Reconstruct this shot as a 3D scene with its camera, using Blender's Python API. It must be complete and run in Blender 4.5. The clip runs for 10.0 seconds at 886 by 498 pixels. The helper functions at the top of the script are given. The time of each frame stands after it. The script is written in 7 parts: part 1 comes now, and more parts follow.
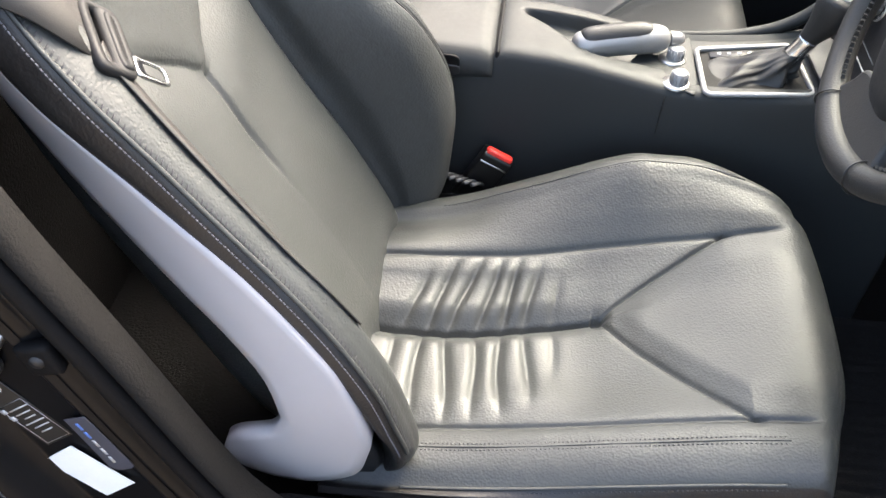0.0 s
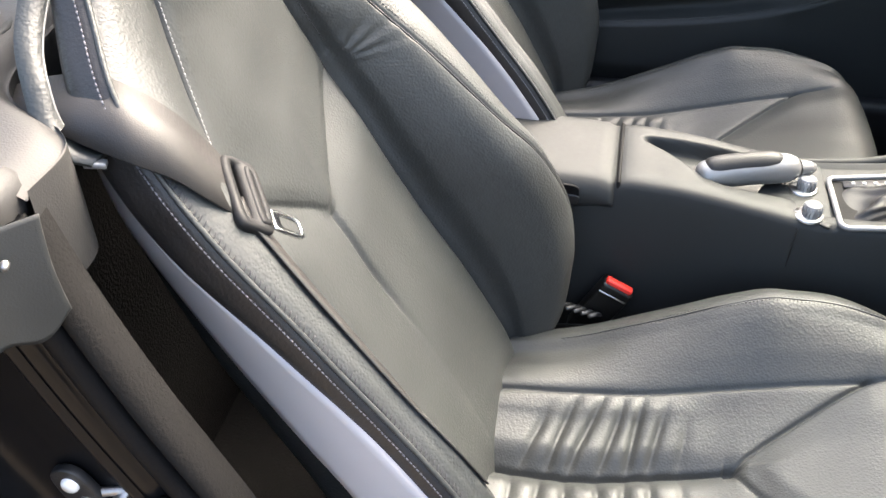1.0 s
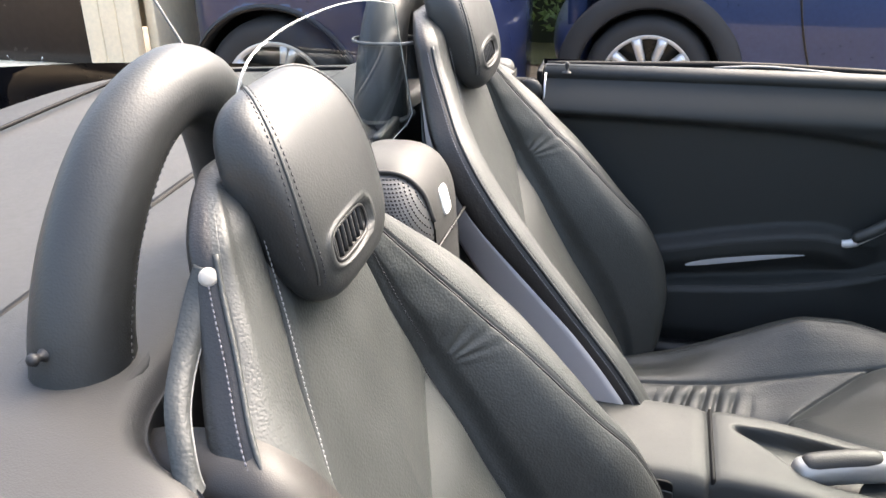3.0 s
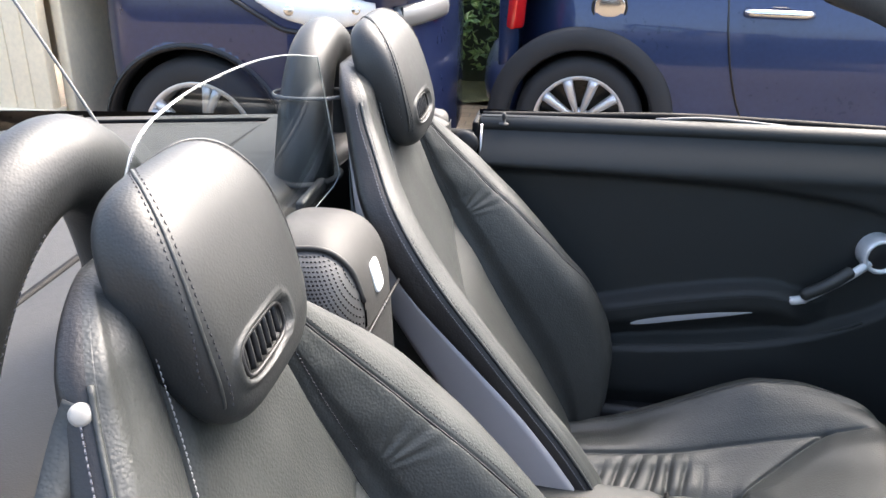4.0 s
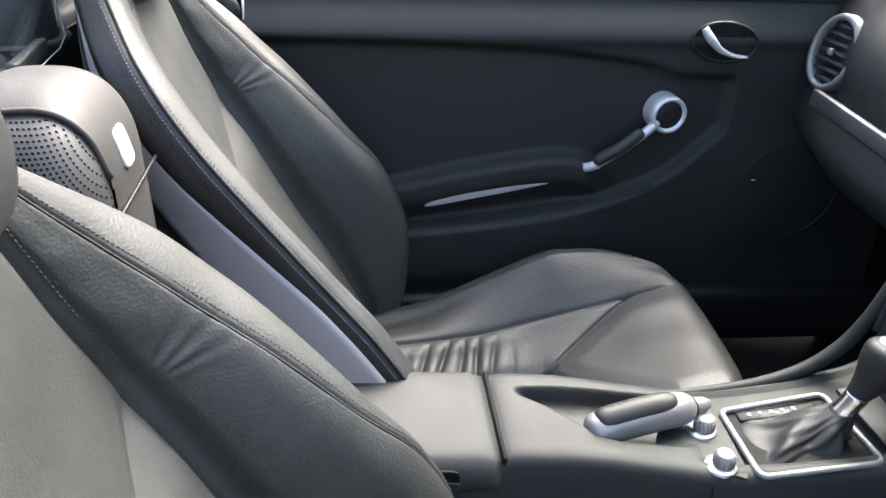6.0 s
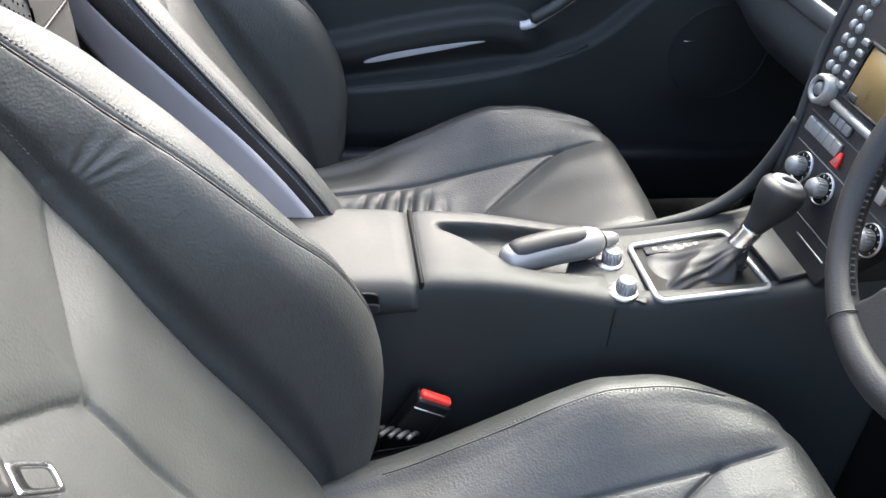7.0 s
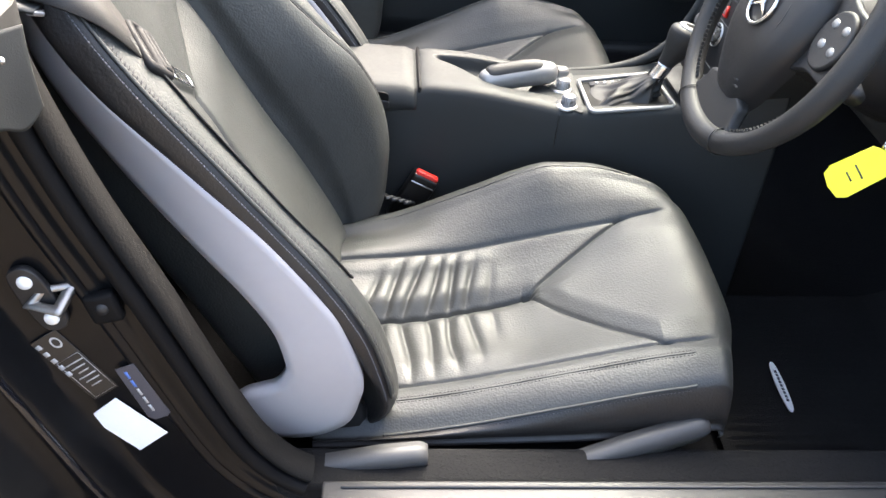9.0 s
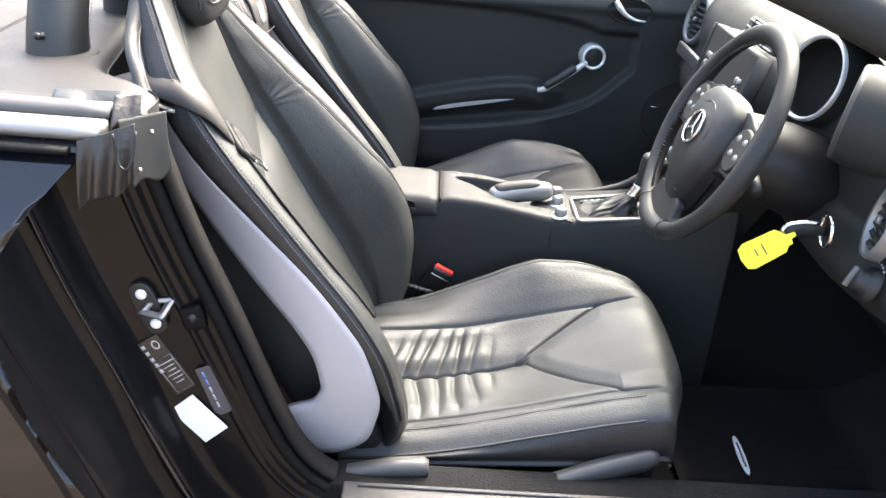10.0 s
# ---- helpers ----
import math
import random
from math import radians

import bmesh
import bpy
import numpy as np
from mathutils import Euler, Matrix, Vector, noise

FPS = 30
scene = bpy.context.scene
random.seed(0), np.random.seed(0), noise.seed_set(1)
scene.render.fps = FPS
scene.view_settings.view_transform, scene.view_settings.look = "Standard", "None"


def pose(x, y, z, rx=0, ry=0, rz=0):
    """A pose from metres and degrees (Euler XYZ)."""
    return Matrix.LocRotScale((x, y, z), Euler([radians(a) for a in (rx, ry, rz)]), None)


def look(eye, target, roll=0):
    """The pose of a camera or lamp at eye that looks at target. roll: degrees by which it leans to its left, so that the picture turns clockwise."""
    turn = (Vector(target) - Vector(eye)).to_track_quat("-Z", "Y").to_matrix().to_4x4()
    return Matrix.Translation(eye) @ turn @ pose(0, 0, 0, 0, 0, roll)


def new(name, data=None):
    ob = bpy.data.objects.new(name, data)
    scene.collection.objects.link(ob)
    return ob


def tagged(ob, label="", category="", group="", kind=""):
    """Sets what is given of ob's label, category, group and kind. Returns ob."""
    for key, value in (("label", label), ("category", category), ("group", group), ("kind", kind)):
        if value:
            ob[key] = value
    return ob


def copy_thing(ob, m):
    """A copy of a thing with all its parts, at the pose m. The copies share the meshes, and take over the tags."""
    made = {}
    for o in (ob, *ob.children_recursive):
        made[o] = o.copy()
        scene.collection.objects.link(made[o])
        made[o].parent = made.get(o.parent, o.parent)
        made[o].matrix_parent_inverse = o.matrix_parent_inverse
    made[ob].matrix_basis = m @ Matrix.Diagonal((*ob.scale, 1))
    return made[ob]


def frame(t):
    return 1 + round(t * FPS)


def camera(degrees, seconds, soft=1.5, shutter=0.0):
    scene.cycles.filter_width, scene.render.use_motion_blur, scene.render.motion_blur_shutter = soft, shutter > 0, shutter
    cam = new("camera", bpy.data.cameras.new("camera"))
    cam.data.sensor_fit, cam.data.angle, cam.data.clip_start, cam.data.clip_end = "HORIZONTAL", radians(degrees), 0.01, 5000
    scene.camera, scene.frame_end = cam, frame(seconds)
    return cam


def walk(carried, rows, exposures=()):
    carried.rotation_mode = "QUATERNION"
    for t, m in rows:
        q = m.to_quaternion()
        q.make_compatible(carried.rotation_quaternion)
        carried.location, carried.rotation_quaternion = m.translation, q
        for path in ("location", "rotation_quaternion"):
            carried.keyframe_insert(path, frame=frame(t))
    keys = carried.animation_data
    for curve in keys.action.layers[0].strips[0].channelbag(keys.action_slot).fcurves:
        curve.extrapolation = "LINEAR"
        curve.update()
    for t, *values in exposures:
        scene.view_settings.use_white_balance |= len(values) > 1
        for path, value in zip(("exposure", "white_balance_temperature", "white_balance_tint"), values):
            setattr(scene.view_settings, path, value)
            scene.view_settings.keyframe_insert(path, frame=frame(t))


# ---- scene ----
cam = camera(53.9, 10.0)
PATH = [
    (0, (0.164, -1.099, 1.285), (0.052, 0.315, -0.125), 2.9),
    (0.5, (0.144, -1.072, 1.288), (-0.107, 0.376, -0.069), 0.2),
    (1, (0.116, -1.047, 1.303), (-0.217, 0.475, 0.049), -1.3),
    (1.5, (0.093, -1.032, 1.335), (-0.315, 0.545, 0.175), -1.7),
    (2, (0.063, -1.023, 1.362), (-0.378, 0.619, 0.308), -1.4),
    (2.5, (0.045, -1.023, 1.386), (-0.406, 0.681, 0.439), -1.3),
    (2.7, (0.037, -1.02, 1.395), (-0.414, 0.704, 0.487), -1.3),
    (3.8, (-0.004, -0.908, 1.404), (-0.341, 0.894, 0.605), 0.0),
    (4, (-0.006, -0.88, 1.402), (-0.299, 0.932, 0.608), 0.2),
    (4.5, (-0.024, -0.815, 1.379), (-0.175, 1.017, 0.591), 0.7),
    (5, (-0.026, -0.781, 1.363), (-0.037, 1.046, 0.55), 1.6),
    (5.5, (-0.024, -0.77, 1.336), (0.091, 1.022, 0.455), 2.6),
    (5.7, (-0.026, -0.757, 1.315), (0.129, 1.017, 0.404), 2.3),
    (6.8, (-0.009, -0.817, 1.24), (0.317, 0.816, 0.132), 5.5),
    (7, (0.022, -0.847, 1.258), (0.307, 0.756, 0.097), 4.5),
    (7.5, (0.059, -0.993, 1.267), (0.291, 0.591, 0.069), 4.1),
    (8, (0.066, -1.154, 1.293), (0.248, 0.419, 0.072), 4.3),
    (8.5, (0.061, -1.237, 1.287), (0.259, 0.297, 0.02), 4.8),
    (9, (0.074, -1.354, 1.298), (0.23, 0.227, 0.084), 4.7),
    (9.5, (0.105, -1.556, 1.331), (0.187, 0.143, 0.277), 4.5),
    (10, (0.119, -1.705, 1.35), (0.159, 0.08, 0.449), 4.2),
]
walk(cam, [(t, look(eye, target, roll)) for t, eye, target, roll in PATH],
     exposures=[(0.0, 3.1, 7000, 10), (1.5, 2.98, 7000, 10), (2.5, 2.9, 7000, 10), (4.0, 2.6, 6550, 10), (5.5, 2.6, 6550, 10), (6.8, 3.05, 6550, 10), (7.5, 3.15, 6550, 10), (8.5, 3.12, 6800, 10), (10.0, 3.18, 6900, 10)])

# ---- sky, sun and exposure ----
world = bpy.data.worlds.new("sky")
scene.world = world
world.use_nodes = True
wn, wl = world.node_tree.nodes, world.node_tree.links
sky = wn.new("ShaderNodeTexSky")
sky.sky_type, sky.sun_disc = "NISHITA", False
sky.sun_elevation, sky.sun_rotation = radians(50.7), radians(32.8)
sky.air_density, sky.dust_density, sky.ozone_density = 1.0, 6.0, 0.6
wl.new(sky.outputs[0], wn["Background"].inputs[0])
wn["Background"].inputs[1].default_value = 0.15
sun = new("sun", bpy.data.lights.new("sun", "SUN"))
sun.data.energy, sun.data.angle, sun.data.color = 2.0, radians(50), (1.0, 0.965, 0.93)
sun.matrix_world = look((2.0, 3.1, 4.5), (0, 0, 0))


# ---- small tools ----
def curve(keys, x):
    """A smooth line through (place, value) keys, read at x."""
    k = np.array(keys, float)
    xs, ys = k[:, 0], k[:, 1]
    d = np.diff(ys) / np.diff(xs)
    m = np.r_[d[0], np.where(d[1:] * d[:-1] > 0, (d[1:] + d[:-1]) / 2, 0), d[-1]]
    x = np.clip(np.asarray(x, float), xs[0], xs[-1])
    i = np.clip(np.searchsorted(xs, x) - 1, 0, len(xs) - 2)
    h = xs[i + 1] - xs[i]
    t = (x - xs[i]) / h
    return (ys[i] * (2 * t**3 - 3 * t**2 + 1) + h * m[i] * (t**3 - 2 * t**2 + t)
            + ys[i + 1] * (3 * t**2 - 2 * t**3) + h * m[i + 1] * (t**3 - t**2))


def spline(pts, n, closed=False):
    """n points of a Catmull-Rom line through pts, or those at the places n."""
    p = np.array(pts, float)
    p = np.vstack([p[-1], p, p[0], p[1]]) if closed else np.vstack([2 * p[0] - p[1], p, 2 * p[-1] - p[-2]])
    segs = len(p) - 3
    u = np.linspace(0, segs, n, endpoint=not closed) if np.isscalar(n) else np.asarray(n, float)
    i = np.minimum(u.astype(int), segs - 1)
    t = (u - i)[:, None]
    a, b, c, d = p[i], p[i + 1], p[i + 2], p[i + 3]
    return 0.5 * (2 * b + (c - a) * t + (2 * a - 5 * b + 4 * c - d) * t**2 + (3 * b - a - 3 * c + d) * t**3)


def ease(a, b, x):
    t = np.clip((np.asarray(x, float) - a) / (b - a), 0, 1)
    return t * t * (3 - 2 * t)


def mesh(name, verts, faces, smooth=True):
    me = bpy.data.meshes.new(name)
    me.from_pydata([tuple(v) for v in np.asarray(verts, float).reshape(-1, 3)], [], faces)
    bm = bmesh.new()
    bm.from_mesh(me)
    bmesh.ops.remove_doubles(bm, verts=bm.verts, dist=1e-6)
    bmesh.ops.recalc_face_normals(bm, faces=bm.faces)
    bm.to_mesh(me)
    bm.free()
    me.polygons.foreach_set("use_smooth", [smooth] * len(me.polygons))
    return me


def grid(name, p, wrap_u=False, wrap_v=False, caps=False, smooth=True):
    """A mesh over an array of points n x m."""
    n, m = p.shape[:2]
    ij = np.arange(n * m).reshape(n, m)
    a = np.vstack([ij, ij[:1]]) if wrap_u else ij
    a = np.hstack([a, a[:, :1]]) if wrap_v else a
    f = np.stack([a[:-1, :-1], a[1:, :-1], a[1:, 1:], a[:-1, 1:]], -1).reshape(-1, 4).tolist()
    if caps:
        f += [ij[0].tolist(), ij[-1].tolist()]
    return mesh(name, p, f, smooth)


def thing(name, label, category, group="", kind="", at=(0, 0, 0)):
    ob = new(name)
    ob.location = at
    ob.empty_display_size = 0.05
    return tagged(ob, label, category, group, kind)


def part(name, me, mat, parent=None, label="", m=None):
    """Links a mesh, or a bmesh, as one object under a thing or a part."""
    if isinstance(me, bmesh.types.BMesh):
        data = bpy.data.meshes.new(name)
        me.to_mesh(data)
        me.free()
        me = data
    if mat and not me.materials:
        me.materials.append(mat)
    ob = new(name, me)
    if parent:
        ob.parent = parent
    if m is not None:
        ob.matrix_basis = m
    return tagged(ob, label)


def single(name, me, mat, label, category, group="", kind="", m=None):
    return tagged(part(name, me, mat, None, "", m), label, category, group, kind)


def box(size, bevel=0.003, seg=2, at=(0, 0, 0), turn=(0, 0, 0), smooth=True):
    bm = bmesh.new()
    bmesh.ops.create_cube(bm, size=1)
    bmesh.ops.scale(bm, vec=size, verts=bm.verts)
    if bevel:
        bmesh.ops.bevel(bm, geom=bm.edges[:], offset=min(bevel, 0.45 * min(size)), segments=seg, profile=0.6, affect="EDGES")
    bmesh.ops.transform(bm, matrix=pose(*at, *turn), verts=bm.verts)
    for f in bm.faces:
        f.smooth = smooth
    return bm


def lathe(name, profile, seg=32, m=None):
    """Turns (radius, height) pairs round z."""
    a = np.linspace(0, 2 * math.pi, seg, endpoint=False)
    p = np.array([[(r * math.cos(t), r * math.sin(t), h) for r, h in profile] for t in a])
    if m is not None:
        p = np.array([m @ Vector(v) for v in p.reshape(-1, 3)]).reshape(p.shape)
    return grid(name, p, wrap_u=True)


def tube(name, pts, radius, seg=10, closed=False, flat=1.0, caps=True):
    """A tube along points; radius may vary; flat squeezes it across."""
    p = np.asarray(pts, float)
    n = len(p)
    r = np.broadcast_to(np.asarray(radius, float), (n,))
    t = (np.roll(p, -1, 0) - np.roll(p, 1, 0)) if closed else np.gradient(p, axis=0)
    t /= np.linalg.norm(t, axis=1)[:, None]
    side = np.cross(t[0], (0, 0, 1.0))
    if np.linalg.norm(side) < 0.1:
        side = np.cross(t[0], (0, 1.0, 0))
    out = []
    for k in range(n):
        side = side - t[k] * (side @ t[k])
        side /= np.linalg.norm(side)
        up = np.cross(side, t[k])
        a = np.linspace(0, 2 * math.pi, seg, endpoint=False)
        out.append(p[k] + r[k] * (np.cos(a)[:, None] * side * flat + np.sin(a)[:, None] * up))
    return grid(name, np.array(out), wrap_u=closed, wrap_v=True, caps=caps and not closed)


def slab(name, outline, z0, z1, bevel=0.004, seg=2):
    """A plate from an outline in x, y."""
    bm = bmesh.new()
    vs = [bm.verts.new((x, y, z0)) for x, y in outline]
    f = bm.faces.new(vs)
    r = bmesh.ops.extrude_face_region(bm, geom=[f])
    bmesh.ops.translate(bm, vec=(0, 0, z1 - z0), verts=[v for v in r["geom"] if isinstance(v, bmesh.types.BMVert)])
    bmesh.ops.recalc_face_normals(bm, faces=bm.faces)
    if bevel:
        caps = [e for f in bm.faces if len(f.verts) > 4 or abs(f.normal.z) > 0.9 for e in f.edges]
        bmesh.ops.bevel(bm, geom=list(set(caps)), offset=bevel, segments=seg, profile=0.5, affect="EDGES")
    for f in bm.faces:
        f.smooth = abs(f.normal.z) < 0.98
    return bm


def stitches(name, lines, pitch=0.0055, length=0.62, wide=0.0011):
    """Short threads laid along lines of points, each with a normal."""
    vs, fs = [], []
    for pts, nrm in lines:
        pts, nrm = np.asarray(pts, float), np.asarray(nrm, float)
        d = np.r_[0, np.cumsum(np.linalg.norm(np.diff(pts, axis=0), axis=1))]
        for s in np.arange(pitch, d[-1] - pitch, pitch):
            ends = [np.array([np.interp(s + e * pitch * length / 2, d, pts[:, c]) for c in range(3)]) for e in (-1, 1)]
            up = np.array([np.interp(s, d, nrm[:, c]) for c in range(3)])
            up /= np.linalg.norm(up) + 1e-9
            along = ends[1] - ends[0]
            side = np.cross(along, up)
            side *= wide / 2 / (np.linalg.norm(side) + 1e-9)
            mid = (ends[0] + ends[1]) / 2 + up * wide * 0.8
            b = len(vs)
            vs += [ends[0] - side, ends[0] + side, mid + side * 0.8, mid - side * 0.8, ends[1] - side, ends[1] + side]
            fs += [(b, b + 1, b + 2, b + 3), (b + 3, b + 2, b + 5, b + 4), (b, b + 3, b + 4), (b + 1, b + 5, b + 2)]
    return mesh(name, vs, fs, False)


def ticks(name, pts, nrm, pitch=0.0056, length=0.0068, wide=0.0015):
    """Whip stitches: short threads lying across a line."""
    pts, nrm = np.asarray(pts, float), np.asarray(nrm, float)
    d = np.r_[0, np.cumsum(np.linalg.norm(np.diff(pts, axis=0), axis=1))]
    vs, fs = [], []
    for s in np.arange(pitch, d[-1] - pitch, pitch):
        p, q = (np.array([np.interp(s + e, d, pts[:, c]) for c in range(3)]) for e in (0, 0.001))
        up = np.array([np.interp(s, d, nrm[:, c]) for c in range(3)])
        up /= np.linalg.norm(up)
        along = (q - p) / np.linalg.norm(q - p)
        side = np.cross(along, up) + 0.35 * along
        b = len(vs)
        for e, lift in ((-0.5, -0.0012), (0.0, 0.0008), (0.5, -0.0012)):
            mid = p + side * e * length + up * lift
            vs += [mid - along * wide / 2, mid + up * wide * 0.5, mid + along * wide / 2]
        fs += [(b, b + 1, b + 4, b + 3), (b + 1, b + 2, b + 5, b + 4), (b + 3, b + 4, b + 7, b + 6), (b + 4, b + 5, b + 8, b + 7)]
    return mesh(name, vs, fs)


# ---- materials ----
def material(name, colour, rough=0.5, metal=0.0, grain=0.0, grain_size=0.002, vary=0.12, vary_size=0.08, coat=0.0, cells=False, spec=0.5, wrinkle=0.0):
    """Principled surface with mottling at two scales, roughness that varies, and a fine relief."""
    mat = bpy.data.materials.new(name)
    mat.use_nodes = True
    n, l = mat.node_tree.nodes, mat.node_tree.links
    b = n["Principled BSDF"]
    b.inputs["Metallic"].default_value, b.inputs["Coat Weight"].default_value = metal, coat
    b.inputs["Specular IOR Level"].default_value = spec
    b.inputs["Coat Roughness"].default_value = 0.04
    tc = n.new("ShaderNodeTexCoord")
    big, small = n.new("ShaderNodeTexNoise"), n.new("ShaderNodeTexNoise")
    for tex, size in ((big, vary_size), (small, vary_size / 14)):
        tex.inputs["Scale"].default_value, tex.inputs["Detail"].default_value = 1 / size, 4
        l.new(tc.outputs["Object"], tex.inputs["Vector"])
    mix = n.new("ShaderNodeMath")
    mix.operation = "ADD"
    l.new(big.outputs["Fac"], mix.inputs[0])
    l.new(small.outputs["Fac"], mix.inputs[1])
    ramp = n.new("ShaderNodeMapRange")
    ramp.inputs["From Min"].default_value, ramp.inputs["From Max"].default_value = 0.6, 1.4
    ramp.inputs["To Min"].default_value, ramp.inputs["To Max"].default_value = 1 - vary, 1 + vary
    l.new(mix.outputs[0], ramp.inputs["Value"])
    tint = n.new("ShaderNodeVectorMath")
    tint.operation = "SCALE"
    tint.inputs[0].default_value = colour
    l.new(ramp.outputs[0], tint.inputs["Scale"])
    l.new(tint.outputs[0], b.inputs["Base Color"])
    rr = n.new("ShaderNodeMapRange")
    rr.inputs["From Min"].default_value, rr.inputs["From Max"].default_value = 0.6, 1.4
    rr.inputs["To Min"].default_value, rr.inputs["To Max"].default_value = max(rough * 0.85, 0.0), min(rough * 1.15, 1)
    l.new(mix.outputs[0], rr.inputs["Value"])
    l.new(rr.outputs[0], b.inputs["Roughness"])
    if grain:
        if cells:
            g = n.new("ShaderNodeTexVoronoi")
            g.inputs["Scale"].default_value = 1 / grain_size
            g.feature = "SMOOTH_F1"
            out = g.outputs["Distance"]
        else:
            g = n.new("ShaderNodeTexNoise")
            g.inputs["Scale"].default_value, g.inputs["Detail"].default_value = 1 / grain_size, 3
            out = g.outputs["Fac"]
        l.new(tc.outputs["Object"], g.inputs["Vector"])
        bump = n.new("ShaderNodeBump")
        bump.inputs["Strength"].default_value, bump.inputs["Distance"].default_value = min(grain, 1), grain_size * 0.4
        l.new(out, bump.inputs["Height"])
        l.new(bump.outputs[0], b.inputs["Normal"])
        if wrinkle:
            w = n.new("ShaderNodeTexNoise")
            w.inputs["Scale"].default_value, w.inputs["Detail"].default_value, w.inputs["Distortion"].default_value = 38, 5, 0.6
            soft = n.new("ShaderNodeBump")
            soft.inputs["Strength"].default_value, soft.inputs["Distance"].default_value = wrinkle, 0.004
            l.new(tc.outputs["Object"], w.inputs["Vector"])
            l.new(w.outputs["Fac"], soft.inputs["Height"])
            l.new(soft.outputs[0], bump.inputs["Normal"])
    return mat


LEATHER = material("black_leather", (0.0272, 0.0296, 0.0290), 0.50, 0, 0.38, 0.0026, 0.24, 0.12, cells=True, spec=0.50, wrinkle=0.03)
SEAM_SHADE = material("groove_shade", (0.010, 0.010, 0.011), 0.6, 0, 0.3, 0.002, 0.2, 0.03)
SILL_METAL = material("dull_sill_metal", (0.040, 0.040, 0.041), 0.45, 0.2, 0.2, 0.002, 0.15, 0.05)
STEEL = material("worn_steel", (0.30, 0.29, 0.28), 0.38, 0.9, 0.2, 0.003, 0.2, 0.02)
LEVER_GREY = material("dark_grey_lever_plastic", (0.050, 0.050, 0.051), 0.5, 0, 0.2, 0.0015, 0.1, 0.06)
LEATHER_FINE = material("fine_black_leather", (0.0190, 0.0205, 0.0210), 0.48, 0, 0.22, 0.0020, 0.2, 0.12, cells=True, spec=0.50, wrinkle=0.025)
WHEEL_LEATHER = material("dark_wheel_leather", (0.020, 0.020, 0.020), 0.5, 0, 0.3, 0.0017, 0.2, 0.05, cells=True, spec=0.35)
LEATHER_RIM = material("brown_black_leather", (0.013, 0.0118, 0.0116), 0.45, 0, 0.4, 0.003, 0.25, 0.05, wrinkle=0.15)
THREAD = material("grey_thread", (0.11, 0.11, 0.125), 0.8, vary=0.2, vary_size=0.02)
THREAD_PALE = material("pale_grey_thread", (0.24, 0.24, 0.24), 0.8, vary=0.2, vary_size=0.02)
THREAD_DARK = material("dark_thread", (0.026, 0.026, 0.030), 0.8, vary=0.2, vary_size=0.02)
SILVER_PANEL = material("silver_lacquered_plastic", (0.36, 0.345, 0.352), 0.5, 0.0, 0.1, 0.0015, 0.03, 0.2)
BLACK_PLASTIC = material("black_textured_plastic", (0.011, 0.011, 0.012), 0.5, 0, 0.4, 0.0012, 0.15, 0.1)
SOFT_PLASTIC = material("soft_dark_grey_plastic", (0.0200, 0.0215, 0.0215), 0.60, 0, 0.35, 0.0014, 0.12, 0.1, spec=0.32)
DECK_PLASTIC = material("dark_grey_grained_plastic", (0.033, 0.0325, 0.0318), 0.56, 0, 0.30, 0.0014, 0.15, 0.1, cells=True, spec=0.32)
GREY_PLASTIC = material("grey_plastic", (0.13, 0.13, 0.13), 0.5, 0, 0.2, 0.0015, 0.1, 0.06)
RUBBER = material("black_rubber", (0.0045, 0.0045, 0.005), 0.6, 0, 0.3, 0.003, 0.2, 0.05, spec=0.12)
TYRE = material("tyre_rubber", (0.022, 0.022, 0.023), 0.75, 0, 0.4, 0.006, 0.3, 0.1)
CARPET = material("black_carpet", (0.006, 0.006, 0.0065), 0.95, 0, 0.9, 0.004, 0.3, 0.05, spec=0.2)
MAT_CLOTH = material("black_floor_mat", (0.016, 0.0155, 0.0155), 0.95, 0, 0.9, 0.003, 0.3, 0.08, spec=0.12)
CHROME = material("satin_chrome", (0.72, 0.72, 0.73), 0.22, 1.0, 0, vary=0.05, vary_size=0.03)
ALU = material("brushed_aluminium", (0.42, 0.42, 0.42), 0.35, 1.0, 0.1, 0.001, 0.06, 0.03)
BRIGHT_SILVER = material("bright_silver_lacquer", (0.66, 0.66, 0.67), 0.3, 0.35, 0, vary=0.05, vary_size=0.03)
SILVER_PAINT = material("silver_painted_plastic", (0.25, 0.25, 0.25), 0.4, 0.5, 0, vary=0.05, vary_size=0.05)
PAINT_BLACK = material("black_car_paint", (0.004, 0.0045, 0.007), 0.3, 0.0, 0, vary=0.2, vary_size=0.3, coat=1.0, spec=0.1)
PAINT_JAMB = material("satin_black_jamb_paint", (0.0045, 0.0047, 0.0055), 0.35, 0.0, 0, 0.004, 0.2, 0.2, coat=0.22, spec=0.10)
SEAL_CLOTH = material("grey_flocked_seal", (0.0085, 0.0082, 0.008), 0.85, 0, 0.6, 0.003, 0.2, 0.03, spec=0.12)
PAINT_BLUE = material("blue_car_paint", (0.030, 0.046, 0.104), 0.3, 0.15, 0, vary=0.15, vary_size=0.3, coat=0.75, spec=0.2)
PAINT_NAVY = material("dark_blue_car_paint", (0.014, 0.021, 0.062), 0.3, 0.15, 0, vary=0.2, vary_size=0.3, coat=1.0, spec=0.2)
RIM_SILVER = material("silver_wheel_lacquer", (0.62, 0.61, 0.60), 0.3, 0.6, 0, vary=0.1, vary_size=0.06)
RED = material("red_button_plastic", (0.72, 0.035, 0.025), 0.4, vary=0.06, vary_size=0.02)
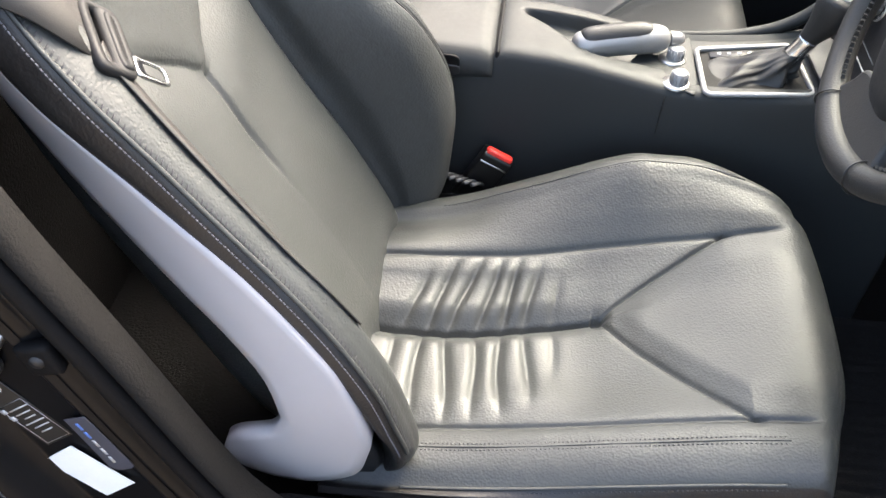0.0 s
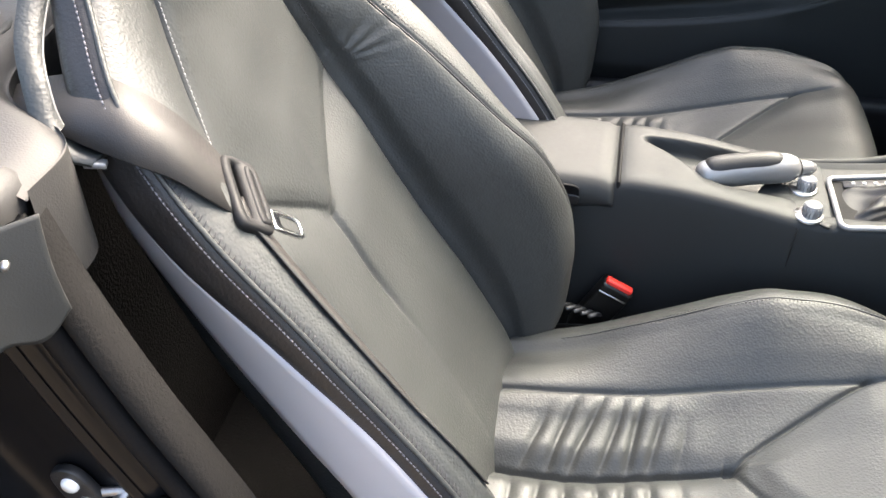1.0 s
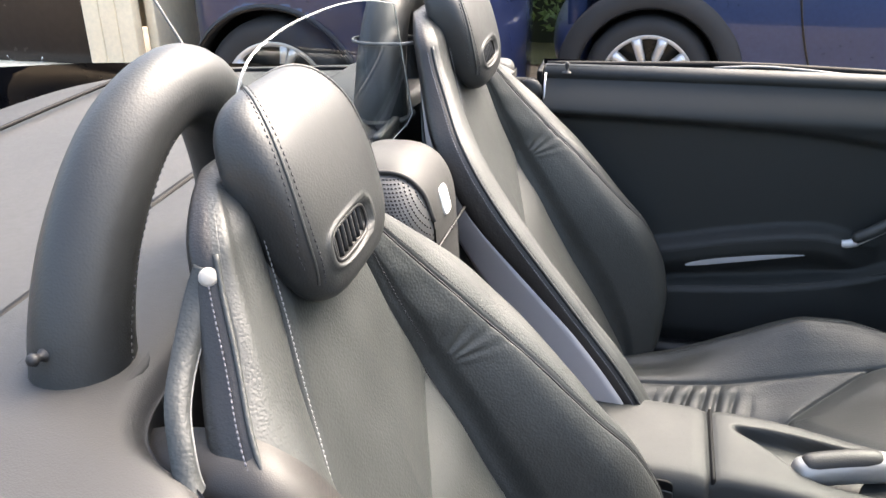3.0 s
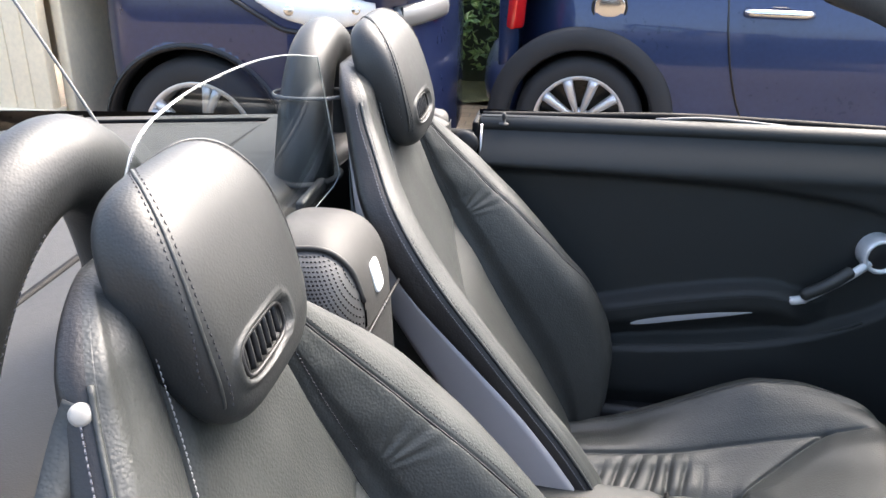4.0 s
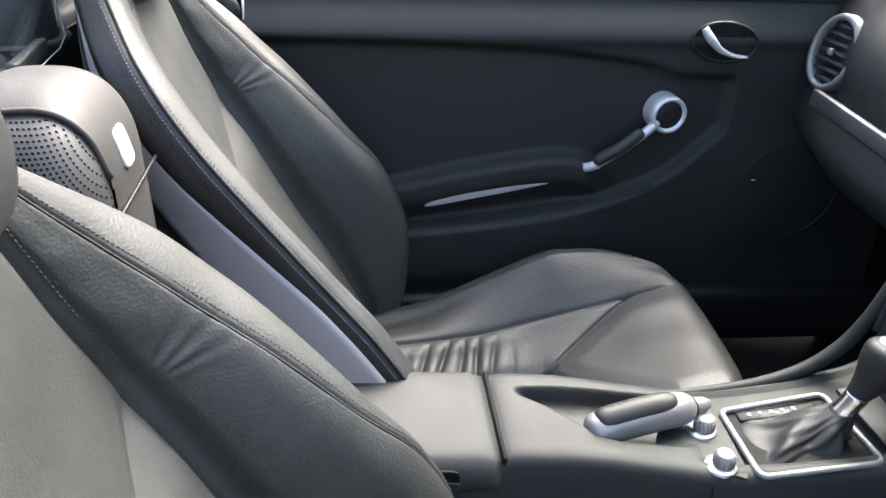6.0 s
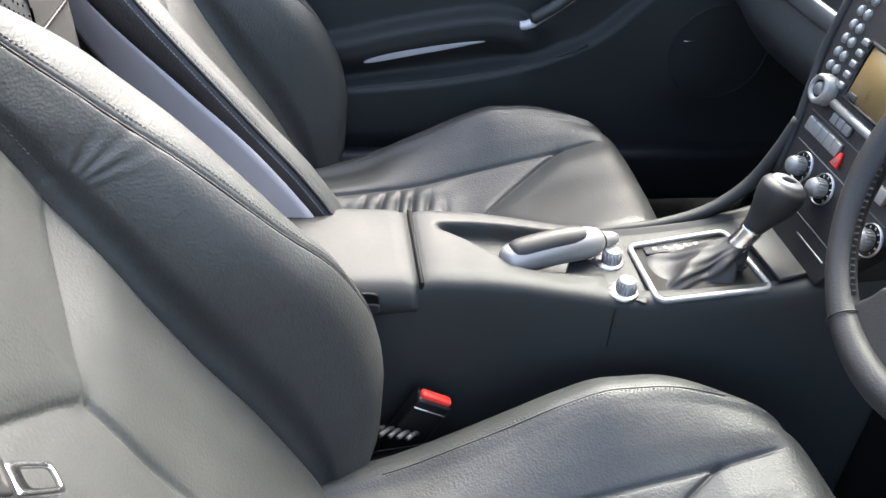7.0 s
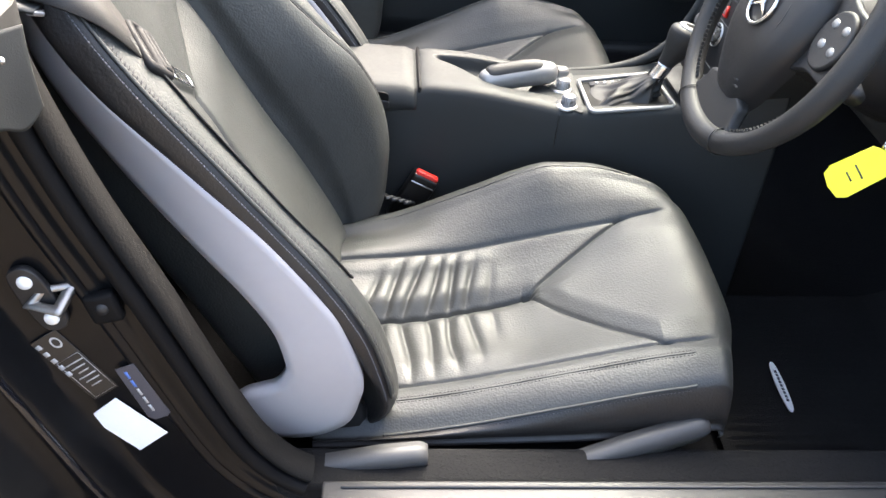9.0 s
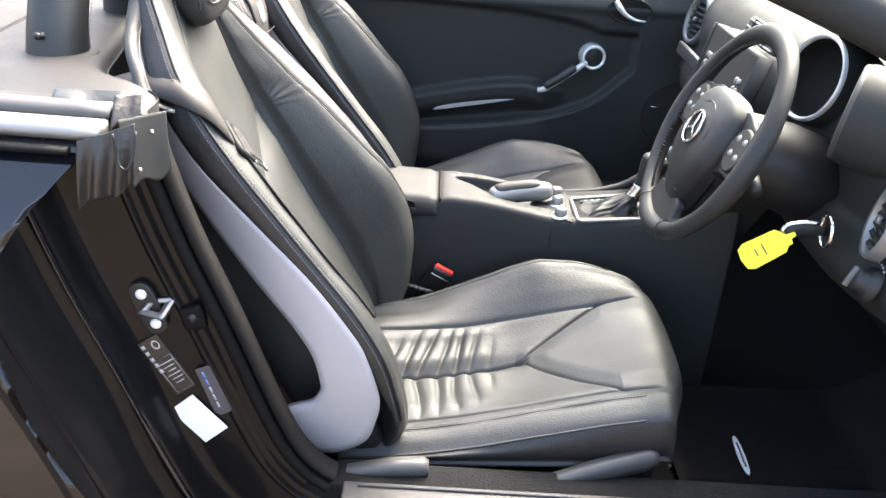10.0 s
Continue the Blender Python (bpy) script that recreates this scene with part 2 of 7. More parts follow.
RED_LAMP = material("red_lamp_plastic", (0.55, 0.012, 0.012), 0.12, vary=0.1, vary_size=0.05, coat=1.0)
YELLOW = material("yellow_plastic_tag", (0.82, 0.78, 0.02), 0.45, vary=0.05, vary_size=0.03)
WHITE_LABEL = material("white_paper_label", (0.85, 0.85, 0.85), 0.5, vary=0.03, vary_size=0.05)
GREY_LABEL = material("faded_grey_label", (0.055, 0.055, 0.068), 0.35, vary=0.15, vary_size=0.02)
BLACK_LABEL = material("black_foil_label", (0.012, 0.012, 0.012), 0.35, vary=0.1, vary_size=0.02)
INK = material("white_print", (0.40, 0.40, 0.40), 0.5, vary=0.05)
INK_DARK = material("dark_print", (0.05, 0.05, 0.05), 0.5, vary=0.05)
INK_BLUE = material("blue_print", (0.10, 0.20, 0.55), 0.5, vary=0.05)
WEBBING = material("dark_grey_webbing", (0.0145, 0.0130, 0.0122), 0.55, 0, 0.35, 0.0012, 0.15, 0.03)
TONGUE = material("dark_grey_tongue_plastic", (0.013, 0.013, 0.0135), 0.62, 0, 0.2, 0.0015, 0.15, 0.02, spec=0.25)
BUTTON = material("cream_press_button", (0.30, 0.285, 0.26), 0.45, vary=0.08, vary_size=0.01)
TAPE = material("grey_cloth_tape", (0.018, 0.0165, 0.0160), 0.34, 0, 0.4, 0.010, 0.25, 0.03)
TAPE_CLEAR = material("greenish_tape_end", (0.032, 0.036, 0.034), 0.34, 0, 0.3, 0.008, 0.2, 0.02)
CREAM = material("cream_painted_boards", (0.78, 0.68, 0.50), 0.6, 0, 0.2, 0.01, 0.12, 0.3)
DARK_PANEL = material("dark_brown_glazed_panel", (0.022, 0.019, 0.018), 0.25, 0, vary=0.2, vary_size=0.4)
LAMP_GLASS = material("clear_lamp_plastic", (0.82, 0.82, 0.80), 0.25, 0.1, 0, vary=0.05)
MIRROR = material("mirror_silvering", (0.62, 0.60, 0.57), 0.01, 1.0, vary=0.0)
SCREEN = material("brown_lit_screen", (0.16, 0.11, 0.045), 0.3, vary=0.15, vary_size=0.02)
DIAL_BLACK = material("black_dial", (0.006, 0.006, 0.006), 0.3, vary=0.1)
DIAL_FACE = material("matt_black_dial_face", (0.012, 0.0115, 0.0115), 0.85, vary=0.1, spec=0.15)
LEAF = material("hedge_leaf", (0.085, 0.150, 0.040), 0.5, 0, vary=0.5, vary_size=0.35)
LEAF_SHADE = material("hedge_shade_green", (0.010, 0.018, 0.007), 0.9, 0, 0.5, 0.05, 0.4, 0.1)
SOIL = material("soil_and_grass", (0.07, 0.075, 0.03), 0.95, 0, 0.8, 0.02, 0.4, 0.2)


def acrylic(name="clear_acrylic", tint=(0.90, 0.93, 0.93), gloss=0.15):
    mat = bpy.data.materials.new(name)
    mat.use_nodes = True
    n, l = mat.node_tree.nodes, mat.node_tree.links
    n.remove(n["Principled BSDF"])
    clear, shine, mixed = n.new("ShaderNodeBsdfTransparent"), n.new("ShaderNodeBsdfGlossy"), n.new("ShaderNodeMixShader")
    clear.inputs[0].default_value = (*tint, 1)
    shine.inputs["Roughness"].default_value = 0.03
    mixed.inputs[0].default_value = gloss
    l.new(clear.outputs[0], mixed.inputs[1])
    l.new(shine.outputs[0], mixed.inputs[2])
    l.new(mixed.outputs[0], n["Material Output"].inputs[0])
    return mat


def paving():
    mat = material("sandy_brick_paving", (0.42, 0.31, 0.19), 0.85, 0, 0.5, 0.01, 0.2, 0.6)
    n, l = mat.node_tree.nodes, mat.node_tree.links
    brick, tc = n.new("ShaderNodeTexBrick"), n.new("ShaderNodeTexCoord")
    brick.inputs["Scale"].default_value = 1
    for k, v in (("Brick Width", 0.2), ("Row Height", 0.1), ("Mortar Size", 0.004)):
        brick.inputs[k].default_value = v
    brick.inputs["Color1"].default_value, brick.inputs["Color2"].default_value = (0.15, 0.118, 0.080, 1), (0.12, 0.092, 0.062, 1)
    brick.inputs["Mortar"].default_value = (0.08, 0.068, 0.05, 1)
    l.new(tc.outputs["Object"], brick.inputs["Vector"])
    mul = n.new("ShaderNodeVectorMath")
    mul.operation = "MULTIPLY"
    noise_tex = n.new("ShaderNodeTexNoise")
    noise_tex.inputs["Scale"].default_value = 1.3
    l.new(tc.outputs["Object"], noise_tex.inputs["Vector"])
    m2 = n.new("ShaderNodeMapRange")
    m2.inputs["To Min"].default_value, m2.inputs["To Max"].default_value = 0.75, 1.2
    l.new(noise_tex.outputs["Fac"], m2.inputs["Value"])
    l.new(brick.outputs["Color"], mul.inputs[0])
    l.new(m2.outputs[0], mul.inputs[1])
    l.new(mul.outputs[0], n["Principled BSDF"].inputs["Base Color"])
    return mat


ACRYLIC, TINTED, PAVING = acrylic(), acrylic("tinted_windscreen", (0.72, 0.82, 0.78), 0.10), paving()

EDGE_GREY = material("acrylic_edge_glint", (0.34, 0.35, 0.35), 0.25, vary=0.3, vary_size=0.05)

# ---- ground and the car's shell ----
single("ground", grid("ground", np.array([[(x, y, 0) for y in (-300, -20, -5, 0, 5, 20, 300)] for x in (-300, -20, -5, 0, 5, 20, 300)], float)), PAVING,
       "sandy brick paving of a car park", "ground", kind="structure")

# the rear edge of the doorway and the sill, swept along one line in x and z
APERTURE = [(-0.222, 0.985), (-0.206, 0.922), (-0.176, 0.829), (-0.130, 0.713), (-0.072, 0.557), (-0.040, 0.492), (0.0, 0.452), (0.05, 0.438), (0.12, 0.436), (0.45, 0.436), (0.80, 0.437), (1.10, 0.445)]


def sweep(name, profile, mat, parent, label="", t0=0.0, t1=1.0, n=120):
    """Sweeps (away from the doorway, y) pairs along the doorway's edge."""
    p = spline(APERTURE, 400)[int(400 * t0):max(int(400 * t1), 2)]
    p = p[np.linspace(0, len(p) - 1, n).astype(int)]
    t = np.gradient(p, axis=0)
    t /= np.linalg.norm(t, axis=1)[:, None] + 1e-9
    out = np.stack([t[:, 1], -t[:, 0]], -1)
    pts = np.array([[(p[k, 0] + d * out[k, 0], y, p[k, 1] + d * out[k, 1]) for d, y in profile] for k in range(n)])
    return part(name, grid(name, pts), mat, parent, label)


shell = thing("car_body", "glossy black roadster body with an open driver's doorway", "car body", kind="structure")
sweep("door_jamb", spline([(0.028, -0.66), (0.030, -0.684), (0.044, -0.690), (0.056, -0.697), (0.096, -0.700), (0.132, -0.704), (0.143, -0.712), (0.150, -0.732), (0.155, -0.745), (0.161, -0.749), (0.172, -0.751), (0.186, -0.762), (0.197, -0.800), (0.204, -0.828), (0.209, -0.836), (0.213, -0.838), (0.217, -0.850), (0.222, -0.866), (0.230, -0.872)], 90), PAINT_JAMB, shell, "glossy black painted door jamb", 0, 1.0)
sweep("inner_step", spline([(0.058, -0.6985), (0.064, -0.7025), (0.070, -0.6995)], 7), PAINT_JAMB, shell, "", 0, 0.6)
sweep("door_seal", spline([(0.033, -0.672), (0.034, -0.692), (0.030, -0.702), (0.022, -0.705), (0.015, -0.700), (0.013, -0.690), (0.015, -0.668)], 30), RUBBER, shell, "black rubber door seal", 0, 0.56, 110)
sweep("seal_trim", spline([(0.014, -0.668), (0.0135, -0.688), (0.010, -0.697), (0.004, -0.699), (-0.002, -0.692), (-0.003, -0.680), (0.000, -0.664)], 30), SEAL_CLOTH, shell, "grey flocked trim beside the seal", 0, 0.56, 110)
sweep("jamb_fold", spline([(0.1585, -0.744), (0.1560, -0.752), (0.1600, -0.757), (0.1650, -0.752)], 12), PAINT_BLACK, shell, "glossy folded edge of the jamb", 0.05, 1.0)

# sill plate, ribbed metal
plate = part("sill_plate", box((1.12, 0.085, 0.010), 0.004, 2, (0.578, -0.738, 0.437)), SILL_METAL, shell, "brushed metal sill plate")
for y in (-0.706, -0.768):
    part("rib", box((1.08, 0.004, 0.003), 0.0012, 1, (0.58, y, 0.4435)), SILL_METAL, plate)
part("sill_inner", box((1.2, 0.06, 0.19), 0.012, 3, (0.56, -0.665, 0.338)), CARPET, shell, "black carpeted inner sill trim")


def quarter(sign):
    """Outer skin behind the door, from the belt line down."""
    xs = np.linspace(-1.75, -0.235, 60)
    zs = np.linspace(0.20, 0.985 if sign < 0 else 0.945, 34)
    out = []
    for x in xs:
        row = []
        for z in zs:
            u = (z - 0.2) / 0.785
            y = 0.868 - 0.125 * np.clip((u - 0.66) / 0.34, 0, 1) ** 2.4 - 0.05 * ease(0.25, 0, u) - 0.10 * ease(-1.2, -1.75, x)
            edge = curve([(0.20, -0.02), (0.40, -0.17), (0.526, -0.268), (0.60, -0.308), (0.677, -0.338), (0.776, -0.357), (0.823, -0.360), (0.87, -0.348), (0.914, -0.318), (0.985, -0.255)], z) - 0.012
            row.append((min(x, -0.3) + (edge + 0.3) * ease(-0.9, -0.235, x), sign * y, z - 0.03 * ease(-0.6, -1.75, x) * u))
        out.append(row)
    return grid("quarter_panel", np.array(out))


part("quarter_panel", quarter(-1), PAINT_BLACK, shell, "glossy black rear wing")
part("quarter_panel", quarter(1), PAINT_BLACK, shell, "glossy black rear wing")

lid_x, lid_y = np.linspace(-0.56, -1.72, 40), np.linspace(-0.775, 0.775, 40)
lid = np.array([[(x, y * (1 - 0.06 * ease(-1.0, -1.7, x)), 0.984 + 0.016 * (1 - (y / 0.775) ** 2) - 0.03 * ease(0.5, 0.78, abs(y)) - 0.06 * (-0.56 - x) - 0.14 * ease(-1.0, -1.72, x)) for y in lid_y] for x in lid_x])
part("boot_lid", grid("boot_lid", lid), DECK_PLASTIC, shell, "dull dark grey rear lid")
for s in (-1, 1):
    part("boot_gap", tube("boot_gap", [(x, s * 0.60, 0.988 - 0.06 * (-0.56 - x)) for x in np.linspace(-0.56, -0.95, 12)], 0.004, 6), RUBBER, shell)
part("boot_gap", tube("boot_gap", [(-0.558, y, 0.984 + 0.014 * (1 - (y / 0.775) ** 2) - 0.03 * float(ease(0.5, 0.78, abs(y)))) for y in np.linspace(-0.74, 0.74, 30)], 0.006, 6), RUBBER, shell, "dark gap before the boot lid")
part("boot_edge", tube("boot_edge", [(-1.0, y, 0.968 + 0.014 * (1 - (y / 0.775) ** 2) - 0.03 * float(ease(0.5, 0.78, abs(y)))) for y in np.linspace(-0.7, 0.7, 24)], 0.004, 6), RUBBER, shell)
part("rear_panel", box((0.03, 1.5, 0.55), 0.01, 2, (-1.72, 0, 0.6)), PAINT_BLACK, shell)

# belt strips
for y, z, r in ((-0.704, 1.000, 0.011), (-0.742, 0.990, 0.012), (-0.772, 0.974, 0.005)):
    part("belt_strip", tube("belt_strip", spline([(-0.264 if r > 0.007 else -0.295, y, z), (-0.6, y, z + 0.002), (-1.2, y + 0.01, z - 0.012)], 20), r, 12, flat=1.7), SILVER_PAINT if r > 0.0115 else LEVER_GREY if r > 0.007 else RUBBER, shell, "grey belt line strip")

# bulkhead, floor and tunnel trim
part("bulkhead", box((0.02, 1.40, 0.80), 0.006, 2, (-0.43, 0, 0.58)), CARPET, shell, "black carpeted bulkhead behind the seats")
part("rear_side_trim", box((0.16, 0.03, 0.56), 0.012, 3, (-0.345, -0.650, 0.64), (0, -8, 0)), CARPET, shell, "black side trim behind the seat")
part("rear_side_trim", box((0.34, 0.03, 0.60), 0.012, 3, (-0.37, 0.69, 0.66)), CARPET, shell, "black side trim behind the seat")
floor_pts = np.array([[(x, y, 0.238 + 0.20 * float(ease(0.95, 1.32, x)) + 0.004 * math.sin(x * 31) * math.sin(y * 23)) for y in np.linspace(-0.70, 0.82, 40)] for x in np.linspace(-0.46, 1.34, 50)])
single("floor", grid("floor", floor_pts), CARPET, "black carpeted car floor", "floor", kind="structure")

# front closing parts: footwell wall, bonnet, windscreen frame
for s in (-1, 1):
    part("kick_panel", box((0.36, 0.03, 0.80), 0.01, 2, (1.17, s * 0.715, 0.60)), CARPET, shell)
part("footwell_wall", box((0.03, 1.44, 0.75), 0.01, 2, (1.34, 0, 0.62)), CARPET, shell)
bonnet = np.array([[(x, y, 0.985 - 0.12 * ((x - 1.2) / 1.3) ** 2 - 0.08 * (y / 0.75) ** 2) for y in np.linspace(-0.78, 0.78, 20)] for x in np.linspace(1.18, 2.5, 20)])
part("bonnet", grid("bonnet", bonnet), PAINT_BLACK, shell, "glossy black bonnet")
part("front_wing", box((1.4, 0.05, 0.65), 0.02, 3, (1.85, -0.80, 0.58)), PAINT_BLACK, shell)
part("front_wing", box((1.4, 0.05, 0.65), 0.02, 3, (1.85, 0.80, 0.58)), PAINT_BLACK, shell)
for s in (-1, 1):
    part("windscreen_pillar", tube("windscreen_pillar", spline([(1.12, s * 0.715, 0.955), (0.86, s * 0.665, 1.065), (0.60, s * 0.610, 1.172), (0.40, s * 0.560, 1.240), (0.345, s * 0.50, 1.262)], 24), 0.034, 12, flat=0.8), SOFT_PLASTIC, shell, "dark grey trimmed windscreen pillar")
part("windscreen_header", tube("windscreen_header", spline([(0.345, -0.52, 1.262), (0.325, -0.25, 1.277), (0.32, 0, 1.281), (0.325, 0.25, 1.277), (0.345, 0.52, 1.262)], 24), 0.032, 12), SOFT_PLASTIC, shell, "dark grey windscreen header")

screen_rows = np.array([[(x0 + (1.13 - x0) * k, y * (0.53 + 0.20 * k), z0 + (0.955 - z0) * k + 0.03 * math.sin(math.pi * k)) for k in np.linspace(0, 1, 12)] for y, x0, z0 in [(v, 0.33 + 0.03 * v * v, 1.277 - 0.02 * v * v) for v in np.linspace(-1, 1, 16)]])
glass = part("windscreen", grid("windscreen", screen_rows), TINTED, shell, "greenish windscreen glass")
glass.visible_shadow = False

# the driver's door, swung wide open ahead of the doorway
open_door = thing("door_2", "black driver's door swung wide open", "car door", kind="structure")
dm = pose(1.07, -0.80, 0, 0, 0, 68)
part("door_skin", box((1.20, 0.03, 0.62), 0.012, 2, (-0.60, -0.06, 0.66)), PAINT_BLACK, open_door, "glossy black door skin", dm)
part("door_trim", box((1.16, 0.06, 0.60), 0.02, 3, (-0.60, 0.0, 0.66)), SOFT_PLASTIC, open_door, "dark grey door trim", dm)
part("door_armrest", box((0.50, 0.06, 0.05), 0.015, 3, (-0.66, 0.05, 0.66)), SOFT_PLASTIC, open_door, "", dm)

# ---- rear deck with the hoops ----
half_front = [(-0.243, 0.655), (-0.243, 0.610), (-0.262, 0.585), (-0.310, 0.560), (-0.338, 0.520), (-0.352, 0.44), (-0.372, 0.30), (-0.385, 0.15)]
front_edge = spline([(x, -y) for x, y in half_front] + [(x, y) for x, y in half_front[::-1]], 70)
rows = []
for x0, y0 in front_edge:
    row = [(x0 + 0.001, y0, 0.90), (x0 + 0.003, y0, 0.985)]
    for k, dz in ((0.0, 0.0), (0.06, 0.012), (0.16, 0.017), (0.4, 0.018), (0.75, 0.014), (1.0, 0.008)):
        row.append((x0 + (-0.552 - x0) * k, y0 * (1 + 0.04 * k), 0.992 + dz - 0.012 * float(ease(0.55, 0.66, abs(y0)))))
    rows.append(spline(row, 40))
deck = single("rear_deck", grid("rear_deck", np.array(rows)), DECK_PLASTIC, "dark grey grained plastic deck behind the seats", "deck trim", kind="structure")
part("deck_end", box((0.28, 0.06, 0.14), 0.025, 4, (-0.388, -0.662, 0.930)), DECK_PLASTIC, deck, "rounded plastic deck corner")
part("deck_end", box((0.28, 0.06, 0.14), 0.025, 4, (-0.388, 0.672, 0.930)), DECK_PLASTIC, deck)


def roll_hoop(s):
    hoop = thing("roll_hoop", "black leather-covered roll hoop standing on the rear deck", "roll hoop", "roll hoops")
    pts = [(-0.420, -0.480, 0.985), (-0.420, -0.468, 1.04), (-0.418, -0.440, 1.10), (-0.412, -0.395, 1.158), (-0.405, -0.345, 1.190), (-0.400, -0.295, 1.196), (-0.402, -0.245, 1.165), (-0.408, -0.210, 1.10), (-0.412, -0.195, 1.04), (-0.414, -0.190, 0.985)]
    if s > 0:
        pts = [(-0.392, 0.258, 0.985), (-0.392, 0.268, 1.04), (-0.395, 0.298, 1.10), (-0.398, 0.345, 1.148), (-0.400, 0.400, 1.166), (-0.400, 0.450, 1.148), (-0.405, 0.490, 1.09), (-0.410, 0.502, 1.03), (-0.410, 0.505, 0.985)]
    p = spline(pts, 60)
    t = np.linspace(0, 1, 60)
    r = 0.037 + 0.010 * np.abs(2 * t - 1) ** 1.3
    part("hoop", tube("hoop", p, r, 22, flat=0.92), LEATHER_FINE, hoop, "black leather sleeve with faint stitching")
    for k in (0, -1):
        x, y, z = p[k]
        collar = lathe("collar", [(0.044, 0.0), (0.0560, 0.0), (0.0578, 0.002), (0.0540, 0.0050), (0.046, 0.005)], 32, pose(x, y, 1.003))
        part("collar", collar, SOFT_PLASTIC, hoop, "grey base collar")
    seam = p[4:-4] + np.array((0.040, 0, 0))
    tagged(part("hoop_stitching", stitches("hoop_stitching", [(p[3:24] + (0.0455, 0.0, 0.0), np.tile((1.0, 0, 0), (21, 1)))], 0.006), THREAD_DARK, hoop), kind="stuff")
    return hoop


right_hoop, left_hoop = roll_hoop(-1), roll_hoop(1)
stud = lathe("hoop_stud", [(0.0, 0.017), (0.004, 0.016), (0.0058, 0.012), (0.004, 0.009), (0.003, 0.005), (0.006, 0.003), (0.006, 0.0)], 16, pose(-0.424, -0.512, 1.036, 80, 0, -10))
part("hoop_stud", stud, BLACK_PLASTIC, right_hoop, "black fixing stud")

# clear wind deflector between the hoops, tied to the far hoop
outline = spline([(0.180, 1.189), (0.05, 1.215), (-0.08, 1.228), (-0.22, 1.228), (-0.300, 1.205), (-0.335, 1.12), (-0.335, 1.03)], 40).tolist() + [(0.075, 1.003), (0.225, 1.002), (0.255, 1.010)]
pane = slab("pane", [(y, z) for y, z in outline], -0.002, 0.002, 0.001, 1)
deflector = thing("wind_deflector", "clear acrylic wind deflector tied between the roll hoops", "wind deflector")
turn = Matrix(((0, 0, 1, -0.338), (1, 0, 0, 0), (0, 1, 0, 0), (0, 0, 0, 1)))
panel = part("pane", pane, ACRYLIC, deflector, "clear curved acrylic sheet", turn)
edge = np.array([(-0.338, y, z) for y, z in outline])
# thin grey tube: the bevel's reflection put in as colour
part("edge_glint", tube("edge_glint", edge, 0.0008, 6, closed=True), EDGE_GREY, deflector, "pale line for the reflection along the edge")
part("foot_clip", box((0.012, 0.10, 0.018), 0.004, 2, (-0.350, 0.16, 1.010)), BLACK_PLASTIC, deflector, "black foot clip")
tie = thing("cable_tie", "grey plastic cable tie round the far roll hoop", "cable tie")
ring = [(-0.392 + 0.050 * math.cos(a) + (0.008 if math.cos(a) > 0.5 else 0), 0.302 + 0.052 * math.sin(a), 1.112 - 0.004 * math.sin(a)) for a in np.linspace(0, 2 * math.pi, 40, endpoint=False)]
part("band", tube("band", ring, 0.0030, 6, closed=True, flat=0.5), GREY_PLASTIC, tie)
part("tie_head", box((0.009, 0.012, 0.009), 0.002, 2, (-0.352, 0.340, 1.106)), BLACK_PLASTIC, tie)

# ---- seats ----
SPINE = [(0.38, 0.032), (0.45, 0.016), (0.50, -0.006), (0.56, -0.036), (0.615, -0.067), (0.68, -0.106), (0.755, -0.147), (0.87, -0.207), (0.99, -0.252), (1.08, -0.276), (1.20, -0.302)]
WIDTH = [(0.38, 0.200), (0.42, 0.236), (0.464, 0.258), (0.515, 0.267), (0.565, 0.266), (0.625, 0.256), (0.705, 0.249), (0.784, 0.249), (0.876, 0.253), (0.93, 0.250), (0.97, 0.241), (1.0, 0.227), (1.05, 0.188), (1.10, 0.155), (1.16, 0.130)]
PROUD = [(0.38, 0.02), (0.42, 0.066), (0.464, 0.094), (0.515, 0.108), (0.565, 0.115), (0.625, 0.109), (0.705, 0.094), (0.784, 0.077), (0.876, 0.058), (0.97, 0.033), (1.05, 0.010), (1.10, -0.002), (1.20, -0.004)]
# the side towards the console: broader below, falling away to the headrest
WIDTH_IN = [(0.38, 0.205), (0.45, 0.255), (0.50, 0.275), (0.56, 0.287), (0.63, 0.276), (0.72, 0.268), (0.81, 0.264), (0.87, 0.258), (0.92, 0.244), (0.97, 0.214), (1.0, 0.188), (1.05, 0.145), (1.10, 0.112), (1.16, 0.090)]
PROUD_IN = [(0.38, 0.02), (0.45, 0.078), (0.50, 0.112), (0.56, 0.134), (0.63, 0.140), (0.72, 0.123), (0.81, 0.100), (0.87, 0.080), (0.93, 0.058), (1.0, 0.030), (1.05, 0.012), (1.10, 0.0), (1.20, 0.0)]
# edges of the silver side panel: how proud and how far out
EDGE_F = [(0.38, 0.0), (0.43, 0.060), (0.466, 0.082), (0.52, 0.089), (0.574, 0.093), (0.634, 0.086), (0.715, 0.067), (0.80, 0.042), (0.895, 0.014), (0.98, -0.006), (1.05, -0.018), (1.12, -0.024), (1.2, -0.025)]
EDGE_R = [(0.38, 0.0), (0.50, 0.035), (0.545, 0.033), (0.607, 0.026), (0.675, 0.011), (0.755, -0.010), (0.831, -0.025), (0.913, -0.034), (0.992, -0.036), (1.07, -0.040), (1.2, -0.040)]
DEEP = [(0.38, 0.09), (0.75, 0.095), (0.87, 0.080), (0.95, 0.066), (1.03, 0.052), (1.12, 0.042), (1.20, 0.038)]
INSERT = [(0.38, 0.172), (0.55, 0.168), (0.70, 0.155), (0.852, 0.138), (0.95, 0.112), (1.05, 0.088), (1.20, 0.075)]


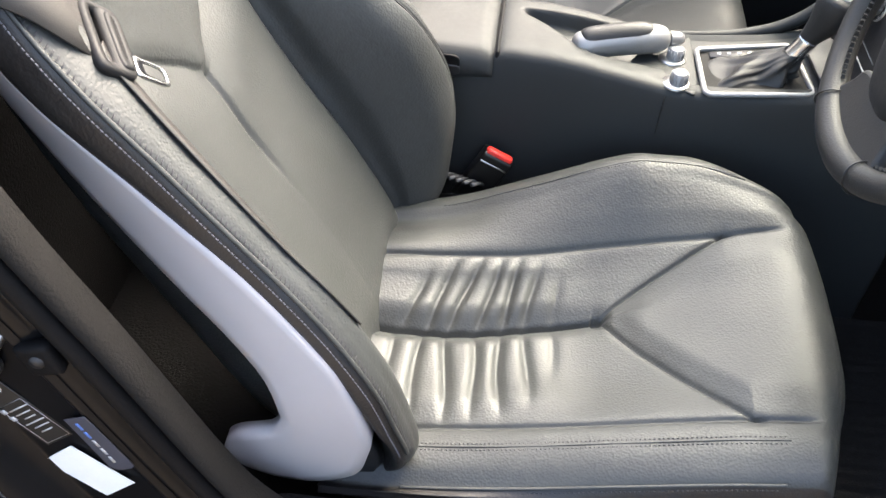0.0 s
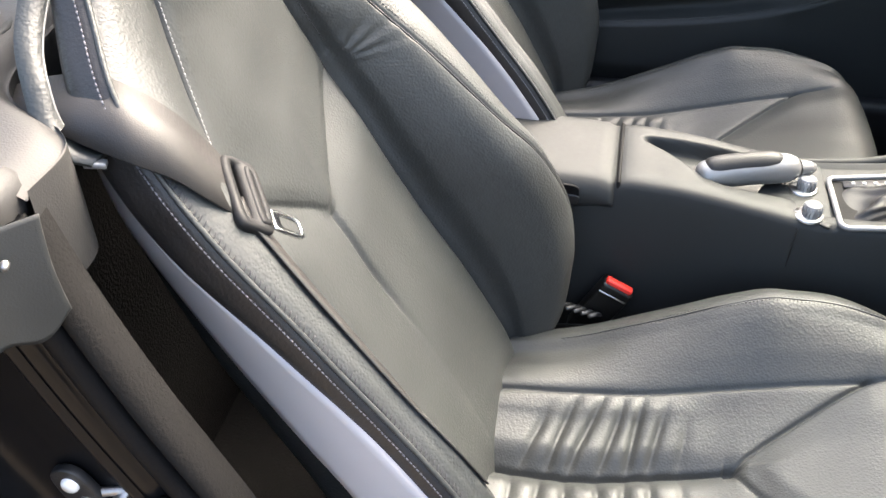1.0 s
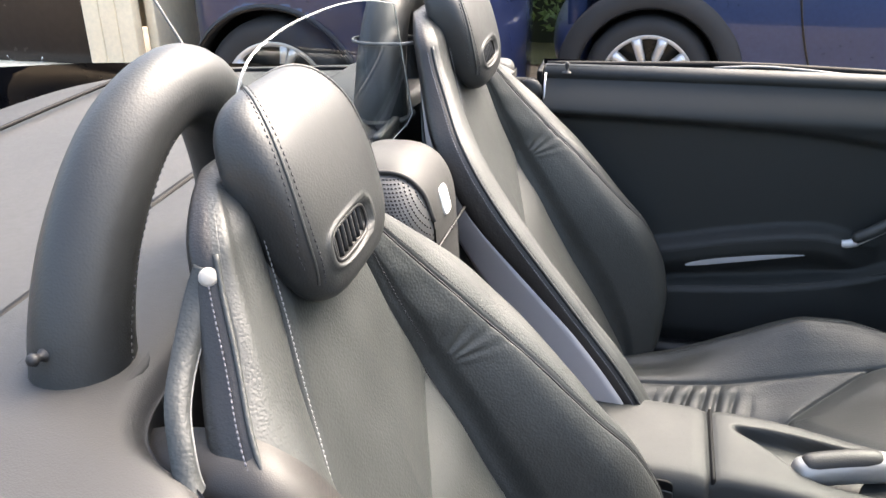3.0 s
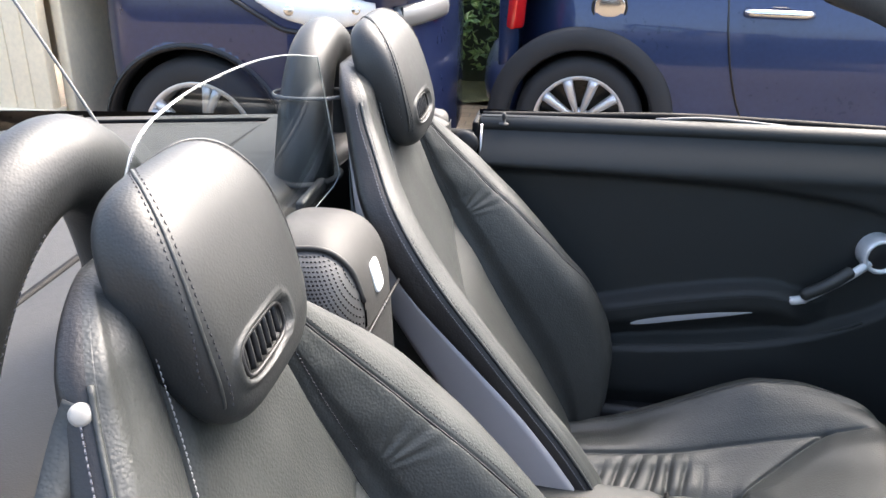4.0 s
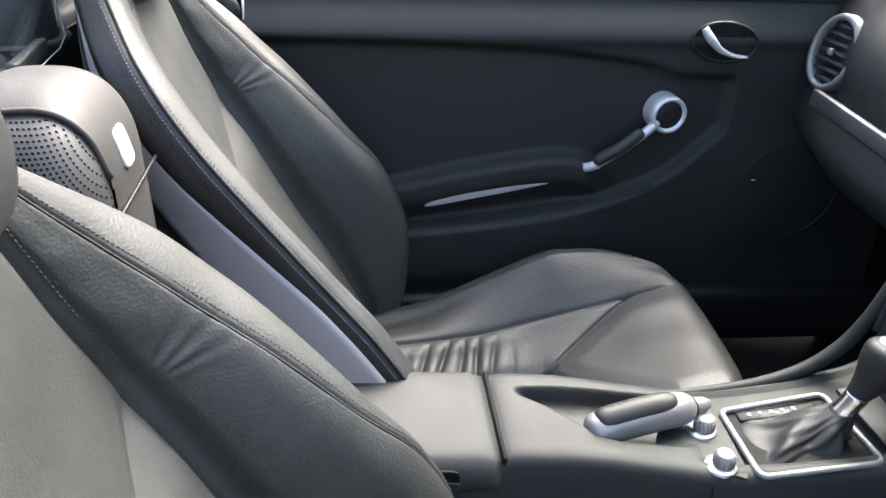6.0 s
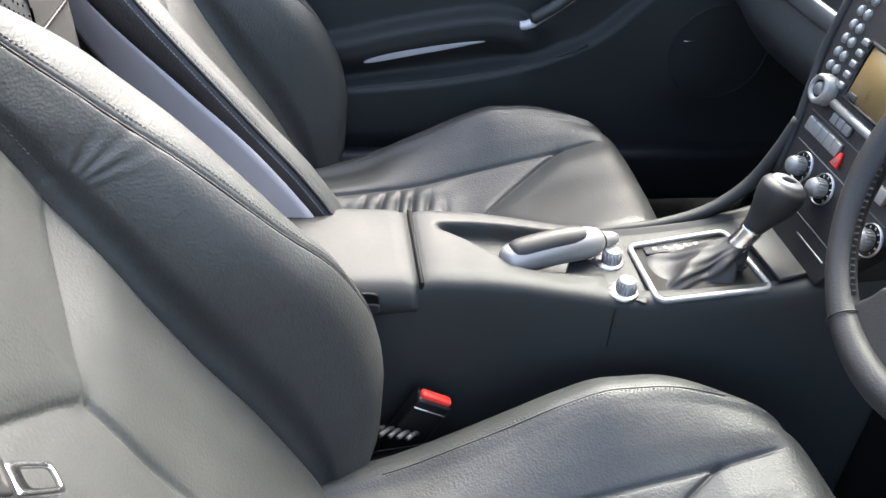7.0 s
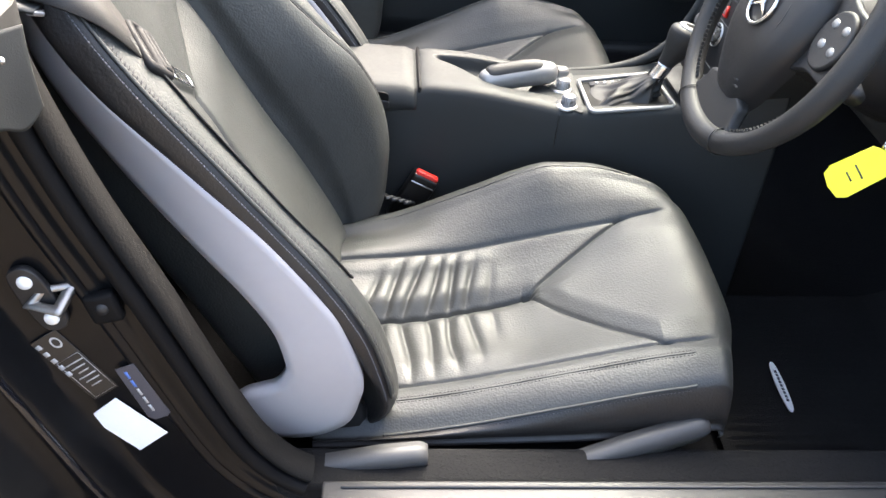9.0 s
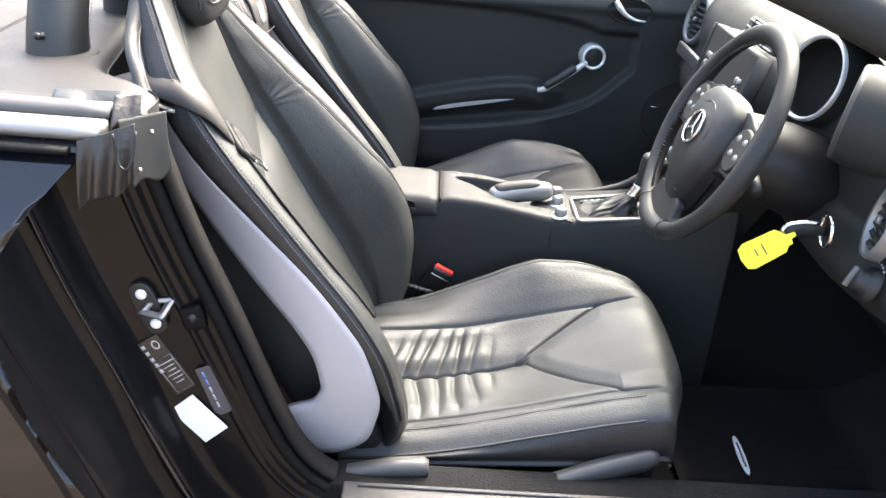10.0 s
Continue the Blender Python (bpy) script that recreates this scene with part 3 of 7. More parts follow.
def back_frame(q):
    """Spine point and forward normal at height q, in x and z."""
    x = curve(SPINE, q)
    dx = (curve(SPINE, q + 0.004) - curve(SPINE, q - 0.004)) / 0.008
    k = 1 / np.sqrt(1 + dx * dx)
    return x, k, -dx * k


def back_point(q, off, n):
    x, nx, nz = back_frame(q)
    return np.stack([x + nx * n, off + 0.030 * ease(0.60, 1.05, q) + 0 * q, q + nz * n], -1)


def half_section(q, width, proud):
    w, p, b, e, f, r = (float(curve(k, q)) for k in (width, proud, INSERT, DEEP, EDGE_F, EDGE_R))
    b = min(b, w - 0.02)
    d = w - b
    if width is WIDTH_IN:
        return [(0, 0), (0.5 * b, 0), (b, 0.003), (b + 0.10 * d, 0.32 * p + 0.002), (b + 0.23 * d, 0.62 * p), (b + 0.40 * d, 0.87 * p), (b + 0.66 * d, p - 0.001),
                (w - 0.012, p - 0.010), (w + 0.003, f - 0.018), (w - 0.018, f - 0.030), (w - 0.060, r - 0.01), (0.74 * w, -0.85 * e), (0.45 * w, -e)]
    return [(0, 0), (0.5 * b, 0), (b, 0.003), (b + 0.30 * d, 0.52 * p + 0.006), (b + 0.62 * d, p + 0.006), (b + 0.84 * d, p + 0.007), (w, p - 0.001),
            (w + 0.005, 0.6 * p + 0.4 * f - 0.001), (w + 0.003, f), (w - 0.018, f - 0.012), (w - 0.060, r), (0.74 * w, -0.85 * e), (0.45 * w, -e)]


# where the stitched seam runs over the inner bolster, as a share of its width
SEAM_IN = [(0.44, 0.80), (0.58, 0.74), (0.72, 0.56), (0.85, 0.42), (1.0, 0.36), (1.2, 0.36)]


def inner_roll(q, share):
    """Offset and height on the bolster towards the console at a share of its width."""
    out = []
    for v, f in zip(np.atleast_1d(q), np.broadcast_to(share, np.shape(np.atleast_1d(q)))):
        w = float(curve(WIDTH_IN, v))
        b = min(float(curve(INSERT, v)), w - 0.02)
        s = spline(half_section(v, WIDTH_IN, PROUD_IN), 200)[:130]
        off = b + f * (w - b)
        keep = s[: int(np.argmax(s[:, 0])) + 1]
        out.append((off, float(np.interp(off, keep[:, 0], keep[:, 1]))))
    return np.array(out).T


def back_section(q):
    far, near = half_section(q, WIDTH_IN, PROUD_IN), half_section(q, WIDTH, PROUD)
    return far + [(0, -1.04 * float(curve(DEEP, q)))] + [(-o, n) for o, n in near[:0:-1]]


POUCH = spline([(0.0, 0.7690), (0.010, 0.7715), (0.030, 0.787), (0.060, 0.807), (0.095, 0.830), (0.125, 0.850), (0.150, 0.866)], 60)


def pouch_edge(a, q):
    """Signed distance from the V-shaped edge of the insert's upper panel, more above it."""
    d = np.hypot(a[:, None] - POUCH[None, :, 0], q - POUCH[None, :, 1]).min(1)
    return np.where(q > np.interp(a, POUCH[:, 0], POUCH[:, 1]), d, -d)


# places across the section: close together over the front, wide apart behind
BACK_U = np.concatenate([i + np.arange(k) / k for i in range(26) for k in [34 if i < 8 or i > 17 else 6]])


def backrest_mesh():
    qs = np.r_[np.linspace(0.385, 1.115, 320), 1.115 + 0.045 * np.sin(np.linspace(0.05, 1, 16) * math.pi / 2)]
    rows = []
    for q in qs:
        s = spline(back_section(q), BACK_U, closed=True)
        off, n = s[:, 0], s[:, 1]
        w_near, w_far, b = (float(curve(k, q)) for k in (WIDTH, WIDTH_IN, INSERT))
        w = np.where(off > 0, w_far, w_near)
        b = np.minimum(b, w - 0.02)
        front = ease(-0.03, 0.0, n) * (np.abs(off) < w - 0.004)
        a = np.abs(off)
        groove = 0.0050 * np.exp(-((a - b) / 0.0028) ** 2) + 0.0030 * np.exp(-((a - b) / 0.009) ** 2)
        seam = b + float(curve(SEAM_IN, q)) * (w - b)
        groove += np.where(off > 0, 0.0024, 0.0) * np.exp(-((a - seam) / 0.0022) ** 2)
        sd = pouch_edge(a, q)
        low = ease(0.0035, -0.0025, sd)
        inset = ease(b + 0.001, b - 0.016, a)
        n = n - front * groove
        # the lower panel dips under the edge of the upper one, and rises to the bolsters
        n += front * inset * low * (0.007 * np.clip(a / b, 0, 1) * ease(0.0, -0.06, sd) - 0.0055 * np.exp(-np.clip(-sd, 0, 1) / 0.022))
        n += front * inset * (1 - low) * (0.006 * np.cos(np.clip(a / b, 0, 1) * math.pi / 2) * ease(0.0, 0.08, sd) + 0.0016 - 0.0030 * np.exp(-(np.clip(sd, 0, 1) / 0.010) ** 2))
        n -= front * low * (0.0050 * np.exp(-(a / 0.0045) ** 2) + 0.0030 * np.exp(-(a / 0.018) ** 2)) * ease(0.0, -0.012, sd) * ease(0.58, 0.70, q)
        # gathers that fan out from the corner of the upper panel
        th, rr = np.arctan2(q - 0.850, a - b + 1e-6), np.hypot(q - 0.850, a - b)
        fold = ease(0.006, 0.018, rr) * np.exp(-(rr / 0.040) ** 2) * (a > b) * ease(-0.9, -0.3, th) * ease(1.6, 1.1, th)
        n += front * fold * 0.0017 * np.cos(th * 13.0 + 0.6 + 12 * rr)
        n += front * (a > b) * 0.0010 * np.sin(q * 150 + a * 70 + 2 * np.sin(q * 31)) * ease(0.80, 0.88, q) * ease(1.02, 0.92, q) * ease(b + 0.05, b + 0.01, a)
        n += front * 0.0007 * np.sin(q * 41 + off * 27) * np.sin(off * 53 - q * 19)
        top = np.sqrt(max(0.0, 1 - ((q - 1.115) / 0.046) ** 2)) if q > 1.115 else 1.0
        rows.append(back_point(np.full_like(off, q), off * (0.35 + 0.65 * top), -0.05 + (n + 0.05) * top))
    me = grid("backrest", np.array(rows), wrap_v=True, caps=True)
    # the dark band between the edge welt and the shell is of another leather
    me.materials.append(LEATHER)
    me.materials.append(LEATHER_RIM)
    rim = np.tile(((BACK_U >= 17) & (BACK_U < 20)) | ((BACK_U >= 7) & (BACK_U < 9)), len(qs) - 1).astype(int)
    me.polygons.foreach_set("material_index", np.r_[rim, np.zeros(len(me.polygons) - len(rim), int)])
    return me


CUSH_X = [(0, 0.0), (0.82, 0.512), (0.88, 0.548), (0.92, 0.570), (0.95, 0.580), (0.975, 0.585), (1, 0.583)]
CUSH_DROP = [(0, 0.0), (0.82, 0.0), (0.88, 0.004), (0.92, 0.020), (0.95, 0.045), (0.975, 0.075), (1, 0.105)]
CUSH_FLOOR = [(0.0, 0.414), (0.10, 0.415), (0.20, 0.424), (0.27, 0.436), (0.316, 0.452), (0.40, 0.482), (0.48, 0.514), (0.53, 0.528), (0.62, 0.533)]
# inner side: seam and crest of the tall bolster
IN_K = [(0.0, 0.080), (0.19, 0.090), (0.32, 0.100), (0.45, 0.104), (0.53, 0.108), (0.62, 0.112)]
IN_SEAM = [(0.0, 0.446), (0.19, 0.460), (0.32, 0.486), (0.45, 0.519), (0.52, 0.537), (0.62, 0.540)]
IN_CREST = [(0.0, 0.440), (0.10, 0.460), (0.18, 0.492), (0.235, 0.515), (0.30, 0.543), (0.36, 0.560), (0.42, 0.560), (0.47, 0.557), (0.52, 0.551), (0.56, 0.544), (0.62, 0.538)]
# outer side: a low flat bolster that climbs to the front
OUT_K = [(0.0, 0.180), (0.45, 0.186), (0.62, 0.188)]
OUT_SEAM = [(0.0, 0.425), (0.075, 0.430), (0.20, 0.456), (0.32, 0.491), (0.46, 0.530), (0.534, 0.540), (0.62, 0.540)]


def cushion_keys(x):
    return [float(curve(c, x)) for c in (CUSH_FLOOR, IN_K, IN_SEAM, IN_CREST, OUT_K, OUT_SEAM)]


def bolster_taper(x):
    """The tall bolster runs out into the front corner."""
    return 1 - 0.55 * ease(0.40, 0.60, x)


def cushion_section(t):
    x, drop = float(curve(CUSH_X, t)), float(curve(CUSH_DROP, t))
    mid, k1, s1, c1, k2, s2 = cushion_keys(x)
    low = float(curve([(0.0, 0.415), (0.25, 0.432), (0.40, 0.446), (0.50, 0.462), (0.62, 0.470)], x))
    cm = -0.02 * float(ease(0.30, 0.1, x))
    g = float(bolster_taper(x))
    sec = [(cm, mid), (0.55 * k1, mid + 0.34 * (s1 - mid)), (k1, s1), (k1 + 0.035 * g, s1 + 0.48 * (c1 - s1)), (k1 + 0.068 * g, c1 - 0.008 * g), (k1 + 0.092 * g, c1),
           (k1 + 0.125 * g, c1 - 0.016), (k1 + 0.150 * g, c1 - 0.055), (k1 + 0.152 * g, low + 0.004), (k1 + 0.13 * g, low - 0.02), (0.0, low - 0.03),
           (-k2 - 0.06, low - 0.016), (-k2 - 0.080, low), (-k2 - 0.082, low + 0.4 * (s2 - low)), (-k2 - 0.072, s2 - 0.012), (-k2 - 0.052, s2 + 0.001), (-k2 - 0.028, s2 + 0.005), (-k2, s2), (-0.55 * k2, mid + 0.32 * (s2 - mid))]
    out = []
    for i, (o, z) in enumerate(sec):
        top = z - drop * (0.35 + 0.65 * max(0.0, (z - low)) / 0.1)
        out.append((o, max(top, low - 0.03) if i not in (9, 10, 11) else z))
    return x, out


# gathers of the cushion: place of each fold along the middle seam, its lean, depth and reach across
PLEATS_IN = [(0.054, 0.36, 0.8, 0.86), (0.086, 0.38, 1.0, 0.98), (0.119, 0.33, 1.1, 1.00), (0.152, 0.28, 1.0, 0.98), (0.184, 0.24, 1.1, 0.96), (0.216, 0.18, 0.9, 0.88), (0.247, 0.12, 0.5, 0.70)]
PLEATS_OUT = [(0.050, -0.02, 0.8, 0.92), (0.084, 0.03, 1.1, 0.98), (0.118, 0.05, 1.1, 1.00), (0.151, 0.07, 1.0, 0.98), (0.184, 0.05, 1.1, 0.94), (0.217, 0.04, 0.9, 0.86), (0.248, 0.02, 0.5, 0.62)]
CUSH_U = np.concatenate([i + np.arange(k) / k for i in range(19) for k in [34 if i < 7 or i > 15 else 24 if i in (7, 13, 14, 15) else 6]])


def cushion_mesh():
    ts = np.r_[np.linspace(0, 0.82, 330), np.linspace(0.822, 1, 70)]
    rows = []
    for t in ts:
        x, sec = cushion_section(t)
        s = spline(sec, CUSH_U, closed=True)
        off, z = s[:, 0].copy(), s[:, 1].copy()
        mid0, k1, s1, c1, k2, s2 = cushion_keys(x)
        cm = -0.02 * float(ease(0.30, 0.1, x))
        far = off > cm
        k = np.where(far, k1, k2)
        a = np.abs(off - cm)
        xs = x - np.where(off > 0, 0.070, 0.040) * ease(0.10, 0.29, np.abs(off)) * ease(0.72, 1.0, t) - 0.02 * ease(0.0, 0.25, np.abs(off)) * ease(0.8, 1, t)
        up = (CUSH_U < 7.5) | (CUSH_U > 12.8)
        d = (0.0042 * np.exp(-((np.abs(off) - k) / 0.0028) ** 2) + 0.0020 * np.exp(-((np.abs(off) - k) / 0.008) ** 2)) * ease(0.87, 0.8, t)
        mid = ease(0.326, 0.306, x)
        d = d + mid * (0.010 * np.exp(-(a / 0.0036) ** 2) + 0.009 * np.exp(-(a / 0.016) ** 2))
        if x > 0.300:
            u = np.clip((x - 0.312) / 0.145, 0, 1)
            line = 0.004 + (k - 0.004) * u ** 0.85
            d = d + (0.0050 * np.exp(-((a - line) / 0.0028) ** 2) + 0.0025 * np.exp(-((a - line) / 0.009) ** 2)) * ease(0.474, 0.452, x)
            inside = (a < line) * ease(0.31, 0.36, x)
            z = z + up * 0.008 * inside * ease(0.0, 0.05, line - a) * ease(0.62, 0.5, x)
        # each half is drawn up in folds between the middle seam and its side seam
        reach = np.clip(a / (k - np.where(far, 1, -1) * cm), 0, 1.2)
        fold = np.zeros_like(off)
        for side, folds in ((far, PLEATS_IN), (~far, PLEATS_OUT)):
            for j, (x0, lean, depth, span) in enumerate(folds):
                g = x - x0 - lean * a - 0.003 * np.sin(a * 30 + 2.1 * j)
                body = depth * ease(-0.05, 0.22, reach) * ease(span + 0.06, span - 0.36, reach)
                fold += side * body * 0.0072 * np.exp(-(np.abs(g) / 0.0070) ** 1.6)
        d = d + fold
        z = z + up * 0.011 * ease(0.0, 0.035, a) * ease(1.0, 0.72, reach) * ease(0.31, 0.2, x)
        z = z - up * d + up * 0.0006 * np.sin(x * 41 + off * 23) * np.sin(off * 51 - x * 17)
        rows.append(np.stack([xs, off, z], -1))
    me = grid("cushion", np.array(rows), wrap_v=True, caps=True)
    # below the piping the sides are of the darker leather
    me.materials.append(LEATHER)
    me.materials.append(LEATHER_RIM)
    side = np.tile(((CUSH_U >= 7.3) & (CUSH_U < 13.9)), len(ts) - 1).astype(int)
    me.polygons.foreach_set("material_index", np.r_[side, np.zeros(len(me.polygons) - len(side), int)])
    return me


HEAD = [(0.052, -0.072), (0.062, -0.03), (0.064, 0.02), (0.056, 0.068), (0.030, 0.103), (-0.008, 0.114), (-0.045, 0.096), (-0.058, 0.03), (-0.05, -0.05), (-0.02, -0.098), (0.025, -0.100)]
HEAD_AT, HEAD_TILT, HEAD_HALF = (-0.272, 0.040, 1.116), radians(20), 0.101
HEAD_RING = spline(HEAD, 480, closed=True) * (0.58, 0.90)


def head_local(p, v):
    """A point of the headrest from its side outline and a place v across, -1 to 1."""
    v = np.asarray(v, float)
    s, y = np.abs(np.cos(v * math.pi / 2)) ** 0.50, np.sign(v) * np.abs(np.sin(v * math.pi / 2)) ** 0.50
    x, z = p[..., 0] * s, p[..., 1] * s ** 0.8
    wide = HEAD_HALF * (0.90 + 0.10 * ease(-0.09, 0.03, z)) * (1 - 0.06 * ease(0.04, 0.10, z))
    return np.stack([x, y * wide, z], -1)


def head_world(l):
    c, s = math.cos(HEAD_TILT), math.sin(HEAD_TILT)
    x, y, z = l[..., 0], l[..., 1], l[..., 2]
    return np.stack([HEAD_AT[0] + c * x - s * z, HEAD_AT[1] + y, HEAD_AT[2] + s * x + c * z], -1)


def head_front(y, z):
    """The front of the headrest in its own place, at y across and z up."""
    s = (1 - min(abs(y) / HEAD_HALF, 0.97) ** 4) ** 0.25
    front = HEAD_RING[HEAD_RING[:, 0] > 0.012]
    return s * front[int(np.argmin(np.abs(front[:, 1] - z / s ** 0.8))), 0]


def head_seam(side, shift):
    """A seam up one side of the headrest's front that bends inwards over the top."""
    t = np.linspace(0, 1, 160)
    across = curve([(0, 0.93), (0.12, 0.94), (0.30, 0.92), (0.45, 0.87), (0.60, 0.79), (0.72, 0.67), (0.82, 0.50), (0.92, 0.28), (1, 0.12)], t) + shift
    ring = HEAD_RING[np.round(-30 + 275 * t).astype(int) % 480]
    return head_local(ring, side * 2 / math.pi * np.arcsin(across ** 2))


def back_at(q, off, lift):
    """A point on the front of the backrest, lifted off it."""
    s = spline(half_section(q, WIDTH, PROUD) + [(0, -0.1)], 14 * 12, closed=True)[:73]
    return back_point(np.array(q), np.array(off), float(np.interp(abs(off), s[:, 0], s[:, 1])) + lift)


VENT = (-0.024, -0.046)


def headrest_mesh():
    v = np.linspace(-1, 1, 240)
    v = np.sign(v) * (0.35 * np.abs(v) ** 0.6 + 0.65 * np.abs(v)) * 0.9995
    ring = HEAD_RING[::2]
    p = np.array([head_local(ring, np.full(240, k)) for k in v])
    r = (np.abs((p[..., 1] - VENT[0]) / 0.040) ** 3.2 + np.abs((p[..., 2] - VENT[1]) / 0.0165) ** 3.2) ** (1 / 3.2)
    p[..., 0] -= (p[..., 0] > 0.005) * (0.016 * ease(1.12, 0.92, r) - 0.0022 * np.exp(-((r - 1.22) / 0.10) ** 2))
    return grid("headrest", head_world(p), wrap_v=True, caps=True)


def side_panel_mesh(sign):
    """The lacquered side of the back shell: a long band that ends in a hook by the hinge."""
    zf, zb = np.linspace(1.09, 0.60, 24), np.linspace(1.09, 0.585, 24)
    f = np.stack([curve([(0.545, 0.064), (0.58, 0.056), (0.62, 0.040), (0.68, -0.002), (0.75, -0.063), (0.82, -0.133), (0.90, -0.205), (0.98, -0.255), (1.06, -0.293), (1.15, -0.318)], zf), zf], -1)
    b = np.stack([curve([(0.575, -0.030), (0.62, -0.044), (0.68, -0.094), (0.75, -0.1555), (0.82, -0.210), (0.90, -0.2585), (0.98, -0.286), (1.06, -0.309), (1.15, -0.330)], zb), zb], -1)
    tail_f = [(0.063, 0.545), (0.060, 0.505), (0.044, 0.458), (0.0, 0.430), (-0.045, 0.430), (-0.080, 0.450), (-0.092, 0.476)]
    tail_b = [(-0.026, 0.562), (-0.029, 0.545), (-0.040, 0.527), (-0.058, 0.519), (-0.075, 0.512), (-0.088, 0.500), (-0.093, 0.486)]
    fl = spline(np.vstack([f[::2], tail_f]), 120)
    bl = spline(np.vstack([b[::2], tail_b]), 120)
    t = np.linspace(0, 1, 9)
    face = fl[:, None] * (1 - t[:, None]) + bl[:, None] * t[:, None]
    yf = curve([(0.42, 0.258), (0.50, 0.266), (0.56, 0.270), (0.62, 0.268), (0.68, 0.262), (0.75, 0.256), (0.82, 0.252), (0.90, 0.250), (0.98, 0.230), (1.06, 0.164), (1.16, 0.120)], face[..., 1])
    yr = curve([(0.42, 0.256), (0.50, 0.264), (0.56, 0.266), (0.62, 0.258), (0.68, 0.246), (0.75, 0.232), (0.82, 0.222), (0.90, 0.214), (0.98, 0.190), (1.06, 0.138), (1.16, 0.100)], face[..., 1])
    if sign > 0:
        yf, yr = yf - 0.035 * ease(0.85, 1.05, face[..., 1]), yr - 0.035 * ease(0.85, 1.05, face[..., 1])
    y = yf * (1 - t[None]) + yr * t[None] + 0.005 + 0.003 * np.sin(t * math.pi)[None]
    outer = np.stack([face[..., 0], sign * y + 0.030 * ease(0.60, 1.05, face[..., 1]), face[..., 1]], -1)
    inner = outer.copy()
    inner[..., 1] -= sign * 0.016
    loop = np.concatenate([outer, inner[:, ::-1]], axis=1)
    return grid("side_panel", loop, wrap_v=True, caps=True)


def build_seat():
    seat = thing("sports_seat", "black leather sports seat with a pleated cushion and silver shell sides", "car seat", "front seats")
    cushion = part("cushion", cushion_mesh(), LEATHER, seat, "gathered black leather cushion with a Y-shaped seam")
    back = part("backrest", backrest_mesh(), LEATHER, seat, "black leather backrest with deep side bolsters")
    head = part("headrest", headrest_mesh(), LEATHER_FINE, seat, "rounded black leather headrest with double seams")
    for s in (-1, 1):
        part("side_panel", side_panel_mesh(s), SILVER_PANEL, seat, "smooth silver-grey shell panel with a hooked end")
    # the outer edge of each bolster: a raised welt with a row of thread on either side
    for s in (-1, 1):
        q = np.linspace(0.46, 1.118, 120)
        w, p = (curve(WIDTH, q), curve(PROUD, q)) if s < 0 else (curve(WIDTH_IN, q), curve(PROUD_IN, q))
        if s > 0:
            share = curve(SEAM_IN, q)
            w, p = inner_roll(q, share)
            w2, p2 = inner_roll(q, share + 0.055)
        welt = back_point(q, s * (w - 0.0005), p + (0.0010 if s < 0 else -0.0016))
        # inner bolster: thin dark line puts the stitched groove's shade into colour
        part("edge_welt", tube("edge_welt", welt, 0.0024 if s < 0 else 0.0012, 6), LEATHER if s < 0 else SEAM_SHADE, seat)
        nrm = np.stack([0.6 * np.ones_like(q), s * 0.6 * np.ones_like(q), 0.5 * np.ones_like(q)], -1)
        rows = [(back_point(q, s * (w - 0.0075), p + 0.0050), nrm), (back_point(q, s * (w + 0.0052), p - 0.0060), nrm * (0.3, 1, 0.3))]
        if s > 0:
            rows = [(back_point(q, w2, p2 + 0.0004), nrm)]
        tagged(part("edge_stitching", stitches("edge_stitching", rows[-1:], 0.0046, 0.78), THREAD if s < 0 else THREAD_DARK, back, "row of dark thread"), kind="stuff")
        if s < 0:
            tagged(part("whip_stitching", ticks("whip_stitching", back_point(q, -(w - 0.0035), p + 0.0034)[q < 0.96], nrm[q < 0.96]), THREAD_DARK, back, "dark whip stitches along the edge"), kind="stuff")
        b = np.minimum(curve(INSERT, q), curve(WIDTH_IN if s > 0 else WIDTH, q) - 0.02)
        m = q > 0.87
        line = back_point(q[m], s * (b[m] + 0.006), 0.006 + 0.06 * p[m])
        up = np.tile((0.9, 0, 0.4), (m.sum(), 1))
        tagged(part("seam_stitching", stitches("seam_stitching", [(line, up)], 0.0050, 0.75), THREAD_PALE if s < 0 else THREAD_DARK, back, "pale thread along the insert seam"), kind="stuff")
    for side in (-1, 1):
        for shift in (-0.05, 0.05):
            line = head_world(head_seam(side, shift))
            tagged(part("head_stitching", stitches("head_stitching", [(line, line - np.array(HEAD_AT))], 0.0058), THREAD_DARK, head, "row of dark thread"), kind="stuff")
        part("head_welt", tube("head_welt", head_world(head_seam(side, 0.0)), 0.0016, 6), LEATHER, head, "raised seam")
    # warm-air outlet sunk into the headrest

    def on_front(y, z, lift):
        l = np.array([head_front(VENT[0] + y, VENT[1] + z) + lift, VENT[0] + y, VENT[1] + z])
        return tuple(head_world(l))

    ring = [(0.0385 * np.sign(math.cos(a)) * abs(math.cos(a)) ** 0.45, 0.0150 * np.sign(math.sin(a)) * abs(math.sin(a)) ** 0.6) for a in np.linspace(0, 2 * math.pi, 48, endpoint=False)]
    vent = part("air_outlet", tube("air_outlet", [on_front(y, z, -0.0035) for y, z in ring], 0.0017, 8, closed=True), BLACK_PLASTIC, head, "slotted black warm-air outlet")
    inner = np.array([[on_front(y * k, z * k, -0.0125) for y, z in ring] for k in (1.0, 0.7, 0.4, 0.02)])
    part("outlet_back", grid("outlet_back", inner, wrap_v=True), DIAL_BLACK, vent)
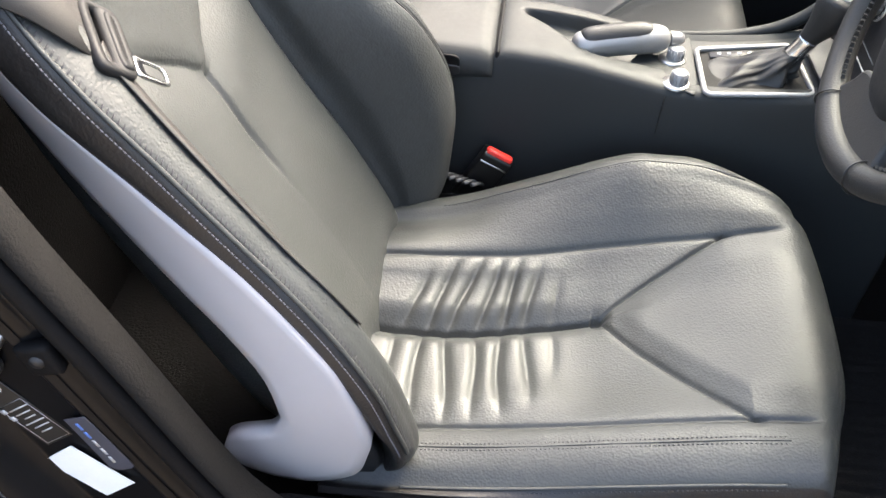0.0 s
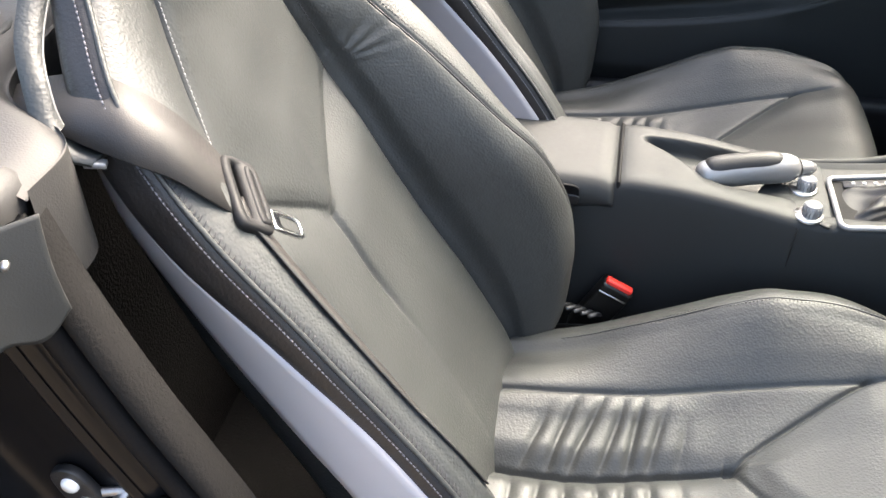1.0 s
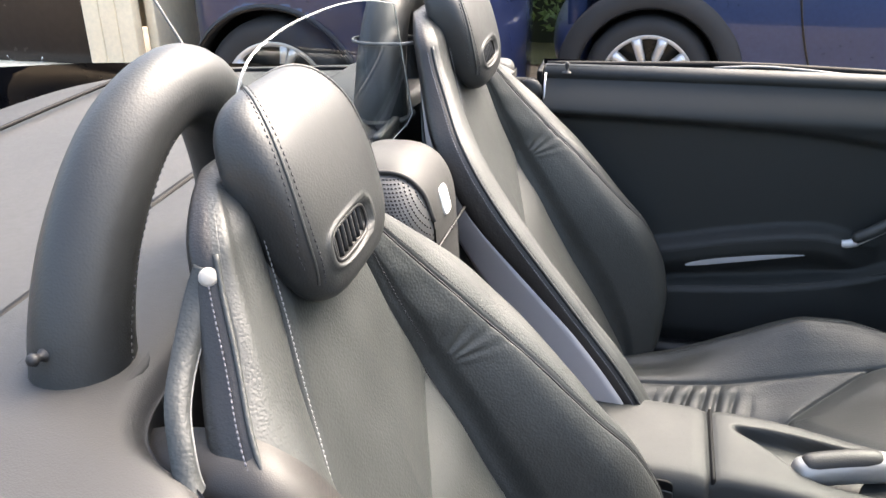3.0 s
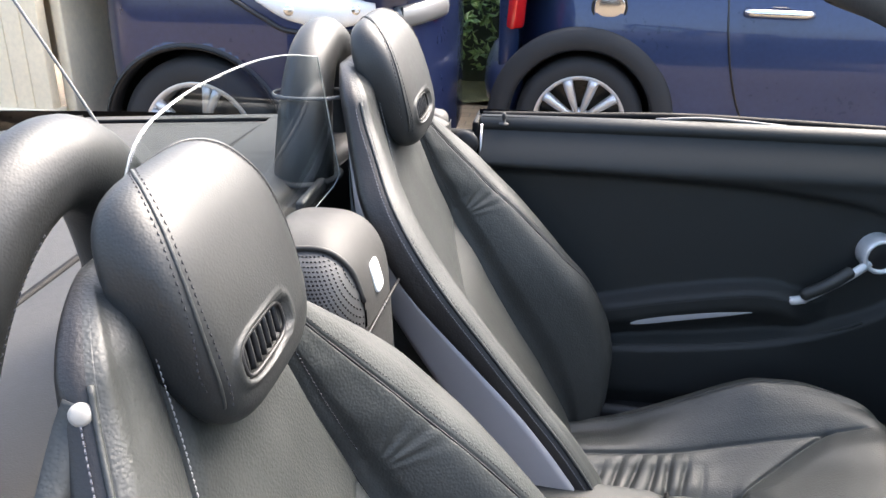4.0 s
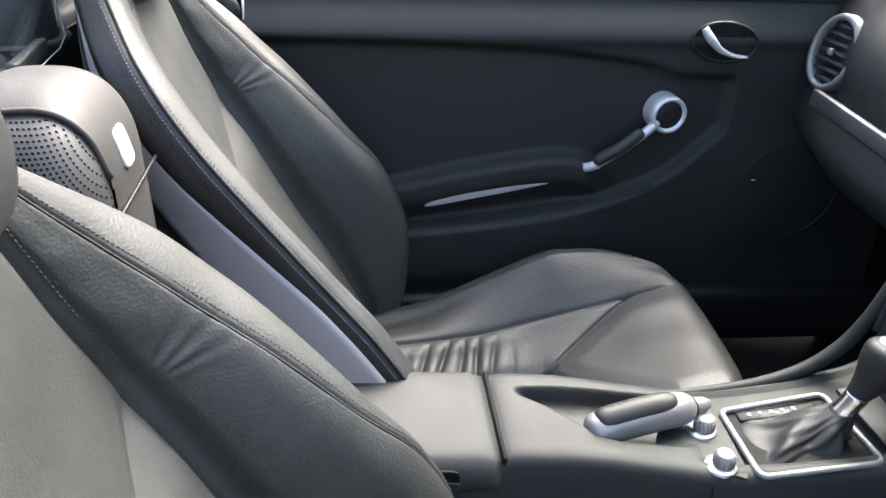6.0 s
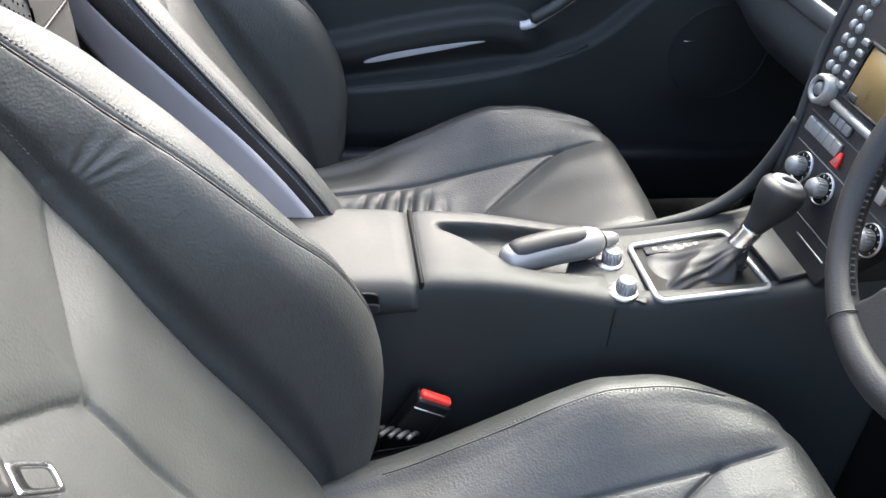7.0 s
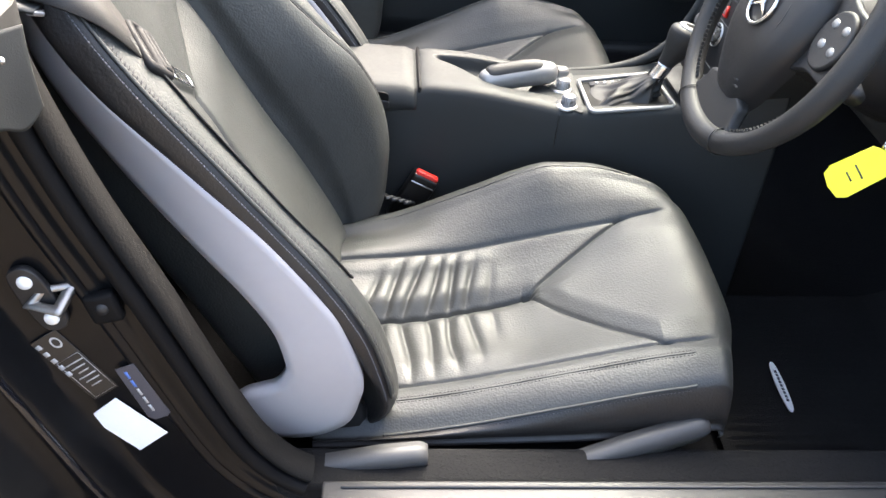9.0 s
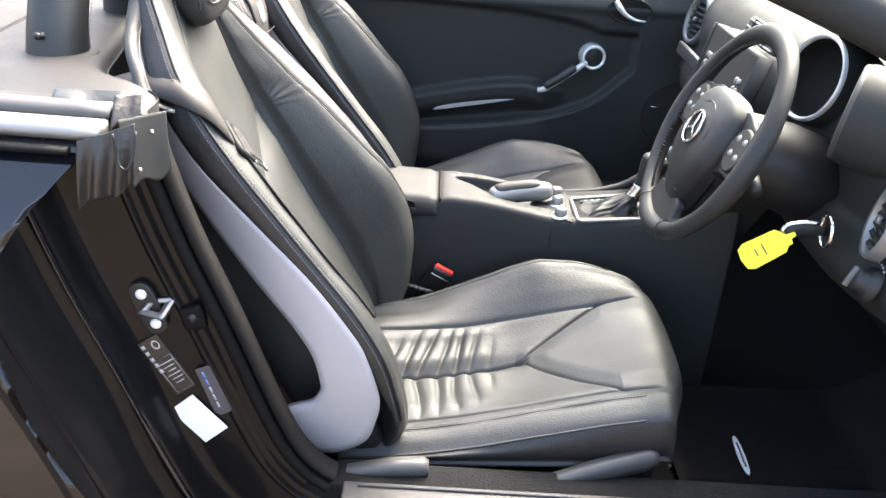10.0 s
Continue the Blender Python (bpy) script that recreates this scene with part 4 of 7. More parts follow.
    for k in range(7):
        y = -0.031 + 0.0105 * k
        fin = [[on_front(y + e + 0.003 * t, -0.014 + 0.028 * t, lift) for e, lift in ((-0.0012, -0.0120), (-0.0010, -0.0055), (0.0010, -0.0055), (0.0012, -0.0120))] for t in np.linspace(0.03, 0.97, 6)]
        part("slat", grid("slat", np.array(fin), wrap_v=True, caps=True), BLACK_PLASTIC, vent)
    # dark cords put seam shade into colour: both insert seams, the middle of the lower panel
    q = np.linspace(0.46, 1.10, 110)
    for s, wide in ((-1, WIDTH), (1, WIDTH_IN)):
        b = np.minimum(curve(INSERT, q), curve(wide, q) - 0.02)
        part("seam_shade_cord", tube("seam_shade_cord", back_point(q, s * b, -0.0040 + 0 * q), 0.0013, 6), SEAM_SHADE, back)
    # cushion seams and piping
    xs = np.linspace(0.09, 0.485, 150)
    k1, c1, k2, s2 = (curve(c, xs) for c in (IN_K, IN_CREST, OUT_K, OUT_SEAM))
    bend = 0.03 * ease(0.46, 0.55, xs)
    welts = [("piping", xs, k1 + 0.088 * bolster_taper(xs), c1 + 0.0003, 0.0012, (0, 0.2, 1.0)), ("piping", xs, -k2 - 0.030, s2 + 0.0050, 0.0012, (0, 0, 1.0)),
             ("lower_piping", xs - bend, -k2 - 0.0725, s2 - 0.0115, 0.0020, (0, -0.7, 0.7)), ("lower_piping", xs - bend, k1 + 0.1505 * bolster_taper(xs), c1 - 0.056, 0.0020, (0, 0.7, 0.7))]
    for name, wx, wy, wz, r, up in welts:
        line = np.stack([wx, wy, wz], -1)
        part(name, tube(name, line, r, 6), LEATHER, cushion)
        side = np.cross(np.array(up), (1.0, 0, 0))
        rows = [(line + side * e, np.tile(up, (150, 1))) for e in ((-0.004, 0.004) if name == "piping" else (-0.005,))]
        tagged(part(name + "_stitching", stitches(name + "_stitching", rows, 0.0048), THREAD_DARK, cushion), kind="stuff")
    skirt = np.array([[(x, y, z) for x, y in ((0.05, -0.235), (0.50, -0.235), (0.545, -0.15), (0.55, 0.15), (0.50, 0.235), (0.05, 0.235))] for z in (0.29, 0.33, 0.365)])
    skirt[0, :, :2] *= 0.92
    part("seat_base", grid("seat_base", skirt, wrap_v=True, caps=True, smooth=False), BLACK_PLASTIC, seat, "dark plastic seat frame")
    for s in (-1, 1):
        part("seat_rail", box((0.50, 0.035, 0.04), 0.006, 2, (0.26, s * 0.20, 0.272)), BLACK_PLASTIC, seat)
        hinge = lathe("hinge", [(0.001, 0.018), (0.040, 0.016), (0.048, 0.008), (0.050, 0.0), (0.001, 0.0)], 28, pose(0.02, s * 0.225, 0.432, -90 * s))
        part("hinge", hinge, BLACK_PLASTIC, seat, "black plastic hinge cover")
    return seat


SEAT_Y = 0.355
driver_seat = build_seat()
driver_seat.location = (0.0, -SEAT_Y, 0)
passenger_seat = copy_thing(driver_seat, pose(-0.012, SEAT_Y, 0))
tagged(driver_seat, "black leather driver's seat with a pleated cushion, worn edge")
tagged(passenger_seat, "black leather passenger seat with a grey shell side")


def lever(name, pts, wide, label):
    """A flat plastic blade through points, thin at its root."""
    p = spline(pts, 24)
    t = np.linspace(0, 1, 24)
    h = wide * (0.45 + 0.55 * ease(0.0, 0.6, t)) * (1 - 0.5 * ease(0.93, 1, t))
    loop = []
    for k in range(24):
        x, y, z = p[k]
        loop.append([(x, y - 0.010, z - h[k] / 2), (x, y - 0.013, z), (x, y - 0.010, z + h[k] / 2), (x, y + 0.010, z + h[k] / 2), (x, y + 0.012, z), (x, y + 0.010, z - h[k] / 2)])
    return part(name, grid(name, np.array(loop), wrap_v=True, caps=True), LEVER_GREY, driver_seat, label)


lever("height_lever", [(0.275, -0.300, 0.400), (0.36, -0.290, 0.425), (0.44, -0.280, 0.448), (0.505, -0.268, 0.462)], 0.034, "grey plastic height lever")
lever("recline_lever", [(-0.01, -0.300, 0.418), (0.05, -0.305, 0.432), (0.10, -0.305, 0.440), (0.145, -0.300, 0.440)], 0.030, "grey plastic recline lever")

# ---- loudspeaker box between the seats ----
speaker = thing("speaker_box", "grey leather-covered speaker box between the seat backs", "speaker")
DOME, DOME_R = np.array((-0.300, 0.010, 0.936)), np.array((0.076, 0.112, 0.104))


def dome(k, low):
    """The domed top of the box as rows from its rim to its crown; k scales it."""
    rows = []
    for v in np.linspace(0, math.pi / 2, 60):
        a = np.linspace(0, 2 * math.pi, 240, endpoint=False)
        c, s = np.cos(a), np.sin(a)
        ring = np.stack([np.sign(c) * np.abs(c) ** 0.62 * math.cos(v) ** 0.8, np.sign(s) * np.abs(s) ** 0.62 * math.cos(v) ** 0.8, np.full(240, math.sin(v) ** 0.9)], -1)
        rows.append(DOME + ring * DOME_R * k)
    skirt = [np.stack([rows[0][:, 0] * (1 - d) + d * (rows[0][:, 0] + 0.02), rows[0][:, 1], np.full(240, z)], -1) for z, d in ((low, 0.6), (0.91, 0.1))]
    return np.array(skirt + rows)


def dome_half(name, pts, near):
    """Keeps the faces on one side of the hood's edge."""
    n, m = pts.shape[:2]
    ij = np.arange(n * m).reshape(n, m)
    a = np.hstack([ij, ij[:, :1]])
    f = np.stack([a[:-1, :-1], a[1:, :-1], a[1:, 1:], a[:-1, 1:]], -1).reshape(-1, 4)
    flat = pts.reshape(-1, 3)
    mid = flat[f].mean(1)
    hood = -0.052 + 0.10 * np.clip(mid[:, 0] + 0.30, -0.1, 0.1)
    keep = (mid[:, 1] < hood) & (mid[:, 2] > 0.88) if near else ~((mid[:, 1] < hood) & (mid[:, 2] > 0.936))
    return mesh(name, flat, f[keep].tolist(), True)


part("cover", dome_half("cover", dome(1.0, 0.68), False), DECK_PLASTIC, speaker, "grained grey cover")
mesh_front = part("grille", dome_half("grille", dome(0.975, 0.88), True), LEVER_GREY, speaker, "black perforated speaker grille")
dots_v, dots_f = [], []
for i in range(40):
    for j in range(28):
        x, z = -0.395 + 0.0043 * i + (0.00215 if j % 2 else 0), 0.938 + 0.0038 * j
        h = 1 - (abs((z - DOME[2]) / (0.975 * DOME_R[2])) ** (1 / 0.9)) ** 2
        if h <= 0.02:
            continue
        k = h ** 0.4
        u = abs((x - DOME[0]) / (0.975 * DOME_R[0] * k))
        if u < 0.96:
            y = DOME[1] - 0.975 * DOME_R[1] * k * (1 - u ** (2 / 0.62)) ** 0.31 - 0.0006
            if y < -0.054 + 0.10 * (x + 0.30):
                b = len(dots_v)
                dots_v += [(x + 0.0015 * math.cos(a), y, z + 0.0015 * math.sin(a)) for a in np.linspace(0, 2 * math.pi, 6, endpoint=False)]
                dots_f.append(tuple(range(b, b + 6)))
tagged(part("perforated_sheet", mesh("perforated_sheet", dots_v, dots_f, False), DIAL_BLACK, mesh_front), kind="stuff")
lip = []
for x in np.linspace(-0.374, -0.226, 60):
    y = -0.052 + 0.10 * (x + 0.30)
    u = abs((x - DOME[0]) / DOME_R[0]) ** (2 / 0.62) + abs((y - DOME[1]) / DOME_R[1]) ** (2 / 0.62)
    if u < 1:
        lip.append((x, y, DOME[2] + DOME_R[2] * (1 - (u ** 0.31) ** 2.5) ** 0.45))
part("hood_lip", tube("hood_lip", spline(lip[::4], 60), 0.0032, 8), DECK_PLASTIC, speaker, "rounded edge of the cover")
lamp = slab("reading_lamp", [(0.019 * np.sign(math.cos(a)) * abs(math.cos(a)) ** 0.5, 0.016 * np.sign(math.sin(a)) * abs(math.sin(a)) ** 0.5) for a in np.linspace(0, 2 * math.pi, 28, endpoint=False)], 0, 0.005, 0.002)
part("lamp_lens", lamp, LAMP_GLASS, speaker, "white translucent lamp lens", pose(-0.2305, 0.008, 0.9745, 0, 76, 0))
part("front_edge", tube("front_edge", [(-0.2215, y, 0.936 - 0.05 * (y + 0.09)) for y in np.linspace(-0.085, 0.10, 12)], 0.0018, 6), DIAL_BLACK, speaker, "dark joint below the cover")

# ---- centre console ----
console = thing("centre_console", "dark grey soft-touch centre console between the seats", "console")
CON_TOP = [(-0.22, 0.598), (0.10, 0.600), (0.145, 0.630), (0.20, 0.632), (0.25, 0.628), (0.33, 0.616), (0.40, 0.608), (0.47, 0.612), (0.57, 0.627), (0.62, 0.640), (0.68, 0.675), (0.74, 0.74)]
CON_NEAR = [(-0.22, -0.050), (0.14, -0.052), (0.30, -0.060), (0.40, -0.070), (0.58, -0.086), (0.74, -0.112)]
CON_FAR = [(-0.22, 0.112), (0.14, 0.116), (0.40, 0.104), (0.58, 0.106), (0.74, 0.120)]
rows = []
for x in np.r_[np.linspace(-0.22, 0.13, 12), np.linspace(0.148, 0.74, 150)]:
    top, yn, yf = (float(curve(c, x)) for c in (CON_TOP, CON_NEAR, CON_FAR))
    base = [(yn - 0.014, 0.24), (yn - 0.012, top - 0.16), (yn - 0.002, top - 0.030), (yn + 0.001, top - 0.012), (yn + 0.0035, top - 0.005), (yn + 0.010, top - 0.0005), (yn + 0.022, top + 0.001)]
    far = [(yf - 0.022, top + 0.001), (yf - 0.012, top - 0.001), (yf - 0.003, top - 0.012), (yf + 0.002, top - 0.035), (yf + 0.012, top - 0.16), (yf + 0.014, 0.24)]
    ys = np.linspace(yn + 0.026, yf - 0.026, 56)
    scoop = float(ease(0.168, 0.190, x) * ease(0.385, 0.345, x))
    shore = 0.060 - 0.078 * float(ease(0.165, 0.285, x))
    flat = float(ease(0.36, 0.40, x) * ease(0.66, 0.60, x))
    mid = [(y, top + 0.001 - 0.024 * scoop * float(ease(shore - 0.004, shore + 0.022, y) * ease(0.076, 0.068, y)) - 0.006 * flat) for y in ys]
    rows.append([(x, y, z) for y, z in base + mid + far])
part("body", grid("body", np.array(rows), caps=True), SOFT_PLASTIC, console, "soft dark grey console body")
part("side_seam", box((0.0015, 0.003, 0.24), 0.0005, 1, (0.374, -0.0715, 0.480), (0, 2, 0)), DIAL_BLACK, console)
lid_rows = []
for x in np.linspace(-0.20, 0.138, 40):
    top = 0.637 - 0.014 * float(ease(-0.05, -0.2, x)) - 0.006 * float(ease(0.118, 0.138, x)) - 0.003 * float(ease(0.05, 0.138, x))
    low = 0.582 + 0.006 * float(ease(0.06, 0.138, x))
    lid_rows.append([(x, y, z) for y, z in spline([(-0.040, low), (-0.055, low + 0.006), (-0.059, top - 0.026), (-0.050, top - 0.008), (-0.030, top), (0.03, top + 0.002), (0.095, top), (0.114, top - 0.007), (0.119, top - 0.024), (0.116, low + 0.006), (0.10, low)], 50)])
arm = part("armrest_lid", grid("armrest_lid", np.array(lid_rows), wrap_v=True, caps=True), SOFT_PLASTIC, console, "padded dark grey armrest lid")
catch_out = [(0.026 * np.sign(math.cos(a)) * abs(math.cos(a)) ** 0.5, 0.0150 * np.sign(math.sin(a)) * abs(math.sin(a)) ** 0.5) for a in np.linspace(0, 2 * math.pi, 28, endpoint=False)]
part("lid_catch", slab("lid_catch", catch_out, 0, 0.004, 0.0015), RUBBER, arm, "black catch recess", pose(0.066, -0.0565, 0.612, 90, 0, 0))
part("catch_tab", slab("catch_tab", [(0.8 * x + 0.002, 0.55 * y - 0.002) for x, y in catch_out], 0, 0.006, 0.002), BLACK_PLASTIC, arm, "black catch tab", pose(0.070, -0.0560, 0.606, 90, 0, 0))
part("lid_gap", box((0.006, 0.160, 0.05), 0.002, 1, (0.1425, 0.031, 0.607)), RUBBER, console, "dark gap before the armrest lid")
rail = spline([(0.30, 0.086, 0.611), (0.371, 0.087, 0.605), (0.42, 0.089, 0.605), (0.495, 0.093, 0.612), (0.556, 0.095, 0.632), (0.598, 0.094, 0.668), (0.620, 0.092, 0.712), (0.641, 0.0945, 0.770)], 60)
part("side_rail", tube("side_rail", rail, curve([(0, 0.004), (0.7, 0.0095), (1, 0.0068)], np.linspace(0, 1, 60)), 14), SOFT_PLASTIC, console, "raised edge curving up to the centre stack")
part("rear_tunnel", box((0.30, 0.17, 0.36), 0.02, 3, (-0.33, 0.004, 0.42)), SOFT_PLASTIC, console)
part("switch_plate", slab("switch_plate", spline([(0.33, -0.01), (0.345, -0.052), (0.398, -0.062), (0.420, -0.060), (0.423, 0.066), (0.41, 0.070), (0.355, 0.035)], 40, closed=True).tolist(), 0, 0.004, 0.0015), SOFT_PLASTIC, console, "grey switch plate", pose(0, 0, 0.6035, 0, 0.0, 0))

brake = thing("brake_handle", "black and silver handbrake handle lying in the console", "handbrake")
axis = spline([(0.247, 0.002, 0.618), (0.28, 0.009, 0.625), (0.33, 0.018, 0.631), (0.385, 0.029, 0.632)], 60)
t = np.linspace(0, 1, 60)
blunt = (1 - np.abs(2 * t - 1) ** 7) ** 0.45
part("silver_shell", tube("silver_shell", axis, 0.0212 * blunt + 0.0004, 24, flat=1.0), SILVER_PAINT, brake, "silver handle shell")
part("leather_top", tube("leather_top", axis[6:52] + (0, 0, 0.0092), 0.0166 * (1 - np.abs(np.linspace(-1, 1, 46)) ** 7) ** 0.45 + 0.0003, 20, flat=1.0), WHEEL_LEATHER, brake, "black leather top")
part("end_cap", lathe("end_cap", [(0.0, 0.022), (0.006, 0.021), (0.0095, 0.014), (0.011, 0.004), (0.012, 0.0)], 20, pose(0.384, 0.029, 0.631, 0, 88, 12)), SILVER_PAINT, brake, "round silver end button")
part("slot_trim", slab("slot_trim", [(0.285, -0.040), (0.325, -0.038), (0.340, -0.018), (0.30, -0.012)], 0.606, 0.6125, 0.002), SILVER_PAINT, brake, "pale metal slot trim")


def seat_knob(y):
    knob = thing("rotary_knob", "silver rotary knob on a pale round bezel", "knob", "console knobs")
    part("bezel", lathe("bezel", [(0.001, 0.0035), (0.018, 0.0035), (0.0195, 0.0015), (0.0195, 0.0)], 28, pose(0.392, y, 0.6065)), ALU, knob, "pale bezel ring")
    part("cap", lathe("cap", [(0.0, 0.021), (0.0095, 0.0205), (0.0112, 0.0185), (0.0118, 0.004), (0.0125, 0.003)], 28, pose(0.395, y, 0.6065)), SILVER_PAINT, knob)
    for k in range(16):
        a = k * math.pi / 8
        part("ridge", box((0.0015, 0.0015, 0.014), 0, 1, (0.395 + 0.0118 * math.cos(a), y + 0.0118 * math.sin(a), 0.6175)), SILVER_PAINT, knob)
    return knob


seat_knob(-0.048)
seat_knob(0.014)

selector = thing("gear_selector", "leaning black gear lever with a leather gaiter in a chrome frame", "gear lever")
gate = lambda x: 0.605 + 0.125 * (x - 0.43)
frame_path = []
for cx, cy, a0 in ((0.552, 0.042, 0), (0.438, 0.036, 90), (0.440, -0.060, 180), (0.561, -0.063, 270)):
    frame_path += [(cx + 0.010 * math.cos(radians(a)), cy + 0.010 * math.sin(radians(a)), gate(cx) + 0.003) for a in np.linspace(a0, a0 + 90, 6)]
part("chrome_frame", tube("chrome_frame", frame_path, 0.0040, 10, closed=True), SILVER_PAINT, selector, "satin chrome gate frame")
slope = pose(0.43, 0, 0.605, 0, -7.1, 0)
part("gate_plate", slab("gate_plate", [(0.004, -0.066), (0.140, -0.068), (0.132, 0.046), (0.002, 0.042)], -0.004, 0.0005, 0.001), RUBBER, selector, "", slope)
part("scale_strip", box((0.095, 0.015, 0.002), 0.0008, 1, (0.064, 0.032, 0.0022)), BLACK_PLASTIC, selector, "black gear scale strip", slope)
for x in (0.030, 0.044, 0.058, 0.072, 0.086):
    part("scale_mark", box((0.005, 0.006, 0.0008), 0, 1, (x, 0.033, 0.0036)), INK, selector, "", slope)
part("front_tray", slab("front_tray", [(0.152, -0.070), (0.222, -0.064), (0.222, 0.050), (0.146, 0.046)], -0.002, 0.0045, 0.0012), BLACK_PLASTIC, console, "flat black panel before the stack", slope @ pose(0, 0, 0.002, 0, -3, 0))
rows = []
for t in np.linspace(0, 1, 26):
    cx, cy, cz = 0.499 + 0.050 * t ** 1.3, -0.012 + 0.001 * t, 0.606 + 0.047 * t ** 1.15
    hw, hd = 0.044 * (1 - t) ** 1.25 + 0.0145, 0.032 * (1 - t) ** 1.25 + 0.0145
    row = []
    for a in np.linspace(0, 2 * math.pi, 64, endpoint=False):
        e = 0.45 + 0.55 * t
        fold = 1 + 0.20 * math.sin(a * 5 + 5 * t) * math.sin(math.pi * t) + 0.08 * math.sin(a * 11 - 7 * t) * math.sin(math.pi * t)
        row.append((cx + hw * fold * np.sign(math.cos(a)) * abs(math.cos(a)) ** e, cy + hd * fold * np.sign(math.sin(a)) * abs(math.sin(a)) ** e, cz + 0.004 * math.sin(a * 3 + 9 * t) * math.sin(math.pi * t)))
    rows.append(row)
part("gaiter", grid("gaiter", np.array(rows), wrap_v=True), WHEEL_LEATHER, selector, "creased black leather gaiter")
stem = spline([(0.545, -0.011, 0.645), (0.553, -0.012, 0.661), (0.559, -0.012, 0.674)], 8)
part("collar", tube("collar", stem, [0.0150, 0.0145, 0.0140, 0.0138, 0.0138, 0.0140, 0.0140, 0.0138], 18), CHROME, selector, "chrome collar")
grip = spline([(0.557, -0.012, 0.672), (0.563, -0.012, 0.683), (0.570, -0.012, 0.697), (0.577, -0.012, 0.713), (0.582, -0.012, 0.729), (0.585, -0.012, 0.740)], 40)
part("grip", tube("grip", grip, curve([(0, 0.0130), (0.15, 0.0150), (0.35, 0.0195), (0.55, 0.0258), (0.72, 0.0285), (0.86, 0.0278), (0.95, 0.0240), (1, 0.0185)], np.linspace(0, 1, 40)), 28), WHEEL_LEATHER, selector, "black leather grip with a rounded head")
head_m = pose(0.5852, -0.012, 0.7400, 0, 15, 0)
part("badge", lathe("badge", [(0.0, 0.0030), (0.0165, 0.0028), (0.0188, 0.0015), (0.0195, -0.001)], 30), SILVER_PAINT, selector, "round silver cap plate", head_m)
part("badge_inlay", slab("badge_inlay", [(0.010 * math.cos(a), 0.0055 * math.sin(a)) for a in np.linspace(0, 2 * math.pi, 24, endpoint=False)], 0.0030, 0.0036, 0), DIAL_BLACK, selector, "dark mark on the cap plate", head_m)

# ---- seat belt and buckle ----
buckle = thing("belt_buckle", "black belt buckle with a red release button beside the console", "seat belt buckle")
part("housing", box((0.048, 0.024, 0.105), 0.006, 3, (0.1365, -0.095, 0.4430), (0, 27, 0)), DIAL_BLACK, buckle, "black plastic buckle housing")
part("release_button", box((0.041, 0.012, 0.020), 0.003, 2, (0.1580, -0.0985, 0.4865), (0, 27, 0)), RED, buckle, "red release button")
part("button_edge", box((0.043, 0.004, 0.003), 0.001, 1, (0.1525, -0.1060, 0.4760), (0, 27, 0)), ALU, buckle)
for k in range(5):
    part("stalk_rib", tube("stalk_rib", [(0.080 + 0.011 * k, -0.128, 0.466 - 0.003 * k), (0.090 + 0.011 * k, -0.114, 0.459 - 0.003 * k), (0.098 + 0.011 * k, -0.102, 0.448 - 0.003 * k)], 0.0034, 6), LEVER_GREY, buckle)


def ribbon(name, centre, across, thick=0.0016):
    """A strap along centre points, with a half-width vector at each."""
    c, a = np.asarray(centre, float), np.asarray(across, float)
    t = np.gradient(c, axis=0)
    n = np.cross(t, a)
    n /= np.linalg.norm(n, axis=1)[:, None]
    loop = np.stack([c - a + n * thick / 2, c + n * thick, c + a + n * thick / 2, c + a - n * thick / 2, c - n * 0.0, c - a - n * thick / 2], 1)
    return grid(name, loop, wrap_v=True, caps=True)


belt = thing("seat_belt", "dark grey seat belt hanging across the driver's backrest", "seat belt")
on_seat = np.array((0.0, -SEAT_Y, 0.0))


def band(name, upper, lower, label, n=60):
    """A strap between two edge lines."""
    u, l = spline(upper, n), spline(lower, n)
    return part(name, ribbon(name, (u + l) / 2, (u - l) / 2), WEBBING, belt, label)


band("shoulder_strap",
     [(-0.365, -0.512, 0.965), (-0.330, -0.520, 0.986), (-0.294, -0.530, 1.000), (-0.255, -0.541, 1.011), (-0.222, -0.545, 1.007), (-0.198, -0.533, 0.980), (-0.186, -0.516, 0.945), (-0.178, -0.503, 0.916)],
     [(-0.345, -0.560, 0.955), (-0.310, -0.572, 0.980), (-0.270, -0.582, 0.988), (-0.240, -0.588, 0.981), (-0.208, -0.588, 0.970), (-0.183, -0.578, 0.952), (-0.162, -0.565, 0.924), (-0.150, -0.548, 0.898)],
     "woven dark grey webbing")
lap_q = np.linspace(0.885, 0.60, 9)
band("lap_strap", [tuple(back_at(q, -0.198 - 0.01 * k / 8, 0.0035) + on_seat) for k, q in enumerate(lap_q)], [tuple(back_at(q, -0.218 - 0.012 * k / 8, 0.0035) + on_seat) for k, q in enumerate(lap_q)], "woven dark grey webbing")
TC = np.array((-0.159, -0.528, 0.904))
TA, TB = np.array((0.514, -0.771, -0.357)), np.array((0.420, 0.590, -0.690))
TA, TB = TA / np.linalg.norm(TA), TB / np.linalg.norm(TB)
TN = np.cross(TA, TB)


